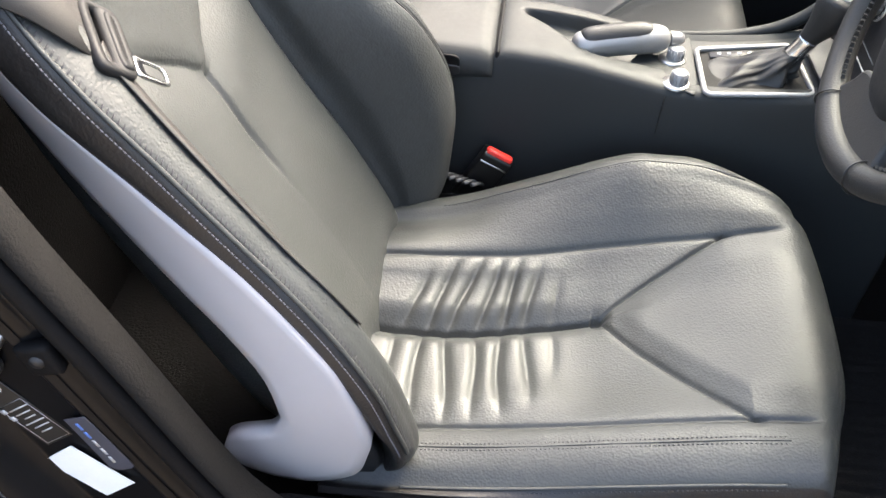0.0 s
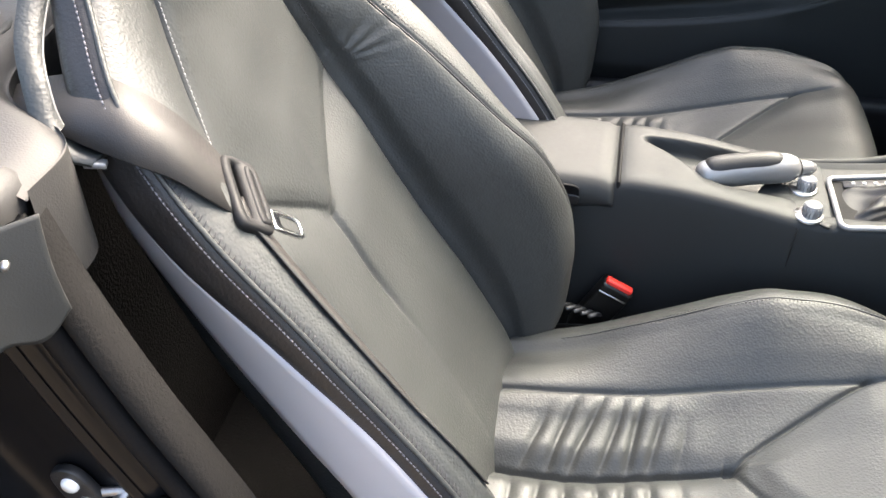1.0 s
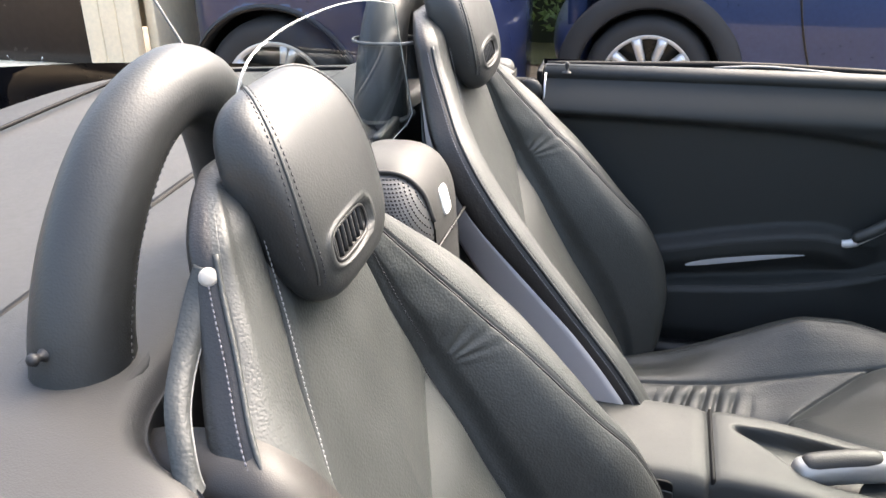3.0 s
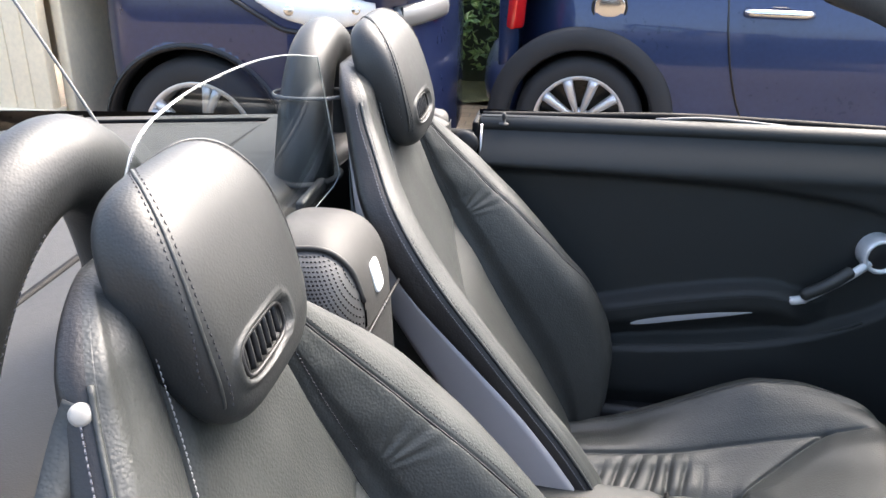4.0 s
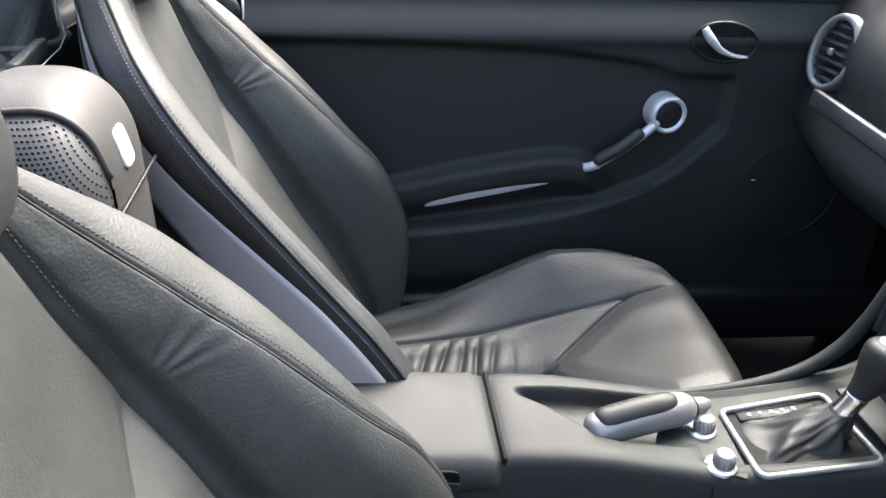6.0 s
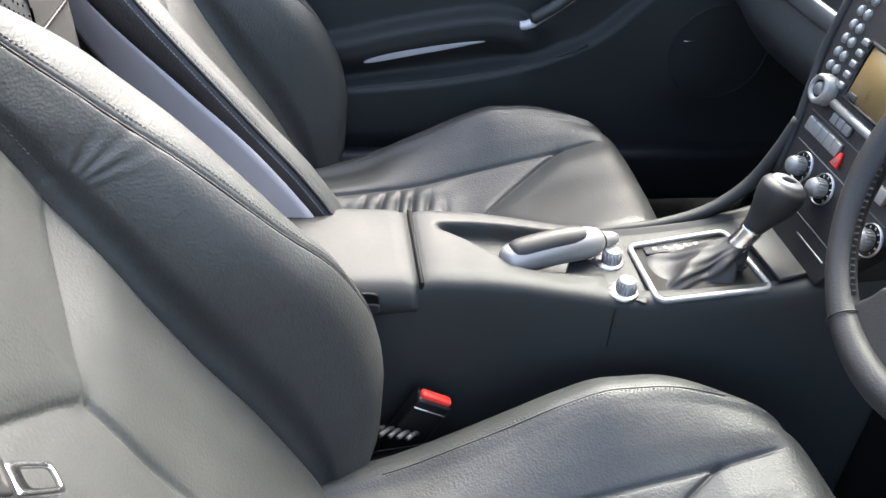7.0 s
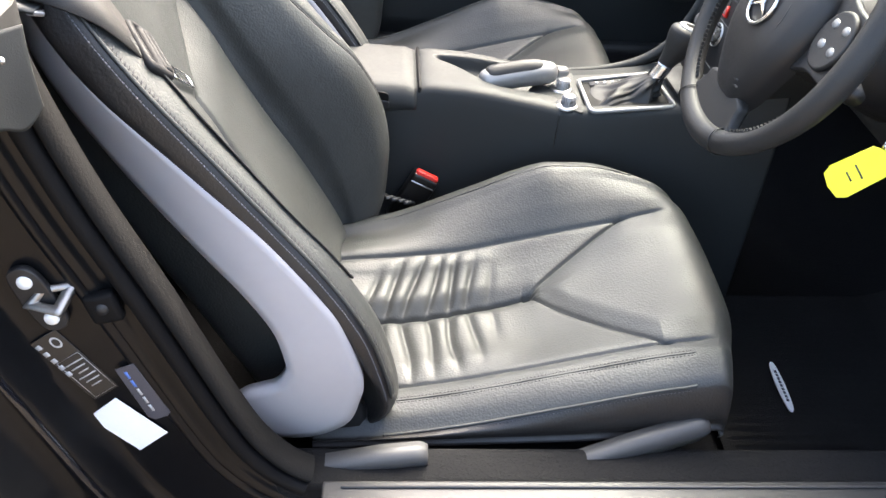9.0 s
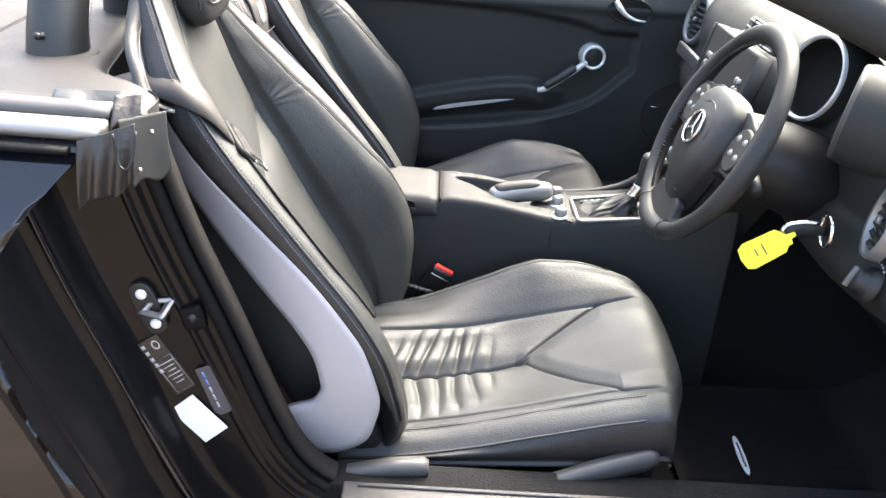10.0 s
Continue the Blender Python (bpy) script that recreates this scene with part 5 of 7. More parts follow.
def frame_plate(name, centre, half, hole, shift, thick, mat, parent, label=""):
    """A flat plate with rounded corners and an oblong hole, lying in the belt's plane."""
    a = np.linspace(0, 2 * math.pi, 64, endpoint=False)
    c, s = np.sign(np.cos(a)) * np.abs(np.cos(a)) ** 0.4, np.sign(np.sin(a)) * np.abs(np.sin(a)) ** 0.4
    rings = []
    for (ha, hb), h, sh in ((half, -0.5, 0), (hole, -0.5, shift), (hole, 0.5, shift), ((half[0] - 0.002, half[1] - 0.002), 0.5, 0), (half, 0.2, 0)):
        rings.append(centre + np.outer(c * ha, TA) + np.outer(s * hb + sh, TB) + TN * h * thick)
    return part(name, grid(name, np.array(rings), wrap_u=True, wrap_v=True), mat, parent, label)


tongue = frame_plate("tongue", TC + TN * 0.004, (0.036, 0.0205), (0.028, 0.0050), -0.0085, 0.0085, TONGUE, belt, "black plastic belt tongue plate")
frame_plate("tongue_bar", TC + TN * 0.008 + TB * 0.009, (0.029, 0.0075), (0.020, 0.0008), 0, 0.004, TONGUE, tongue, "ribbed black grip bar")
frame_plate("blade", TC + TN * 0.004 + TB * 0.040 + TA * 0.016, (0.0115, 0.0190), (0.0072, 0.0120), 0.003, 0.0026, CHROME, tongue, "shiny steel tongue blade")

guide = thing("belt_guide", "grey leather belt guide strap buttoned to the seat shoulder", "belt guide")
gl = spline([(-0.290, -0.476, 1.106), (-0.295, -0.486, 1.088), (-0.297, -0.516, 1.058), (-0.290, -0.548, 1.034), (-0.278, -0.570, 1.012), (-0.266, -0.585, 0.990), (-0.250, -0.590, 0.976), (-0.232, -0.586, 0.969)], 70)
ga = spline([(0.011, 0.004, -0.006), (0.011, 0.004, -0.006), (0.0085, 0.004, -0.003), (0.008, 0.004, -0.002), (0.007, 0.005, 0.001), (0.005, 0.008, 0.002), (0.003, 0.009, 0.0), (0.002, 0.009, 0.0)], 70)
part("loop_strap", ribbon("loop_strap", gl, ga, 0.0028), LEATHER, guide, "grey leather loop")
part("strap_edge", tube("strap_edge", gl + ga, 0.0012, 6), GREY_PLASTIC, guide, "pale cut edge of the strap")
part("button", lathe("button", [(0.0, 0.0035), (0.005, 0.003), (0.0072, 0.0015), (0.0078, -0.003)], 24, pose(-0.290, -0.481, 1.103, 62, 0, 30)), BUTTON, guide, "round cream press button")
part("end_clip", box((0.016, 0.008, 0.005), 0.0015, 2, (-0.234, -0.590, 0.968), (0, 10, 20)), SILVER_PAINT, guide, "small silver clip")

# ---- steering wheel ----
wheel = thing("steering_wheel", "black leather steering wheel with silver buttons on its spokes", "steering wheel")
TILT_W = 23.6
wm = pose(0.572, -0.350, 0.908, 0, 0, 0) @ pose(0, 0, 0, 0, TILT_W - 90, 0)
# local: x up the wheel, y to the car's left, z towards the driver


def w_tube(name, pts, r, mat, label="", closed=False, flat=1.0, seg=16, owner=None):
    return part(name, tube(name, pts, r, seg, closed, flat), mat, owner or wheel, label, wm)


ang = np.linspace(0, 2 * math.pi, 96, endpoint=False)
w_tube("rim", [(0.176 * math.cos(a), 0.176 * math.sin(a), 0) for a in ang], 0.0155 + 0.0015 * np.cos(ang * 4), WHEEL_LEATHER, "black leather rim", True)
for a in (2.76, -2.76):
    w_tube("rim_joint", [(0.176 * math.cos(a) + 0.0172 * math.cos(b) * math.cos(a), 0.176 * math.sin(a) + 0.0172 * math.cos(b) * math.sin(a), 0.0172 * math.sin(b)) for b in np.linspace(0, 2 * math.pi, 20, endpoint=False)], 0.001, DIAL_BLACK, "", True, seg=5)
inner = [(0.1608 * math.cos(a), 0.1608 * math.sin(a), 0.003) for a in np.linspace(-2.7, 2.7, 300)]
tagged(part("rim_stitching", stitches("rim_stitching", [(np.array(inner), -np.array(inner) + (0, 0, 0.1))], 0.0065, 0.85, 0.0042), WHEEL_LEATHER, wheel, "dark leather lacing", wm), kind="stuff")
pad = []
for r, z in ((1.0, -0.012), (1.0, 0.004), (0.965, 0.013), (0.88, 0.020), (0.7, 0.026), (0.4, 0.030), (0.02, 0.032)):
    row = []
    for a in np.linspace(0, 2 * math.pi, 72, endpoint=False):
        c, s = math.cos(a), math.sin(a)
        rx = 0.072 if c > 0 else 0.132
        x = r * rx * np.sign(c) * abs(c) ** 0.62
        row.append((x, r * (0.090 - 0.032 * float(ease(0.0, -0.13, x))) * np.sign(s) * abs(s) ** 0.62, z - 0.012 * float(ease(-0.03, -0.13, x))))
    pad.append(row)
part("airbag_pad", grid("airbag_pad", np.array(pad), wrap_v=True), BLACK_PLASTIC, wheel, "smooth black airbag cover", wm)
for s in (-1, 1):
    side = [(-0.040, 0.060), (-0.030, 0.110), (-0.026, 0.166), (0.016, 0.174), (0.048, 0.170), (0.056, 0.120), (0.060, 0.060)]
    part("side_spoke", slab("side_spoke", [(x, s * y) for x, y in spline(side, 40, closed=True)], -0.012, 0.0, 0.003), BLACK_PLASTIC, wheel, "black side spoke", wm)
    pod = part("button_pod", slab("button_pod", [(0.014 + 0.036 * math.cos(a), s * 0.122 + 0.031 * math.sin(a)) for a in np.linspace(0, 2 * math.pi, 36, endpoint=False)], -0.002, 0.007, 0.003), BLACK_PLASTIC, wheel, "black switch pod", wm)
    for bx, by in ((0.030, 0.110), (0.031, 0.135), (0.005, 0.112), (0.005, 0.136)):
        cap = lathe("button", [(0.0, 0.0100), (0.006, 0.0097), (0.0076, 0.0085), (0.0080, 0.004)], 18, pose(bx, s * by, 0) @ Matrix.Diagonal((0.72, 0.92, 0.85, 1)))
        part("button", cap, SILVER_PAINT, pod, "silver push button")
foot = spline([(-0.112, 0.052), (-0.130, 0.062), (-0.160, 0.072), (-0.171, 0.036), (-0.174, 0.0), (-0.171, -0.036), (-0.160, -0.072), (-0.130, -0.062), (-0.112, -0.052), (-0.108, 0.0)], 60, closed=True)
part("lower_spoke", slab("lower_spoke", foot.tolist(), -0.013, 0.004, 0.005, 3), WHEEL_LEATHER, wheel, "leather-covered lower spoke", wm)
for k, (x, ln) in enumerate(((-0.094, 0.016), (-0.101, 0.026))):
    part("embossed_bar", box((0.0035, ln, 0.001), 0.0003, 1, (x, -0.026, 0.0155 - 0.003 * k)), DIAL_BLACK, wheel, "", wm)
part("emblem_ring", tube("emblem_ring", [(0.0275 * math.cos(a) - 0.004, 0.0275 * math.sin(a), 0.0335) for a in np.linspace(0, 2 * math.pi, 40, endpoint=False)], 0.0026, 8, closed=True), CHROME, wheel, "chrome emblem ring", wm)
part("emblem_plate", slab("emblem_plate", [(0.022, 0.0), (-0.004, 0.0045), (-0.017, 0.0210), (-0.008, 0.0), (-0.017, -0.0210), (-0.004, -0.0045)], 0.031, 0.036, 0.0008, 1), CHROME, wheel, "plain chrome emblem plate", wm)
part("emblem_groove", tube("emblem_groove", [(0.050 * math.cos(a) - 0.006, 0.050 * math.sin(a), 0.0275 - 0.003 * max(0.0, -math.cos(a))) for a in np.linspace(0, 2 * math.pi, 40, endpoint=False)], 0.0012, 6, closed=True), DIAL_BLACK, wheel, "", wm)
w_tube("column_shroud", [(0.0, 0, -0.02), (0.0, 0, -0.06), (0.005, 0, -0.12), (0.01, 0, -0.24)], [0.052, 0.062, 0.070, 0.075], BLACK_PLASTIC, "black steering column shroud", seg=24)
w_tube("stalk", [(0.0, 0.05, -0.05), (-0.015, 0.12, -0.045), (-0.03, 0.165, -0.04)], [0.008, 0.009, 0.011], BLACK_PLASTIC, "black control stalk")
w_tube("stalk", [(0.0, -0.05, -0.05), (-0.01, -0.12, -0.045), (-0.02, -0.160, -0.04)], [0.008, 0.009, 0.011], BLACK_PLASTIC, "black control stalk")

# ---- dashboard ----
dash = thing("dashboard", "dark grey dashboard with round vents and chrome-ringed dials", "dashboard", kind="structure")
DASH = [(1.30, 0.60), (1.05, 0.63), (0.88, 0.66), (0.785, 0.70), (0.735, 0.76), (0.750, 0.815), (0.768, 0.84), (0.765, 0.90), (0.785, 0.955), (0.84, 0.995), (0.95, 1.012), (1.22, 0.985)]
rows = []
for y in np.linspace(-0.70, 0.70, 70):
    sec = spline(DASH, 60)
    back = 0.05 * float(ease(0.42, 0.70, abs(y)))
    rows.append([(x + back * (x < 1.1), y, z + 0.01 * math.cos(y * 2.2)) for x, z in sec])
part("dash_body", grid("dash_body", np.array(rows)), SOFT_PLASTIC, dash, "grained dark grey dash moulding")
part("knee_panel", box((0.05, 0.60, 0.20), 0.02, 3, (0.98, -0.36, 0.60), (0, -30, 0)), BLACK_PLASTIC, dash, "black knee panel")
part("trim_strip", box((0.012, 0.34, 0.030), 0.004, 2, (0.742, 0.38, 0.842), (0, 8, 0)), ALU, dash, "silver trim strip")


def round_vent(at, turn, r):
    v = part("air_vent", lathe("air_vent", [(r * 0.86, -0.012), (r * 0.88, 0.004), (r, 0.006), (r * 1.05, 0.0), (r * 1.06, -0.015)], 36), SILVER_PAINT, dash, "round air vent in a grey ring", pose(*at, *turn) @ Matrix.Diagonal((1.0, 0.78, 1, 1)))
    part("vent_back", lathe("vent_back", [(0.0, -0.010), (r * 0.87, -0.010)], 30), DIAL_BLACK, v)
    for k in range(-3, 4):
        h = r * 0.24 * k
        part("slat", box((0.008, 1.7 * math.sqrt(max(r * r * 0.74 - h * h, 1e-4)), 0.003), 0.001, 1, (h, 0, -0.002), (0, 30, 0)), BLACK_PLASTIC, v)
    part("vent_tab", box((0.012, 0.014, 0.008), 0.003, 2, (0, 0, 0.005)), SILVER_PAINT, v)
    return v


round_vent((0.788, 0.605, 0.902), (0, -78, 12), 0.062)
round_vent((0.766, -0.572, 0.868), (0, -80, -14), 0.058)
switch = part("light_switch", lathe("light_switch", [(0.0, 0.020), (0.014, 0.019), (0.017, 0.015), (0.018, 0.002), (0.026, 0.0), (0.027, -0.012)], 28), BLACK_PLASTIC, dash, "round black light switch", pose(0.757, -0.594, 0.778, 0, -72, -12))
part("switch_grip", box((0.034, 0.007, 0.008), 0.002, 2, (0.0, 0.0, 0.022)), GREY_PLASTIC, switch)
for k in range(4):
    part("switch_mark", box((0.003, 0.005, 0.0008), 0, 1, (0.034 - 0.002 * abs(k - 1.5), -0.015 + 0.010 * k, -0.006)), INK, switch)
for y in (-0.046, 0.050):
    vm = pose(0.742, y, 0.990, 0, -66, 0)
    v = part("centre_vent", box((0.060, 0.090, 0.016), 0.007, 3, (0, 0, -0.006)), BLACK_PLASTIC, dash, "square centre air vent with pale slats", vm)
    for k in range(4):
        part("slat", box((0.005, 0.076, 0.004), 0.0012, 1, (-0.021 + 0.014 * k, 0, 0.003), (0, 24, 0)), SILVER_PAINT, v)
    part("vent_bar", box((0.054, 0.004, 0.005), 0.001, 1, (0, 0.006, 0.004)), BLACK_PLASTIC, v)

# dials behind the wheel, each in a chrome-rimmed tube under one hood
for (x, y, z), yaw, r in (((0.748, -0.275, 0.990), 14, 0.070), ((0.742, -0.450, 0.985), -30, 0.070)):
    m = pose(x, y, z, 0, 0, yaw) @ pose(0, 0, 0, 0, -76 if yaw > 0 else -83, 0)
    ring = part("dial", lathe("dial", [(r * 0.945, 0.002), (r * 0.95, 0.006), (r, 0.011), (r * 1.04, 0.008), (r * 1.05, 0.0)], 48), BRIGHT_SILVER if yaw > 0 else LEVER_GREY, dash, "deep round dial with a silver rim", m)
    part("dial_face", lathe("dial_face", [(0.0, -0.03), (r * 0.94, -0.03), (r * 0.945, 0.002)], 36), DIAL_FACE, ring)
    part("dial_barrel", lathe("dial_barrel", [(r * 1.06, 0.003), (r * 1.09, -0.004), (r * 1.12, -0.17)], 40), SOFT_PLASTIC, ring)
hood = []
for a in np.linspace(0, math.pi, 36):
    c, t = math.cos(a), math.sin(a)
    yy, zz = 0.185 * np.sign(c) * abs(c) ** 0.8, 0.930 + 0.140 * t ** 0.8
    hood.append([(0.765 + 0.02 * (1 - t), -0.36 + yy * 0.98, zz), (0.78, -0.36 + yy * 1.02, zz + 0.003), (0.86, -0.36 + yy * 1.04, zz - 0.01 * t), (1.02, -0.36 + yy * 1.05, 0.93 + (zz - 0.93) * 0.55)])
part("hood", grid("hood", np.array(hood)), SOFT_PLASTIC, dash, "dark grey dial hood")

# centre stack
stack = thing("centre_stack", "sloping black centre stack with silver keys and a brown screen", "control panel")
sm = pose(0.612, 0.0, 0.640, 0, -77, 0)  # local x runs up the face, y across, z out to the cabin
fascia = [(0.0, -0.090), (0.0, 0.072), (0.05, 0.076), (0.13, 0.090), (0.18, 0.105), (0.24, 0.120), (0.36, 0.126), (0.36, -0.150), (0.24, -0.150), (0.10, -0.142), (0.04, -0.110)]
part("face", slab("face", fascia, -0.03, 0.0, 0.004), BLACK_PLASTIC, stack, "satin black fascia", sm)
part("stack_flank", slab("stack_flank", [(x, 0.97 * y) for x, y in fascia], -0.16, -0.029, 0.002), SOFT_PLASTIC, stack, "dark grey sides of the stack", sm)
part("stack_frame", tube("stack_frame", [sm @ Vector(v) for v in spline([(0.06, 0.081, -0.002), (0.13, 0.093, 0.0), (0.18, 0.108, 0.0), (0.24, 0.122, 0.0), (0.36, 0.129, -0.004)], 30)], 0.0065, 10), SOFT_PLASTIC, stack, "raised edge of the stack")
screen = part("screen", box((0.066, 0.100, 0.004), 0.002, 1, (0.2275, -0.013, 0.001)), SCREEN, stack, "small brown display", sm)
part("screen_frame", tube("screen_frame", [(0.193, 0.039, 0.002), (0.262, 0.039, 0.002), (0.262, -0.065, 0.002), (0.193, -0.065, 0.002)], 0.003, 6, closed=True), BLACK_PLASTIC, screen)
part("screen_tab", box((0.010, 0.018, 0.003), 0.001, 1, (0.199, 0.024, 0.003)), BLACK_PLASTIC, screen)


def turn_knob(x, y, r):
    """A knurled knob in a dark well with a thin bright rim and a ring of pale marks."""
    k = part("climate_knob", lathe("climate_knob", [(0.0, 0.020), (r * 0.78, 0.020), (r * 0.94, 0.017), (r, 0.002)], 28), SILVER_PAINT, stack, "silver knurled knob", sm @ pose(x, y, 0))
    part("knob_well", lathe("knob_well", [(r, 0.0008), (r * 1.62, 0.0015)], 32), DIAL_BLACK, k, "black scale ring")
    part("knob_ring", lathe("knob_ring", [(r * 1.56, 0.0), (r * 1.57, 0.0030), (r * 1.66, 0.0034), (r * 1.70, 0.0)], 32), ALU, k, "thin bright rim")
    for j in range(20):
        a = j * math.pi / 10
        part("ridge", box((0.0014, 0.0014, 0.012), 0, 1, (r * 0.98 * math.cos(a), r * 0.98 * math.sin(a), 0.009)), SILVER_PAINT, k)
    for j in range(9):
        a = -2.2 + 0.55 * j
        part("scale_dot", box((0.0030, 0.0018, 0.0006), 0, 1, (r * 1.32 * math.cos(a), r * 1.32 * math.sin(a), 0.0020), (0, 0, math.degrees(a))), INK, k)


def volume_knob(x, y):
    k = part("volume_knob", lathe("volume_knob", [(0.0110, 0.013), (0.0125, 0.0165), (0.0165, 0.0165), (0.0190, 0.013), (0.0200, 0.0)], 36), SILVER_PAINT, stack, "silver rotary dial with a push button in it", sm @ pose(x, y, 0))
    part("knob_groove", lathe("knob_groove", [(0.0085, 0.0125), (0.0112, 0.0125)], 28), DIAL_BLACK, k)
    part("push_button", lathe("push_button", [(0.0, 0.0155), (0.0075, 0.0150), (0.0088, 0.0120)], 28), GREY_PLASTIC, k)


for y in (0.040, -0.014, -0.1225):
    turn_knob(0.093, y, 0.0118)
volume_knob(0.185, 0.073)
volume_knob(0.185, -0.103)


def round_key(x, y):
    part("round_key", lathe("round_key", [(0.0, 0.0055), (0.0048, 0.0050), (0.0064, 0.0030), (0.0068, 0.0)], 18, sm @ pose(x, y, 0) @ Matrix.Diagonal((1.0, 0.82, 1, 1))), SILVER_PAINT, stack, "round silver key")


for row in range(6):
    for y in (0.0915, 0.0770, -0.1060, -0.1205):
        round_key(0.2115 + 0.0178 * row, y)
for row in range(5):
    for y in (0.0530, -0.0790):
        part("side_key", box((0.0085, 0.0125, 0.006), 0.0028, 3, (0.2014 + 0.0140 * row, y, 0.002)), SILVER_PAINT, stack, "silver key", sm)
part("bar_key", tube("bar_key", [(0.179, 0.050, 0.001), (0.179, -0.080, 0.001)], 0.0055, 12), SILVER_PAINT, stack, "long silver bar under the display", sm)
for col in range(3):
    part("upper_key", box((0.0125, 0.0135, 0.005), 0.0015, 2, (0.1665, 0.030 - 0.0143 * col, 0.002)), GREY_PLASTIC, stack, "flat grey key", sm)
for col in range(5):
    part("wide_key", box((0.0175, 0.0150, 0.006), 0.0015, 2, (0.1415, 0.0645 - 0.0158 * col, 0.002)), SILVER_PAINT, stack, "flat silver key", sm)
for col in range(2):
    part("wide_key", box((0.0175, 0.0150, 0.006), 0.0015, 2, (0.1395, -0.0880 - 0.0158 * col, 0.002)), SILVER_PAINT, stack, "flat silver key", sm)
part("hazard_key", slab("hazard_key", [(0.1250, -0.0040), (0.1430, -0.0120), (0.1250, -0.0200)], 0, 0.0055, 0.001), RED, stack, "red hazard triangle key", sm)
part("hazard_inlay", slab("hazard_inlay", [(0.1280, -0.0080), (0.1370, -0.0120), (0.1280, -0.0160)], 0.0050, 0.0062, 0), GREY_PLASTIC, stack, "", sm)
part("panel_line", box((0.0012, 0.206, 0.0010), 0, 1, (0.1160, -0.027, 0.0)), GREY_PLASTIC, stack, "thin pale joint line", sm)
part("panel_line", box((0.0012, 0.200, 0.0010), 0, 1, (0.1555, -0.020, 0.0)), LEVER_GREY, stack, "thin joint line", sm)
part("upper_slot", box((0.0016, 0.110, 0.0012), 0, 1, (0.0470, -0.030, 0.0)), GREY_PLASTIC, stack, "thin grey slot edge", sm)
part("lower_slot", box((0.0024, 0.066, 0.0024), 0.0006, 1, (0.0290, -0.048, 0.0)), ALU, stack, "bright slot edge", sm)

# ---- ignition lock, key and yellow tag ----
key = thing("car_key", "black and chrome key in the ignition lock", "key")
lm = pose(0.716, -0.520, 0.822, 0, -90, -6)
part("lock_ring", lathe("lock_ring", [(0.0228, -0.003), (0.0230, 0.000), (0.0240, 0.0015), (0.0250, 0.000), (0.0254, -0.003)], 32), CHROME, key, "chrome lock ring", lm)
part("lock_barrel", lathe("lock_barrel", [(0.0, -0.002), (0.0228, -0.002)], 24), DIAL_BLACK, key, "", lm)
part("key_head", tube("key_head", spline([(0.716, -0.520, 0.822), (0.689, -0.520, 0.822), (0.669, -0.522, 0.821), (0.654, -0.523, 0.819)], 16), [0.008] * 3 + [0.0115] * 10 + [0.010, 0.008, 0.004], 14, flat=0.55), BLACK_PLASTIC, key)
part("key_trim", tube("key_trim", spline([(0.702, -0.521, 0.8345), (0.679, -0.521, 0.834), (0.656, -0.523, 0.829), (0.650, -0.524, 0.819)], 14), 0.004, 8), CHROME, key, "bright chrome key trim")
tag_out = [(0.0, -0.019), (0.050, -0.021), (0.060, -0.016), (0.063, 0.0), (0.060, 0.016), (0.050, 0.021), (0.0, 0.019), (-0.008, 0.012), (-0.014, 0.012), (-0.016, 0.004), (-0.024, 0.004), (-0.024, -0.003), (-0.012, -0.005), (-0.006, -0.013)]
tx, tz = Vector((-0.82, -0.02, -0.57)).normalized(), Vector((-0.20, -0.85, 0.50))
tz = (tz - tx * tz.dot(tx)).normalized()
tagm = Matrix((tx, tz.cross(tx), tz)).transposed().to_4x4()
tagm.translation = (0.648, -0.530, 0.806)
tag = single("key_tag", slab("key_tag", tag_out[::-1], -0.001, 0.001, 0.0004, 1), YELLOW, "bright yellow plastic key tag with dark writing", "key tag", m=tagm)
for k, (x0, ln) in enumerate(((0.026, 0.018), (0.038, 0.012))):
    for z in (-0.0014, 0.0014):
        part("writing_bar", box((0.0018, ln, 0.0003), 0, 1, (x0, 0.0, z)), INK_DARK, tag)
part("tag_link", tube("tag_link", [(0.652, -0.525, 0.812), (0.660, -0.522, 0.816), (0.668, -0.526, 0.812), (0.660, -0.530, 0.807)], 0.0018, 6, closed=True), YELLOW, key, "yellow tag loop")

# ---- pedals, mat and its badge ----
mat_pts = np.array([[(x, y, 0.262 + 0.18 * float(ease(0.98, 1.30, x)) + 0.003 * math.sin(9 * x + 5 * y)) for y in np.linspace(-0.62, -0.13, 30)] for x in np.linspace(0.62, 1.24, 36)])
fm = single("floor_mat", grid("floor_mat", mat_pts), MAT_CLOTH, "black ribbed floor mat in the driver's footwell", "floor mat")
part("ribs", mesh("ribs", [v for k in range(26) for v in ((0.64, -0.60 + 0.018 * k, 0.268), (0.98, -0.60 + 0.018 * k, 0.268), (0.98, -0.594 + 0.018 * k, 0.268), (0.64, -0.594 + 0.018 * k, 0.268))], [tuple(range(4 * k, 4 * k + 4)) for k in range(26)], False), MAT_CLOTH, fm)
bm_out = spline([(-0.050, -0.006), (-0.05, 0.006), (0.0, 0.0105), (0.05, 0.006), (0.05, -0.006), (0.0, -0.0105)], 40, closed=True).tolist()
badge = single("mat_badge", slab("mat_badge", bm_out, 0, 0.004, 0.001), WHITE_LABEL, "long pale badge with grey writing on the floor mat", "badge", m=pose(0.753, -0.374, 0.271, 0, 0, 88) @ Matrix.Diagonal((1, 0.72, 1, 1)))
for k in range(9):
    part("writing_bar", box((0.006, 0.006, 0.0005), 0, 1, (-0.032 + 0.008 * k, 0, 0.0043)), GREY_LABEL, badge)
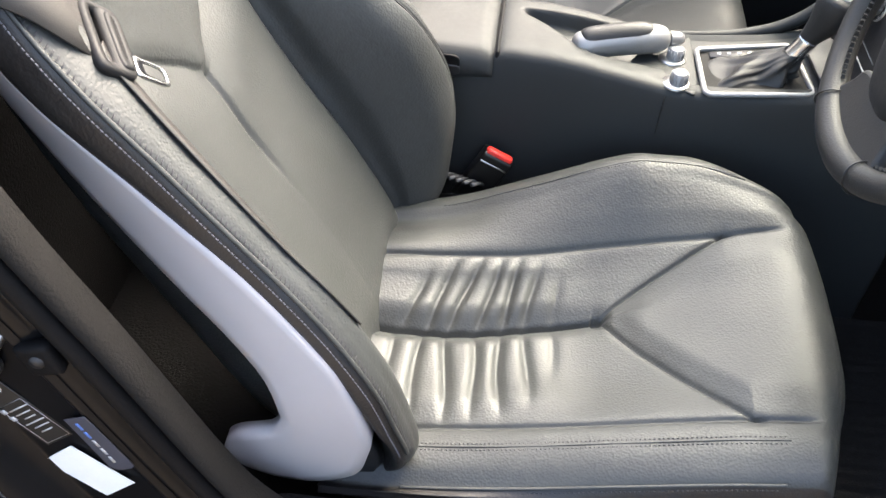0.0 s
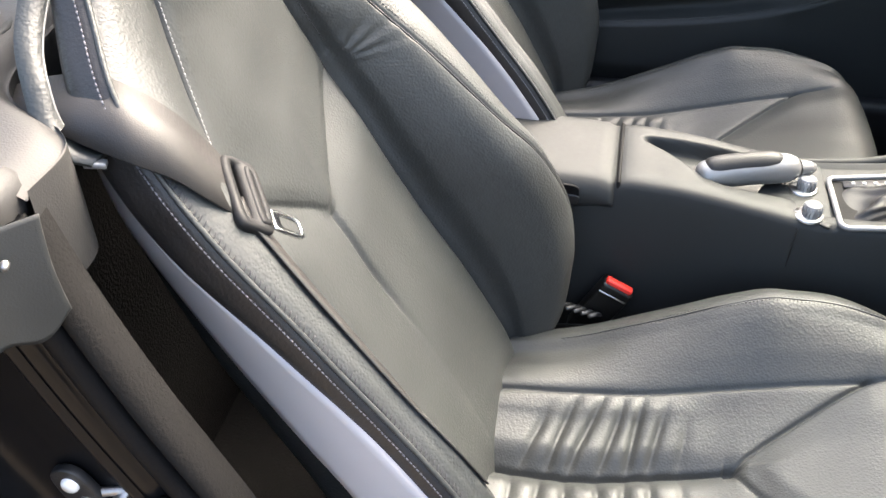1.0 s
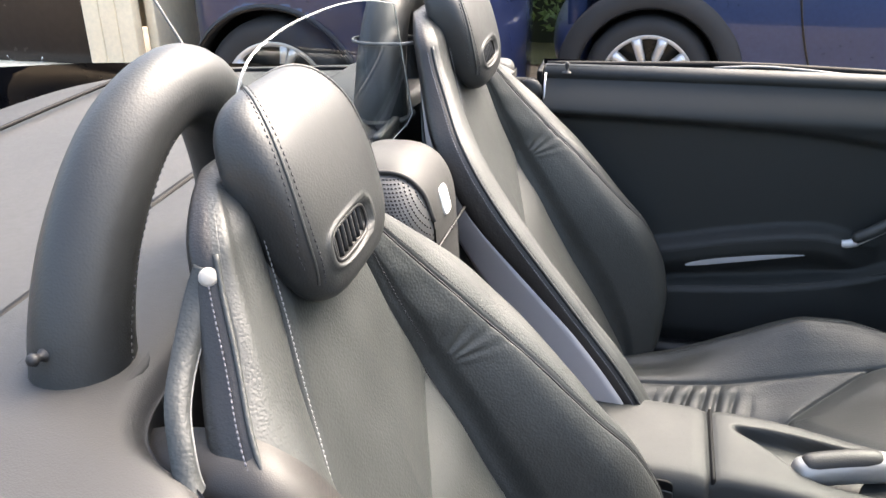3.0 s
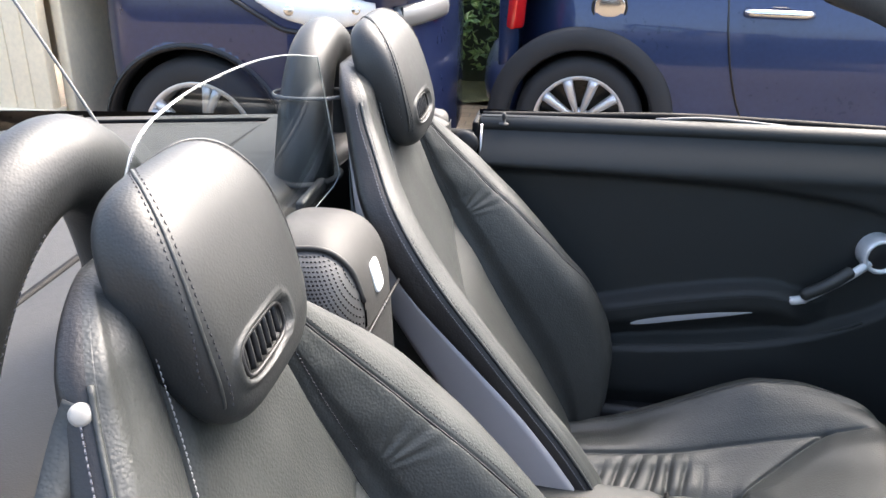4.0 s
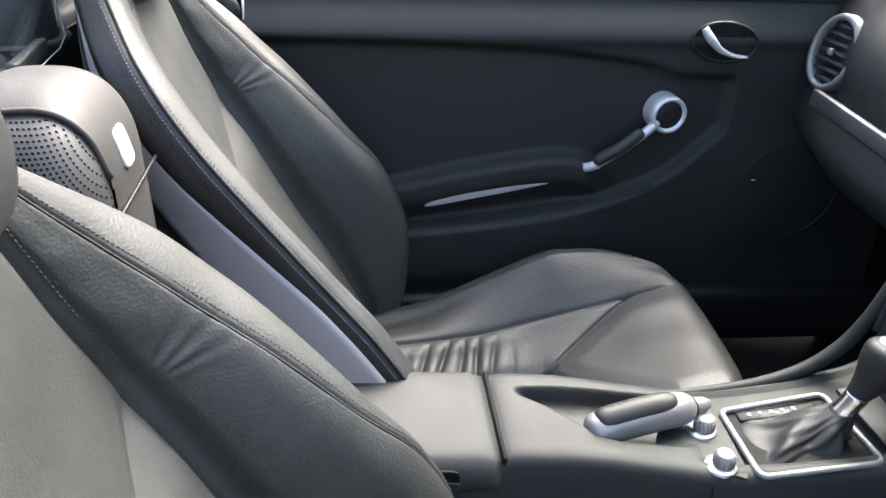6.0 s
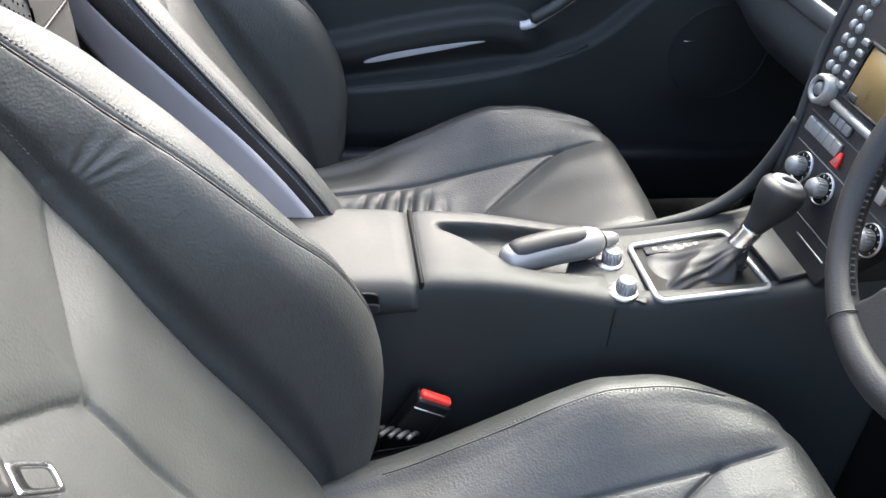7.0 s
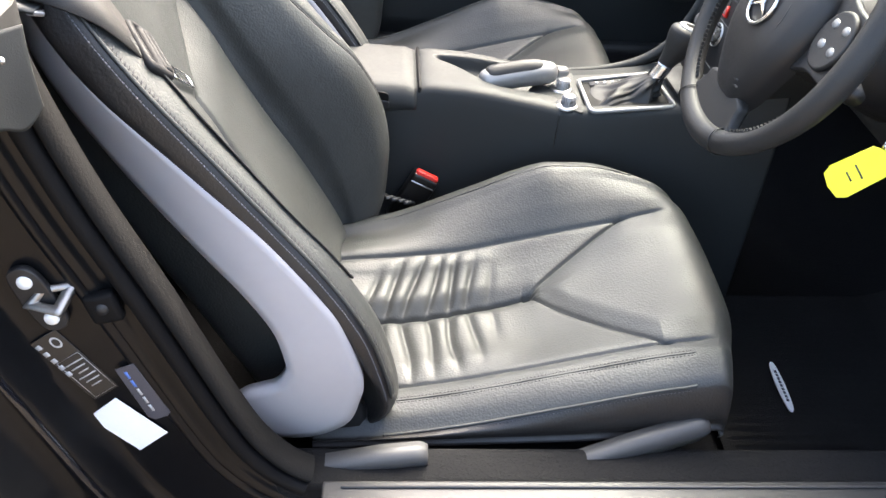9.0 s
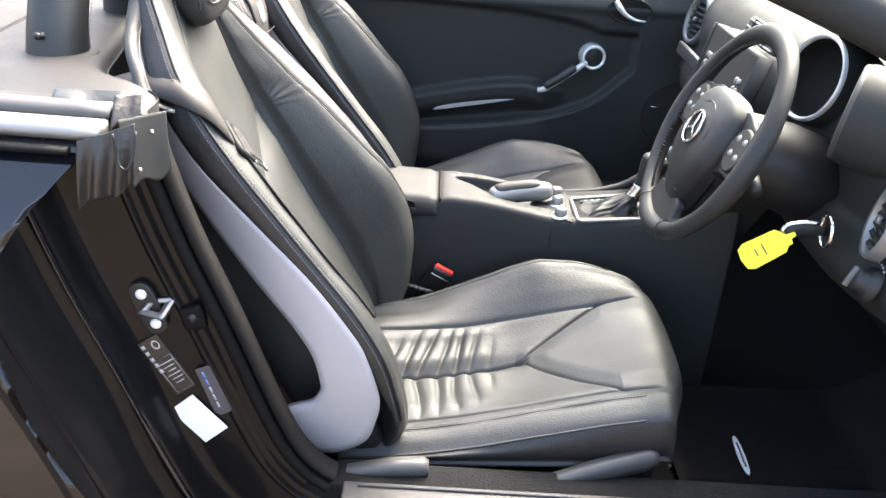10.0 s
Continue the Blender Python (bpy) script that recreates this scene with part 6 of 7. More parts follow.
for y, z in ((-0.30, 0.40), (-0.42, 0.42)):
    pd = single("pedal", box((0.016, 0.055, 0.085), 0.006, 2), RUBBER, "black rubber foot pedal", "pedal", "pedals", m=pose(1.16, y, z, 0, -30, 0))
    part("pedal_arm", box((0.012, 0.016, 0.18), 0.003, 1, (0.02, 0, 0.11), (0, 12, 0)), BLACK_PLASTIC, pd)

# ---- far door ----
door = thing("door_1", "black trimmed passenger door with a silver pull handle, shut", "car door", kind="structure")
xs, zs = np.linspace(-0.190, 1.02, 150), np.linspace(0.30, 0.982, 120)
rows = []
for x in xs:
    row = []
    for z in zs:
        belt = curve([(-0.2, 0.897), (0.17, 0.889), (0.40, 0.873), (0.55, 0.842), (0.63, 0.790), (0.66, 0.735), (0.62, 0.675), (0.56, 0.640)], x) if x < 0.66 else 0.70
        low = curve([(-0.2, 0.535), (0.06, 0.540), (0.40, 0.585), (0.56, 0.640), (0.66, 0.735)], x) if x < 0.66 else 0.735
        y = 0.686
        y -= 0.012 * float(ease(0.30, 0.42, z))
        y += 0.050 * float(ease(0.890, 0.990, z)) - 0.008 * float(ease(0.88, 0.905, z))
        if x < 0.66:
            y += 0.022 * float(ease(belt + 0.006, belt - 0.016, z) * ease(low - 0.006, low + 0.014, z))
        arm_z = float(curve([(-0.2, 0.628), (0.03, 0.632), (0.20, 0.668), (0.36, 0.690), (0.44, 0.672), (0.50, 0.66)], x))
        arm = float(ease(-0.16, -0.05, x) * ease(0.49, 0.40, x))
        y -= 0.036 * arm * float(ease(arm_z + 0.004, arm_z - 0.012, z) * ease(arm_z - 0.10, arm_z - 0.035, z))
        pk = float(ease(-0.10, 0.0, x) * ease(0.56, 0.40, x))
        y -= 0.020 * pk * float(ease(low + 0.012, low - 0.004, z) * ease(0.40, 0.46, z))
        y -= 0.012 * math.exp(-(((x - 0.80) / 0.115) ** 4 + ((z - 0.62) / 0.115) ** 4))
        row.append((x, y, z))
    rows.append(row)
part("inner_panel", grid("inner_panel", np.array(rows)), SOFT_PLASTIC, door, "dark grey door trim with a recessed leather panel")
part("door_top", tube("door_top", [(-0.192, 0.724, 0.966), (0.2, 0.724, 0.970), (0.7, 0.724, 0.968), (1.02, 0.728, 0.960)], 0.016, 16, flat=1.4), SOFT_PLASTIC, door, "rounded grey door top")
part("window_seal", tube("window_seal", spline([(-0.192, 0.750, 0.974), (0.0, 0.750, 0.980), (0.18, 0.750, 0.986), (0.40, 0.750, 0.982), (0.75, 0.750, 0.972)], 30), 0.008, 8), RUBBER, door, "black window seal")
part("wiper_strip", tube("wiper_strip", spline([(0.13, 0.732, 0.984), (0.22, 0.732, 0.990), (0.33, 0.732, 0.984), (0.42, 0.734, 0.976)], 16), 0.003, 6), GREY_PLASTIC, door)
part("rear_edge", box((0.012, 0.10, 0.62), 0.004, 2, (-0.200, 0.742, 0.665)), RUBBER, door, "black rear door edge")
part("edge_strip", tube("edge_strip", [(-0.189, 0.700, 0.970), (-0.189, 0.684, 0.93), (-0.188, 0.672, 0.895)], 0.003, 6), ALU, door)
skin = np.array([[(x, 0.755 + 0.10 * math.sin(math.pi * min(1, (0.985 - z) / 0.6) * 0.5), z) for z in np.linspace(0.30, 0.985, 24)] for x in np.linspace(-0.20, 1.1, 10)])
part("outer_skin", grid("outer_skin", skin), PAINT_BLACK, door, "glossy black outer skin")
pin = part("lock_pin", lathe("lock_pin", [(0.0, 0.018), (0.0035, 0.017), (0.0042, 0.012), (0.0035, 0.006), (0.0035, 0.0), (0.009, -0.001), (0.010, -0.004)], 16, pose(-0.148, 0.706, 0.974)), BLACK_PLASTIC, door, "black lock pin in a small rosette")
part("latch_cover", lathe("latch_cover", [(0.0, 0.008), (0.018, 0.007), (0.024, 0.002), (0.025, 0.0)], 24, pose(-0.215, 0.668, 0.940, 90, 0, 0)), BLACK_PLASTIC, door)

el = [(0.058 * math.cos(a), 0.033 * math.sin(a)) for a in np.linspace(0, 2 * math.pi, 40, endpoint=False)]
opener = part("door_opener", slab("door_opener", el, -0.004, 0.002, 0.001), DIAL_BLACK, door, "oval recess with a curved silver lever", pose(0.626, 0.672, 0.899, 90, 0, 0) @ pose(0, 0, 0, 0, 0, -6))
part("opener_rim", tube("opener_rim", [(1.02 * x, 1.02 * y, 0.003) for x, y in el], 0.003, 6, closed=True), BLACK_PLASTIC, opener)
lv = spline([(-0.045, 0.020, 0.006), (-0.030, 0.004, 0.010), (-0.008, -0.012, 0.011), (0.020, -0.020, 0.009), (0.046, -0.020, 0.006)], 24)
part("opener_lever", tube("opener_lever", lv, curve([(0, 0.012), (0.2, 0.016), (0.5, 0.011), (1, 0.005)], np.linspace(0, 1, 24)), 10, flat=0.5), BRIGHT_SILVER, opener, "curved silver lever")

pull = part("pull_handle", tube("pull_handle", spline([(0.402, 0.668, 0.666), (0.420, 0.660, 0.674), (0.46, 0.654, 0.704), (0.506, 0.656, 0.740), (0.526, 0.664, 0.756)], 30), 0.0085, 14, flat=0.9), BRIGHT_SILVER, door, "silver pull handle with a leather grip")
part("pull_grip", tube("pull_grip", spline([(0.418, 0.657, 0.682), (0.46, 0.650, 0.712), (0.498, 0.652, 0.743)], 20), [0.006] + [0.0115] * 18 + [0.006], 12), LEATHER, pull, "black leather grip")
part("pull_foot", tube("pull_foot", spline([(0.392, 0.676, 0.664), (0.404, 0.668, 0.666), (0.428, 0.659, 0.676)], 12), [0.005, 0.007] + [0.0085] * 10, 12), BRIGHT_SILVER, pull)
pm = pose(0.544, 0.672, 0.769, 90, 0, 8) @ Matrix.Diagonal((0.86, 0.86, 0.8, 1))
part("pull_ring", lathe("pull_ring", [(0.0, 0.012), (0.029, 0.012), (0.031, 0.017), (0.035, 0.020), (0.039, 0.016), (0.040, 0.0), (0.040, -0.03)], 36), BRIGHT_SILVER, pull, "round silver boss", pm)
part("boss_inlay", lathe("boss_inlay", [(0.0, 0.014), (0.027, 0.014), (0.030, 0.0125)], 30), BLACK_PLASTIC, pull, "", pm)
leaf = spline([(0.115, 0.592), (0.135, 0.604), (0.20, 0.620), (0.28, 0.632), (0.34, 0.636), (0.28, 0.622), (0.20, 0.606), (0.14, 0.594)], 40, closed=True)
part("pocket_trim", slab("pocket_trim", leaf.tolist(), -0.003, 0.004, 0.0015), SILVER_PANEL, door, "slim silver-grey pocket trim", Matrix(((1, 0, 0, 0), (0, 0, -1, 0.668), (0, 1, 0, 0), (0, 0, 0, 1))))
arm_x = np.linspace(-0.05, 0.40, 60)
az = curve([(-0.2, 0.628), (0.03, 0.632), (0.20, 0.668), (0.36, 0.690), (0.44, 0.672), (0.50, 0.66)], arm_x) - 0.014
tagged(part("armrest_stitching", stitches("armrest_stitching", [(np.stack([arm_x, 0.6505 + 0 * arm_x, az], -1), np.tile((0, -0.7, 0.7), (60, 1)))], 0.005), THREAD_DARK, door), kind="stuff")
pk_x = np.linspace(-0.02, 0.54, 60)
pz = curve([(-0.2, 0.535), (0.06, 0.540), (0.40, 0.585), (0.56, 0.640), (0.66, 0.735)], pk_x)
part("pocket_edge", tube("pocket_edge", np.stack([pk_x, 0.666 + 0.008 * ease(0.40, 0.54, pk_x), pz], -1), 0.003, 6), SOFT_PLASTIC, door, "map pocket edge")
sp = [(0.80 + 0.10 * math.cos(a), 0.6605, 0.62 + 0.095 * math.sin(a)) for a in np.linspace(0, 2 * math.pi, 48, endpoint=False)]
part("speaker_rim", tube("speaker_rim", sp, 0.0016, 6, closed=True), SOFT_PLASTIC, door, "round door speaker rim")
part("speaker_badge", box((0.022, 0.002, 0.003), 0.0008, 1, (0.735, 0.659, 0.643)), CHROME, door, "tiny bright badge")
part("door_sill", box((1.25, 0.10, 0.12), 0.02, 3, (0.42, 0.69, 0.352)), BLACK_PLASTIC, door, "black far sill trim")

# ---- far door mirror ----
mirror = thing("door_mirror", "black door mirror outside the far door", "door mirror")
mout = spline([(-0.085, -0.05), (-0.095, 0.0), (-0.08, 0.046), (0.0, 0.058), (0.085, 0.052), (0.10, 0.0), (0.085, -0.052), (0.0, -0.062)], 48, closed=True)
mn = Vector((-0.88, -0.44, -0.14)).normalized()
mx = Vector((0, 0, 1)).cross(mn).normalized()
mm = Matrix((mx, mn.cross(mx), mn)).transposed().to_4x4() @ Matrix.Diagonal((1.04, 1.06, 1, 1))
mm.translation = (0.700, 0.945, 1.004)
mrows = [[(x * k, y * k, z) for x, y in mout] for k, z in ((0.78, 0.001), (0.82, 0.008), (1.0, 0.009), (1.05, -0.004), (1.0, -0.04), (0.75, -0.08), (0.3, -0.10), (0.02, -0.102))]
part("housing", grid("housing", np.array(mrows), wrap_v=True), BLACK_PLASTIC, mirror, "black mirror housing", mm)
part("mirror_glass", slab("mirror_glass", [(0.79 * x, 0.79 * y) for x, y in mout], -0.004, 0.001, 0), MIRROR, mirror, "mirror glass", mm)
part("mirror_arm", tube("mirror_arm", [(0.80, 0.72, 0.962), (0.805, 0.79, 0.952), (0.80, 0.87, 0.945)], [0.04, 0.03, 0.03], 12, flat=0.6), BLACK_PLASTIC, mirror)
part("sail_panel", slab("sail_panel", [(0.62, 0.962), (0.86, 0.962), (0.90, 1.045), (0.74, 1.03)], -0.012, 0.012, 0.004), BLACK_PLASTIC, mirror, "black triangular mirror base", Matrix(((1, 0, 0, 0), (0, 0, -1, 0.715), (0, 1, 0, 0), (0, 0, 0, 1))))

# ---- doorway details: striker, labels, tape ----
striker = thing("door_striker", "bent steel door striker bolted to the black jamb", "door striker")
sk = pose(-0.243, -0.706, 0.731, 90, 0, 0) @ pose(0, 0, 0, 0, 0, 20)
base = spline([(-0.016, 0.028), (-0.010, 0.038), (0.004, 0.039), (0.013, 0.028), (0.015, 0.0), (0.013, -0.028), (0.004, -0.039), (-0.010, -0.038), (-0.016, -0.028), (-0.018, 0.0)], 48, closed=True)
part("base_plate", slab("base_plate", base.tolist(), -0.004, 0.004, 0.0015), BLACK_PLASTIC, striker, "dark base plate", sk)
# a flat steel bracket with a square eye, standing forward off the plate
eye = np.array([(-0.259, -0.713, 0.724), (-0.242, -0.703, 0.742), (-0.208, -0.692, 0.742), (-0.220, -0.725, 0.724)])
hole = np.array([eye.mean(0) + (p - eye.mean(0)) * 0.42 for p in eye])
square = lambda c: np.array([c[k] * (1 - t) + c[(k + 1) % 4] * t for k in range(4) for t in (0.04, 0.12, 0.5, 0.88, 0.96)])
outer, inner = square(eye), square(hole)
up = np.array((0.0, -0.0038, 0.0030))
part("bracket", grid("bracket", np.array([outer - up, inner - up, inner + up, outer * 0.9 + inner * 0.1 + up * 1.1, outer + up * 0.5]), wrap_u=True, wrap_v=True), STEEL, striker, "steel striker bracket with a square eye")
for y in (0.0235, -0.0235):
    part("bolt_head", lathe("bolt_head", [(0.0, 0.004), (0.0058, 0.0035), (0.0072, 0.0015), (0.0075, 0.0)], 20, sk @ pose(-0.001, y, 0.004)), LAMP_GLASS, striker, "pale round bolt head")
catch = thing("jamb_bumper", "small black rubber bumper on the door jamb", "bumper")
part("bumper_pad", box((0.032, 0.014, 0.036), 0.006, 3, (-0.188, -0.700, 0.716), (0, -14, 0)), RUBBER, catch)
part("bumper_screw", lathe("bumper_screw", [(0.0, 0.004), (0.006, 0.003), (0.007, 0.0)], 16, pose(-0.188, -0.706, 0.718, 90, 0, 0)), BLACK_PLASTIC, catch)


def jamb_spot(t, d):
    """Place on the jamb's outward face: t along the doorway's edge, d away from it; with axes along, away, out."""
    p = spline(APERTURE, 400)
    i = int(400 * t)
    tan = p[i + 2] - p[i - 2]
    tan /= np.linalg.norm(tan)
    out = np.array((tan[1], -tan[0]))
    fold = [(0.0, -0.696), (0.096, -0.700), (0.132, -0.704), (0.150, -0.732)]
    y0, y1 = float(curve(fold, d)), float(curve(fold, d)) + (float(curve(fold, d + 0.015)) - float(curve(fold, d - 0.015))) * 0.004 / 0.030
    along = Vector((tan[0], 0, tan[1]))
    away = Vector((out[0] * 0.004, y1 - y0, out[1] * 0.004)).normalized()
    face = away.cross(along).normalized()
    if face.y > 0:
        face = -face
    m = Matrix((along, away, face)).transposed().to_4x4()
    m.translation = Vector((p[i, 0] + out[0] * d, y0, p[i, 1] + out[1] * d)) + face * 0.005
    return m


vin = single("data_label", slab("data_label", [(-0.030, -0.014), (0.036, -0.014), (0.036, 0.016), (-0.030, 0.016)], 0, 0.0012, 0.0003, 1), BLACK_LABEL, "black type label with fine white print on the door jamb", "label", m=jamb_spot(0.292, 0.119) @ pose(0, 0, 0, 0, 0, -10) @ Matrix.Diagonal((1.45, 1.0, 1, 1)))
part("print_frame", tube("print_frame", [(-0.006, -0.012, 0.0014), (0.034, -0.012, 0.0014), (0.034, 0.013, 0.0014), (-0.006, 0.013, 0.0014)], 0.0004, 4, closed=True), INK, vin)
for k in range(6):
    part("print_bar", box((0.0011, 0.020 - 0.004 * (k % 3), 0.0003), 0, 1, (0.0 + 0.0048 * k, -0.001 + 0.001 * (k % 2), 0.0014)), INK, vin)
part("print_disc", lathe("print_disc", [(0.0035, 0), (0.0045, 0.0004), (0.0052, 0)], 18, pose(-0.021, -0.004, 0.0012)), INK, vin)
for k in range(5):
    part("print_mark", box((0.004, 0.005, 0.0003), 0, 1, (-0.024 + 0.0075 * k, 0.0125, 0.0014)), INK, vin)
single("white_label", slab("white_label", [(-0.030, -0.024), (0.028, -0.024), (0.028, 0.022), (-0.030, 0.022)], 0, 0.0012, 0.0003, 1), WHITE_LABEL, "plain white paper label on the door jamb", "label", m=jamb_spot(0.343, 0.113) @ pose(0, 0, 0, 0, 0, -20) @ Matrix.Diagonal((1.25, 0.95, 1, 1)))
tyre_label = single("pressure_label", slab("pressure_label", [(-0.038, -0.010), (0.040, -0.012), (0.044, -0.006), (0.044, 0.008), (0.038, 0.013), (-0.038, 0.011)], 0, 0.001, 0.0003, 1), GREY_LABEL, "faded grey and blue label inside the door jamb", "label", m=jamb_spot(0.322, 0.073))
for k in range(5):
    part("print_bar", box((0.010, 0.003, 0.0003), 0, 1, (-0.026 + 0.013 * k, 0.003, 0.0012)), INK_BLUE if k < 2 else INK, tyre_label)

tape = thing("tape_flap", "torn grey tape flap hanging from the belt line corner", "tape")


def flap(name, corners, n, sag, mat, label, fold=0.006, freq=9.0):
    a, b, c, d = (np.array(v, float) for v in corners)
    rows = []
    for u in np.linspace(0, 1, n):
        row = []
        for v in np.linspace(0, 1, n):
            p = (a * (1 - u) + b * u) * (1 - v) + (d * (1 - u) + c * u) * v
            p = p + np.array((0.0, -1.0, 0.0)) * (sag * math.sin(math.pi * v) + fold * math.sin(freq * u + 2.5 * v) * (0.3 + 0.7 * v)) + np.array((0, 0, 0.006 * math.sin(7 * u) * v))
            row.append(p)
        rows.append(row)
    top = np.array(rows)
    return part(name, grid(name, np.concatenate([top, (top + (0, 0.0012, 0))[:, ::-1]], axis=1), wrap_v=True, caps=True), mat, tape, label)


flap("hanging_sheet", [(-0.286, -0.768, 0.984), (-0.224, -0.752, 1.004), (-0.224, -0.766, 0.938), (-0.288, -0.776, 0.903)], 44, 0.004, TAPE, "creased grey tape", 0.0045, 17.0)
flap("corner_wrap", [(-0.246, -0.744, 1.004), (-0.205, -0.692, 1.002), (-0.200, -0.700, 0.930), (-0.232, -0.750, 0.922)], 24, 0.003, SOFT_PLASTIC, "smooth dark grey corner trim", 0.0008, 7)
part("wire_loop", tube("wire_loop", spline([(-0.242, -0.772, 0.998), (-0.240, -0.774, 0.972), (-0.234, -0.776, 0.958), (-0.226, -0.774, 0.960), (-0.222, -0.768, 0.975), (-0.220, -0.760, 0.998)], 24), 0.0016, 6), DIAL_BLACK, tape, "dark bent wire loop")
flap("clear_end", [(-0.345, -0.672, 1.014), (-0.262, -0.668, 1.016), (-0.258, -0.690, 1.004), (-0.342, -0.694, 1.004)], 20, 0.002, TAPE_CLEAR, "glossy greenish tape strip", 0.002)
flap("torn_end", [(-0.262, -0.700, 1.020), (-0.236, -0.680, 1.018), (-0.234, -0.706, 0.985), (-0.260, -0.730, 0.985)], 16, 0.002, TAPE, "torn grey tape end", 0.003)
part("rivet", lathe("rivet", [(0.0, 0.002), (0.0022, 0.0015), (0.0028, -0.004)], 12, pose(-0.214, -0.722, 0.984, 90, 0, 30)), STEEL, tape, "bright rivet")
part("rivet", lathe("rivet", [(0.0, 0.002), (0.0022, 0.0015), (0.0028, -0.004)], 12, pose(-0.224, -0.745, 0.944, 90, 0, 30)), STEEL, tape, "bright rivet")


# ---- parked cars ----
def car_wheel(owner, x, y, r, rim_r, spokes, spoke_w=0.03, mat=RIM_SILVER, twin=False):
    m = pose(x, y, r, 90, 0, 0)
    w = part("wheel", lathe("wheel", [(rim_r * 1.02, 0.005), (rim_r * 1.08, 0.012), (r * 0.9, 0.012), (r * 0.985, -0.005), (r, -0.04), (r, -0.17), (r * 0.9, -0.2)], 64), TYRE, owner, "black tyre on a silver alloy rim", m)
    part("rim", lathe("rim", [(rim_r * 1.02, 0.008), (rim_r * 0.99, 0.010), (rim_r * 0.93, 0.004), (rim_r * 0.92, -0.03), (rim_r * 0.90, -0.16)], 56), mat, w, "silver alloy rim")
    part("drum", lathe("drum", [(0.0, -0.10), (rim_r * 0.9, -0.10)], 30), DIAL_BLACK, w)
    part("hub", lathe("hub", [(0.0, 0.0), (0.028, -0.002), (0.034, -0.010), (0.055, -0.016), (0.06, -0.04)], 28), mat, w)
    for k in range(spokes):
        a = 2 * math.pi * k / spokes
        for off in ((-0.10, 0.10) if twin else (0.0,)):
            b = a + off
            pts = [(0.045 * math.cos(a), 0.045 * math.sin(a), -0.022), (rim_r * 0.5 * math.cos((a + b) / 2), rim_r * 0.5 * math.sin((a + b) / 2), -0.010), (rim_r * 0.96 * math.cos(b), rim_r * 0.96 * math.sin(b), -0.004)]
            part("spoke", tube("spoke", spline(pts, 8), np.linspace(spoke_w * 0.45, spoke_w, 8), 8, flat=0.75), mat, w)
    return w


def car_side(name, x0, x1, y, keys, arches, n=150, nz=60, zmax=0.95, bulge=0.05):
    """A car's flank: a sheet over x and z, bulged, with round wheel openings cut in it."""
    xs, zs = np.linspace(x0, x1, n), np.linspace(0.20, zmax, nz)
    idx, verts, faces = {}, [], []
    for i, x in enumerate(xs):
        nose = 0.5 * float(ease(x0 + 0.45, x0 - 0.02, x)) ** 2 + 0.5 * float(ease(x1 - 0.45, x1 + 0.02, x)) ** 2
        for j, z in enumerate(zs):
            yy = y + bulge * (float(curve(keys, z))) + nose
            px, pz = x, z
            for ax, az, ar in arches:
                d = math.hypot(x - ax, z - az)
                if ar * 0.955 < d < ar * 1.045:
                    px, pz = ax + (x - ax) * ar / d, az + (z - az) * ar / d
            idx[i, j] = len(verts)
            verts.append((px, yy, pz))
    for i in range(n - 1):
        for j in range(nz - 1):
            cx, cz = (xs[i] + xs[i + 1]) / 2, (zs[j] + zs[j + 1]) / 2
            if all(math.hypot(cx - ax, cz - az) > ar for ax, az, ar in arches):
                faces.append((idx[i, j], idx[i + 1, j], idx[i + 1, j + 1], idx[i, j + 1]))
    return mesh(name, verts, faces)


FLANK = [(0.20, 1.2), (0.30, 0.55), (0.45, 0.25), (0.60, 0.0), (0.72, 0.10), (0.80, 0.35), (0.90, 0.9), (0.95, 1.4)]
hatch = thing("blue_hatchback", "small dark blue hatchback with black arch trim, parked alongside", "car", "parked cars")
HX, HY = -0.020, 3.235
part("flank", car_side("flank", HX - 0.372, HX + 3.20, HY, FLANK, [(HX, 0.312, 0.345), (HX + 2.47, 0.312, 0.345)]), PAINT_BLUE, hatch, "glossy dark blue side")
for ax in (HX, HX + 2.47):
    arch = []
    for a in np.linspace(-0.30, math.pi + 0.30, 50):
        c, s = math.cos(a), math.sin(a)
        arch.append([(ax + r * c * 1.0, HY + d, 0.312 + r * s) for r, d in ((0.335, 0.06), (0.335, -0.004), (0.345, -0.014), (0.385, -0.016), (0.430, -0.010), (0.440, 0.004), (0.440, 0.03))])
    part("arch_trim", grid("arch_trim", np.array(arch)), TYRE, hatch, "matt black wheel arch trim")
    part("arch_liner", lathe("arch_liner", [(0.34, 0.02), (0.34, -0.25), (0.0, -0.25)], 40, pose(ax, HY, 0.312, 90, 0, 0)), DIAL_BLACK, hatch)
    car_wheel(hatch, ax, HY + 0.018, 0.305, 0.216, 10, 0.036)
part("sill_trim", box((1.75, 0.05, 0.10), 0.02, 2, (HX + 1.24, HY + 0.045, 0.215)), BLACK_PLASTIC, hatch, "matt black sill trim")
body_rows = []
for x in np.linspace(HX - 0.40, HX + 3.2, 40):
    roof = float(curve([(HX - 0.40, 0.95), (HX - 0.25, 1.36), (HX + 0.1, 1.41), (HX + 1.3, 1.41), (HX + 1.9, 1.0), (HX + 3.2, 0.72)], x))
    body_rows.append([(x, HY + 0.06, 0.93), (x, HY + 0.10, min(0.97, roof)), (x, HY + 0.26, roof - 0.02), (x, HY + 0.5, roof), (x, HY + 1.1, roof), (x, HY + 1.6, 0.95), (x, HY + 1.66, 0.25)])
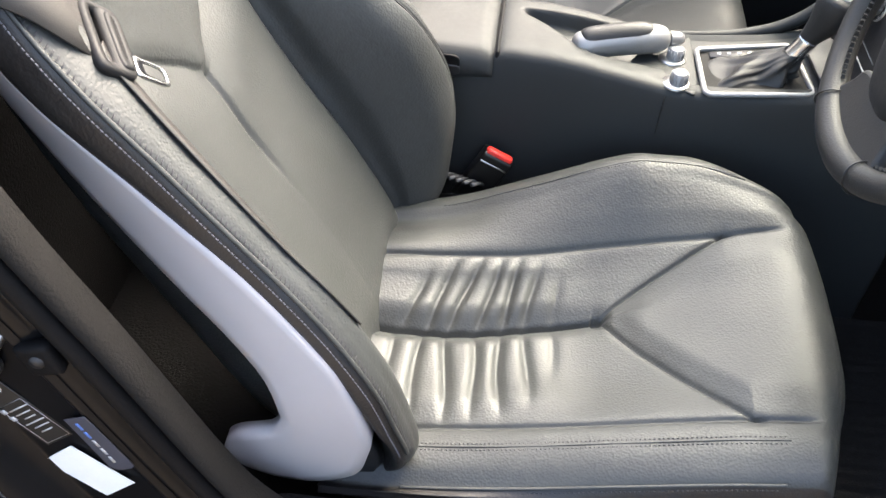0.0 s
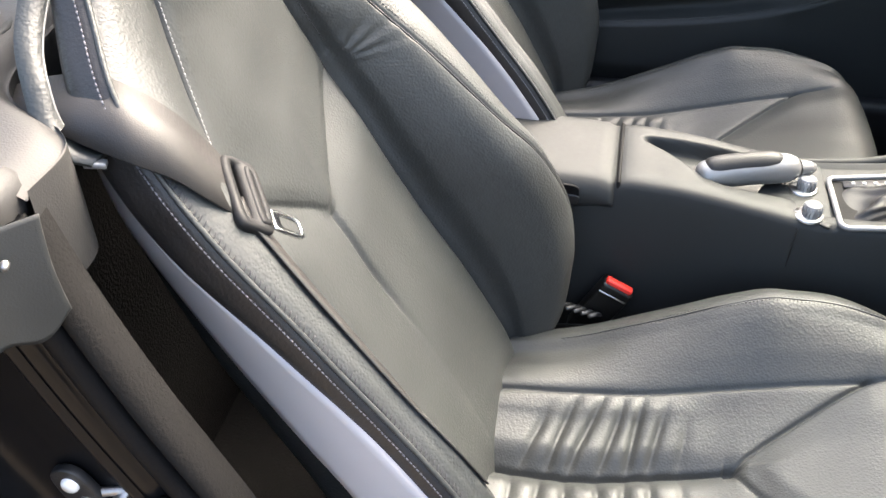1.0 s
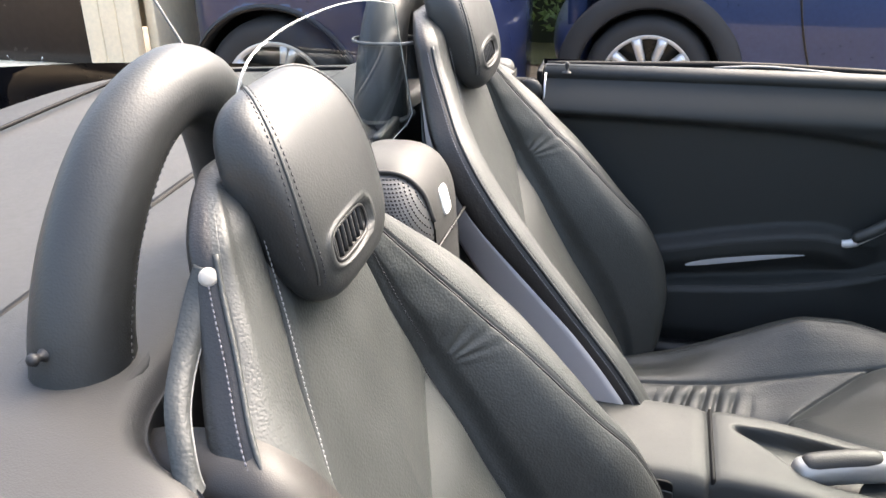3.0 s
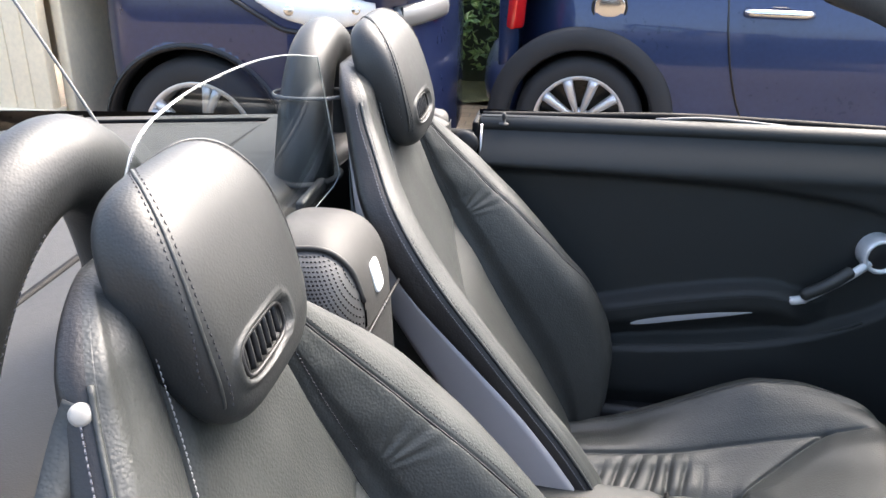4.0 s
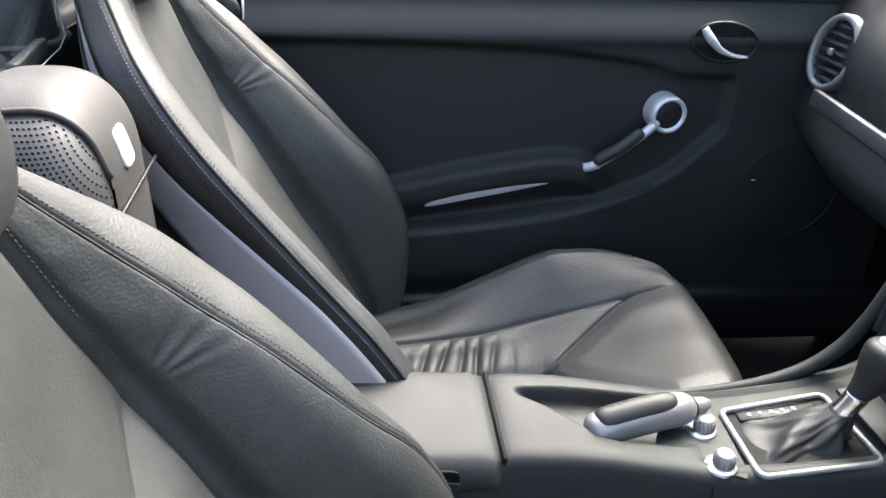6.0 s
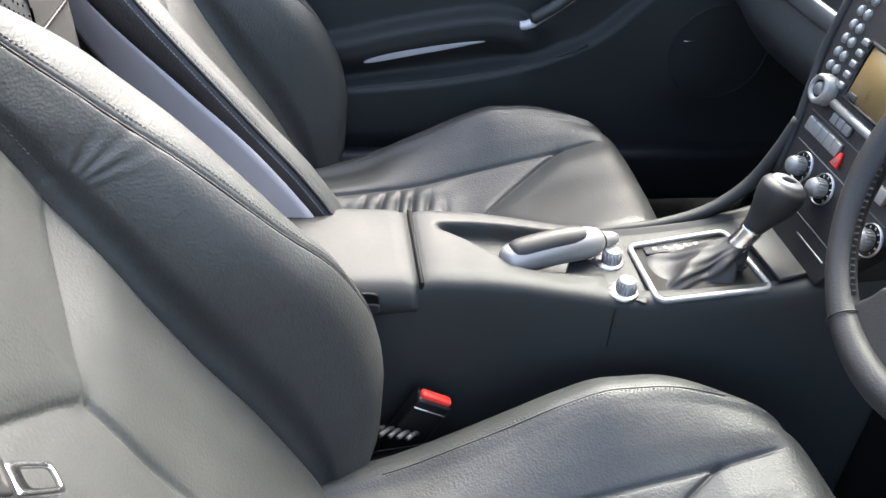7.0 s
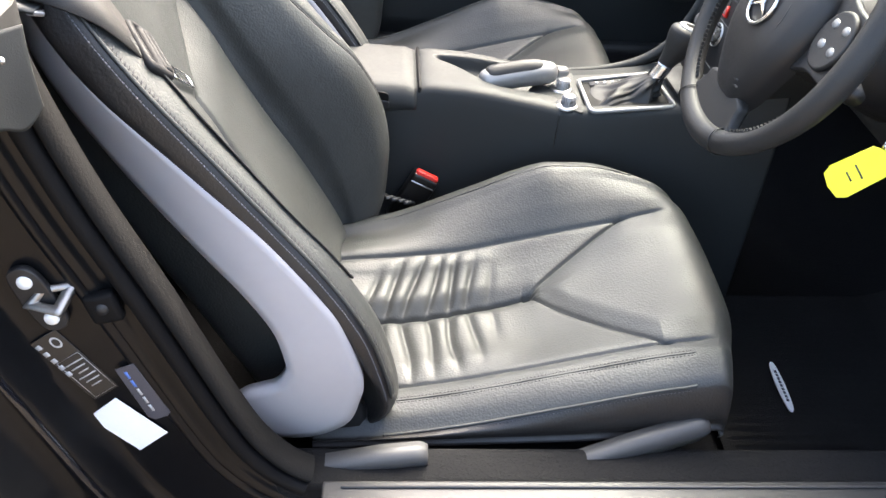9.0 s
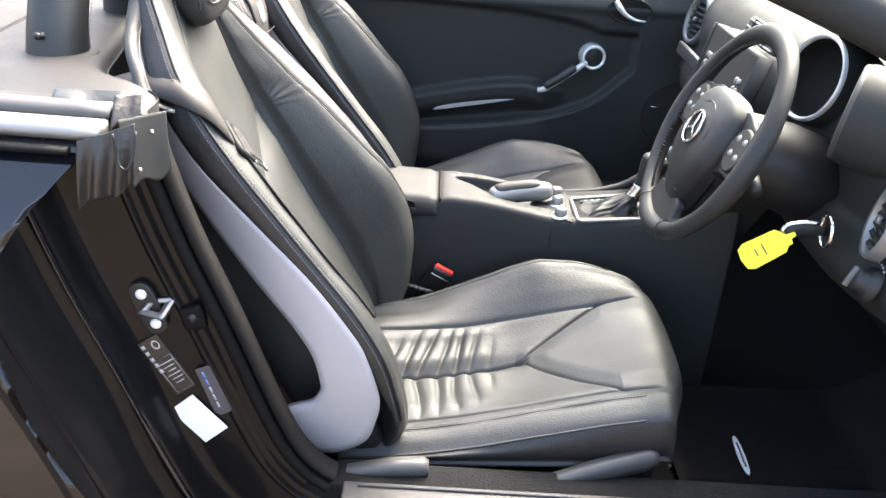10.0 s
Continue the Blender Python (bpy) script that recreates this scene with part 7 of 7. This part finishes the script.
part("cabin", grid("cabin", np.array(body_rows), caps=True), DARK_PANEL, hatch, "dark glazed cabin")
part("fuel_flap", lathe("fuel_flap", [(0.0, 0.016), (0.045, 0.014), (0.060, 0.008), (0.068, 0.010), (0.072, 0.0)], 36, pose(HX + 0.108, HY + 0.026, 0.840, 90 + 8, 0, 0)), CHROME, hatch, "chrome fuel flap")
part("fuel_ring", tube("fuel_ring", [(HX + 0.108 + 0.076 * math.cos(a), HY + 0.024, 0.840 + 0.076 * math.sin(a)) for a in np.linspace(0, 2 * math.pi, 40, endpoint=False)], 0.006, 6, closed=True), BLACK_PLASTIC, hatch)
part("door_handle", tube("door_handle", spline([(HX + 0.705, HY + 0.018, 0.834), (HX + 0.74, HY - 0.012, 0.836), (HX + 0.85, HY - 0.020, 0.835), (HX + 0.955, HY - 0.012, 0.832), (HX + 0.990, HY + 0.018, 0.830)], 24), 0.018, 12, flat=0.8), CHROME, hatch, "chrome door handle")
# flat disc in darker blue, shade of the handle's hollow put into colour
part("handle_cup_shade", lathe("handle_cup_shade", [(0.0, 0.002), (0.055, 0.002)], 24, pose(HX + 0.85, HY + 0.024, 0.822, 97, 0, 0) @ Matrix.Diagonal((1.2, 0.8, 1, 1))), PAINT_NAVY, hatch)
part("door_gap", tube("door_gap", spline([(HX + 0.628, HY + 0.044, 0.90), (HX + 0.640, HY + 0.006, 0.74), (HX + 0.668, HY - 0.001, 0.58), (HX + 0.715, HY + 0.013, 0.42), (HX + 0.78, HY + 0.028, 0.29)], 24), 0.005, 6), DIAL_BLACK, hatch, "door shut line")
part("tail_lamp", box((0.05, 0.09, 0.20), 0.02, 3, (HX - 0.318, HY + 0.105, 0.82), (0, 6, -40)), RED_LAMP, hatch, "red tail lamp")
part("bumper", tube("bumper", spline([(HX - 0.33, HY + 0.12, 0.42), (HX - 0.42, HY + 0.30, 0.42), (HX - 0.46, HY + 0.8, 0.42), (HX - 0.42, HY + 1.4, 0.42)], 20), 0.13, 12, flat=0.5), PAINT_BLUE, hatch, "blue rear bumper")
part("tail", box((0.10, 1.35, 0.55), 0.05, 4, (HX - 0.36, HY + 0.83, 0.70)), PAINT_BLUE, hatch, "blue tailgate")

suv = thing("dark_blue_car", "larger dark blue car with its front wheel and lamps in view", "car", "parked cars")
SX, SY = -1.600, 2.475
FLANK2 = [(0.20, 1.0), (0.35, 0.5), (0.55, 0.1), (0.70, 0.0), (0.85, 0.15), (1.0, 0.5), (1.06, 0.8)]
part("flank", car_side("flank", SX - 0.62, SX + 0.85, SY, FLANK2, [(SX, 0.350, 0.400)], 110, 60, 1.06), PAINT_NAVY, suv, "glossy dark blue wing and door")
arch = []
for a in np.linspace(-0.25, math.pi + 0.25, 50):
    c, s = math.cos(a), math.sin(a)
    arch.append([(SX + r * c, SY + d, 0.350 + r * s) for r, d in ((0.388, 0.08), (0.388, -0.002), (0.395, -0.008), (0.410, -0.006), (0.416, 0.004))])
part("arch_trim", grid("arch_trim", np.array(arch)), BLACK_PLASTIC, suv, "dark wheel arch lip")
part("arch_liner", lathe("arch_liner", [(0.40, 0.02), (0.40, -0.28), (0.0, -0.28)], 40, pose(SX, SY, 0.350, 90, 0, 0)), DIAL_BLACK, suv)
car_wheel(suv, SX, SY + 0.03, 0.350, 0.245, 5, 0.028, twin=True)
front_rows = []
for z in np.linspace(0.25, 1.05, 16):
    front_rows.append(spline([(SX + 0.55, SY + 0.03, z), (SX + 0.78, SY + 0.10, z), (SX + 0.93, SY + 0.32, z), (SX + 0.99, SY + 0.80, z), (SX + 0.93, SY + 1.3, z), (SX + 0.7, SY + 1.6, z)], 40))
part("nose", grid("nose", np.array(front_rows)), PAINT_NAVY, suv, "dark blue front end")
part("headlamp", tube("headlamp", spline([(SX + 0.30, SY + 0.012, 0.945), (SX + 0.46, SY + 0.018, 0.905), (SX + 0.62, SY + 0.04, 0.895), (SX + 0.76, SY + 0.10, 0.905)], 24), curve([(0, 0.01), (0.25, 0.045), (0.7, 0.060), (1, 0.03)], np.linspace(0, 1, 24)), 14, flat=0.6), LAMP_GLASS, suv, "clear headlamp with bright reflectors")
for k in range(4):
    part("reflector", lathe("reflector", [(0.0, 0.004), (0.016, 0.008), (0.021, 0.0)], 18, pose(SX + 0.44 + 0.085 * k, SY - 0.012 + 0.018 * k, 0.905, 90, 0, 12 * k)), CHROME, suv)
part("lamp_surround", tube("lamp_surround", spline([(SX + 0.20, SY + 0.005, 0.945), (SX + 0.33, SY + 0.004, 0.87), (SX + 0.44, SY + 0.004, 0.822), (SX + 0.66, SY + 0.045, 0.820), (SX + 0.80, SY + 0.12, 0.83)], 24), 0.010, 8), BLACK_PLASTIC, suv)
part("grille", tube("grille", spline([(SX + 0.84, SY + 0.13, 0.865), (SX + 0.92, SY + 0.27, 0.87), (SX + 0.975, SY + 0.50, 0.87)], 20), 0.045, 10, flat=0.5), SILVER_PAINT, suv, "bright ribbed grille")
for k in range(7):
    part("grille_bar", box((0.010, 0.010, 0.08), 0.003, 1, (SX + 0.862 + 0.013 * k, SY + 0.135 + 0.04 * k, 0.868), (0, 0, 30)), DIAL_BLACK, suv)
bonnet2 = np.array([[(x, y, 1.05 + 0.05 * float(ease(SY, SY + 0.3, y)) - 0.10 * float(ease(SX + 0.5, SX + 1.0, x))) for y in np.linspace(SY + 0.04, SY + 1.6, 12)] for x in np.linspace(SX - 0.62, SX + 0.95, 16)])
part("bonnet", grid("bonnet", bonnet2), PAINT_NAVY, suv, "dark blue bonnet")

# ---- made-up cream van for a reflection in the blue car's door, nose to tail ----
van = thing("cream_stand_in", "made-up cream van body with grooved pillar and dark side glass, standing in for a reflection", "van", "parked cars")
part("side_glass", box((2.6, 0.04, 1.10), 0.006, 1, (-3.78, 2.50, 1.02)), DARK_PANEL, van, "dark brown side glass")
for k in range(3):
    part("pillar_panel", box((0.082, 0.06, 1.30), 0.006, 2, (-2.432 + 0.084 * k, 2.475, 1.10)), CREAM, van, "cream painted pillar panel")
part("sill", box((2.9, 0.10, 0.085), 0.015, 3, (-3.66, 2.48, 0.425)), CREAM, van, "cream painted sill")
part("skirt", box((2.86, 0.10, 0.36), 0.01, 1, (-3.66, 2.52, 0.205)), DARK_PANEL, van, "dark underbody")
part("roof", box((2.95, 1.7, 0.12), 0.05, 4, (-3.66, 3.30, 1.80)), CREAM, van, "cream roof")
part("far_side", box((2.9, 0.05, 1.5), 0.01, 2, (-3.66, 4.12, 1.05)), CREAM, van)
part("tail", box((0.05, 1.6, 1.5), 0.01, 2, (-5.10, 3.32, 1.05)), CREAM, van)
part("nose", box((0.05, 1.6, 1.4), 0.01, 2, (-2.20, 3.34, 1.05)), CREAM, van)
for wx in (-2.85, -4.5):
    car_wheel(van, wx, 2.50, 0.33, 0.20, 6, 0.026)
aerial = single("car_aerial", tube("car_aerial", spline([(-0.635, 0.20, 1.028), (-0.66, 0.20, 1.075), (-0.756, 0.20, 1.245), (-0.84, 0.20, 1.38)], 24), 0.0022, 6), GREY_PLASTIC, "thin grey whip aerial on the boot", "aerial")

# ---- hedge ----
rng = np.random.default_rng(7)
lv_v, lv_f = [], []
count = 15000
px = rng.uniform(-3.0, 4.2, count)
top = 2.1 + 0.25 * np.sin(px * 2.3) + 0.15 * np.sin(px * 5.1)
pz = rng.uniform(0.08, 1, count) ** 0.9 * top
depth = 5.15 + 0.22 * np.sin(px * 3.1 + pz * 2.0) + 0.15 * np.sin(px * 7.7 - pz * 5.3) + rng.exponential(0.10, count)
for k in range(count):
    s = rng.uniform(0.022, 0.05)
    a, b, c = rng.normal(size=3), rng.normal(size=3), None
    a /= np.linalg.norm(a)
    b -= a * (b @ a)
    b /= np.linalg.norm(b)
    o = np.array((px[k], depth[k], pz[k]))
    n0 = np.cross(a, b) * s * 0.25
    i = len(lv_v)
    lv_v += [o - a * s, o + b * s * 0.45 + n0, o + a * s, o - b * s * 0.45 + n0]
    lv_f += [(i, i + 1, i + 2), (i, i + 2, i + 3)]
hedge = thing("hedge", "dense green hedge behind the parked cars", "hedge")
me = bpy.data.meshes.new("leaves")
me.from_pydata([tuple(v) for v in lv_v], [], lv_f)
tagged(part("leaves", me, LEAF, hedge, "small green leaves"), kind="stuff")
# sheet behind the leaves, the hedge's inner shade put into its dark colour
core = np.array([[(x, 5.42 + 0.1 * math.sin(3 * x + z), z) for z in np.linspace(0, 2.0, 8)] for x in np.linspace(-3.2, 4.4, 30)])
part("inside", grid("inside", core), LEAF_SHADE, hedge, "dark sheet for the shade inside the hedge")
verge = np.array([[(x, y, 0.02 + 0.02 * math.sin(9 * x) * math.sin(11 * y)) for y in np.linspace(4.7, 6.2, 16)] for x in np.linspace(-3.2, 4.4, 60)])
single("verge", grid("verge", verge), SOIL, "strip of soil and thin grass under the hedge", "verge", kind="structure")

# the roadster's own wheels
for x, y in ((-1.02, -0.845), (1.42, -0.845)):
    car_wheel(shell, x, y, 0.315, 0.225, 7, 0.030)
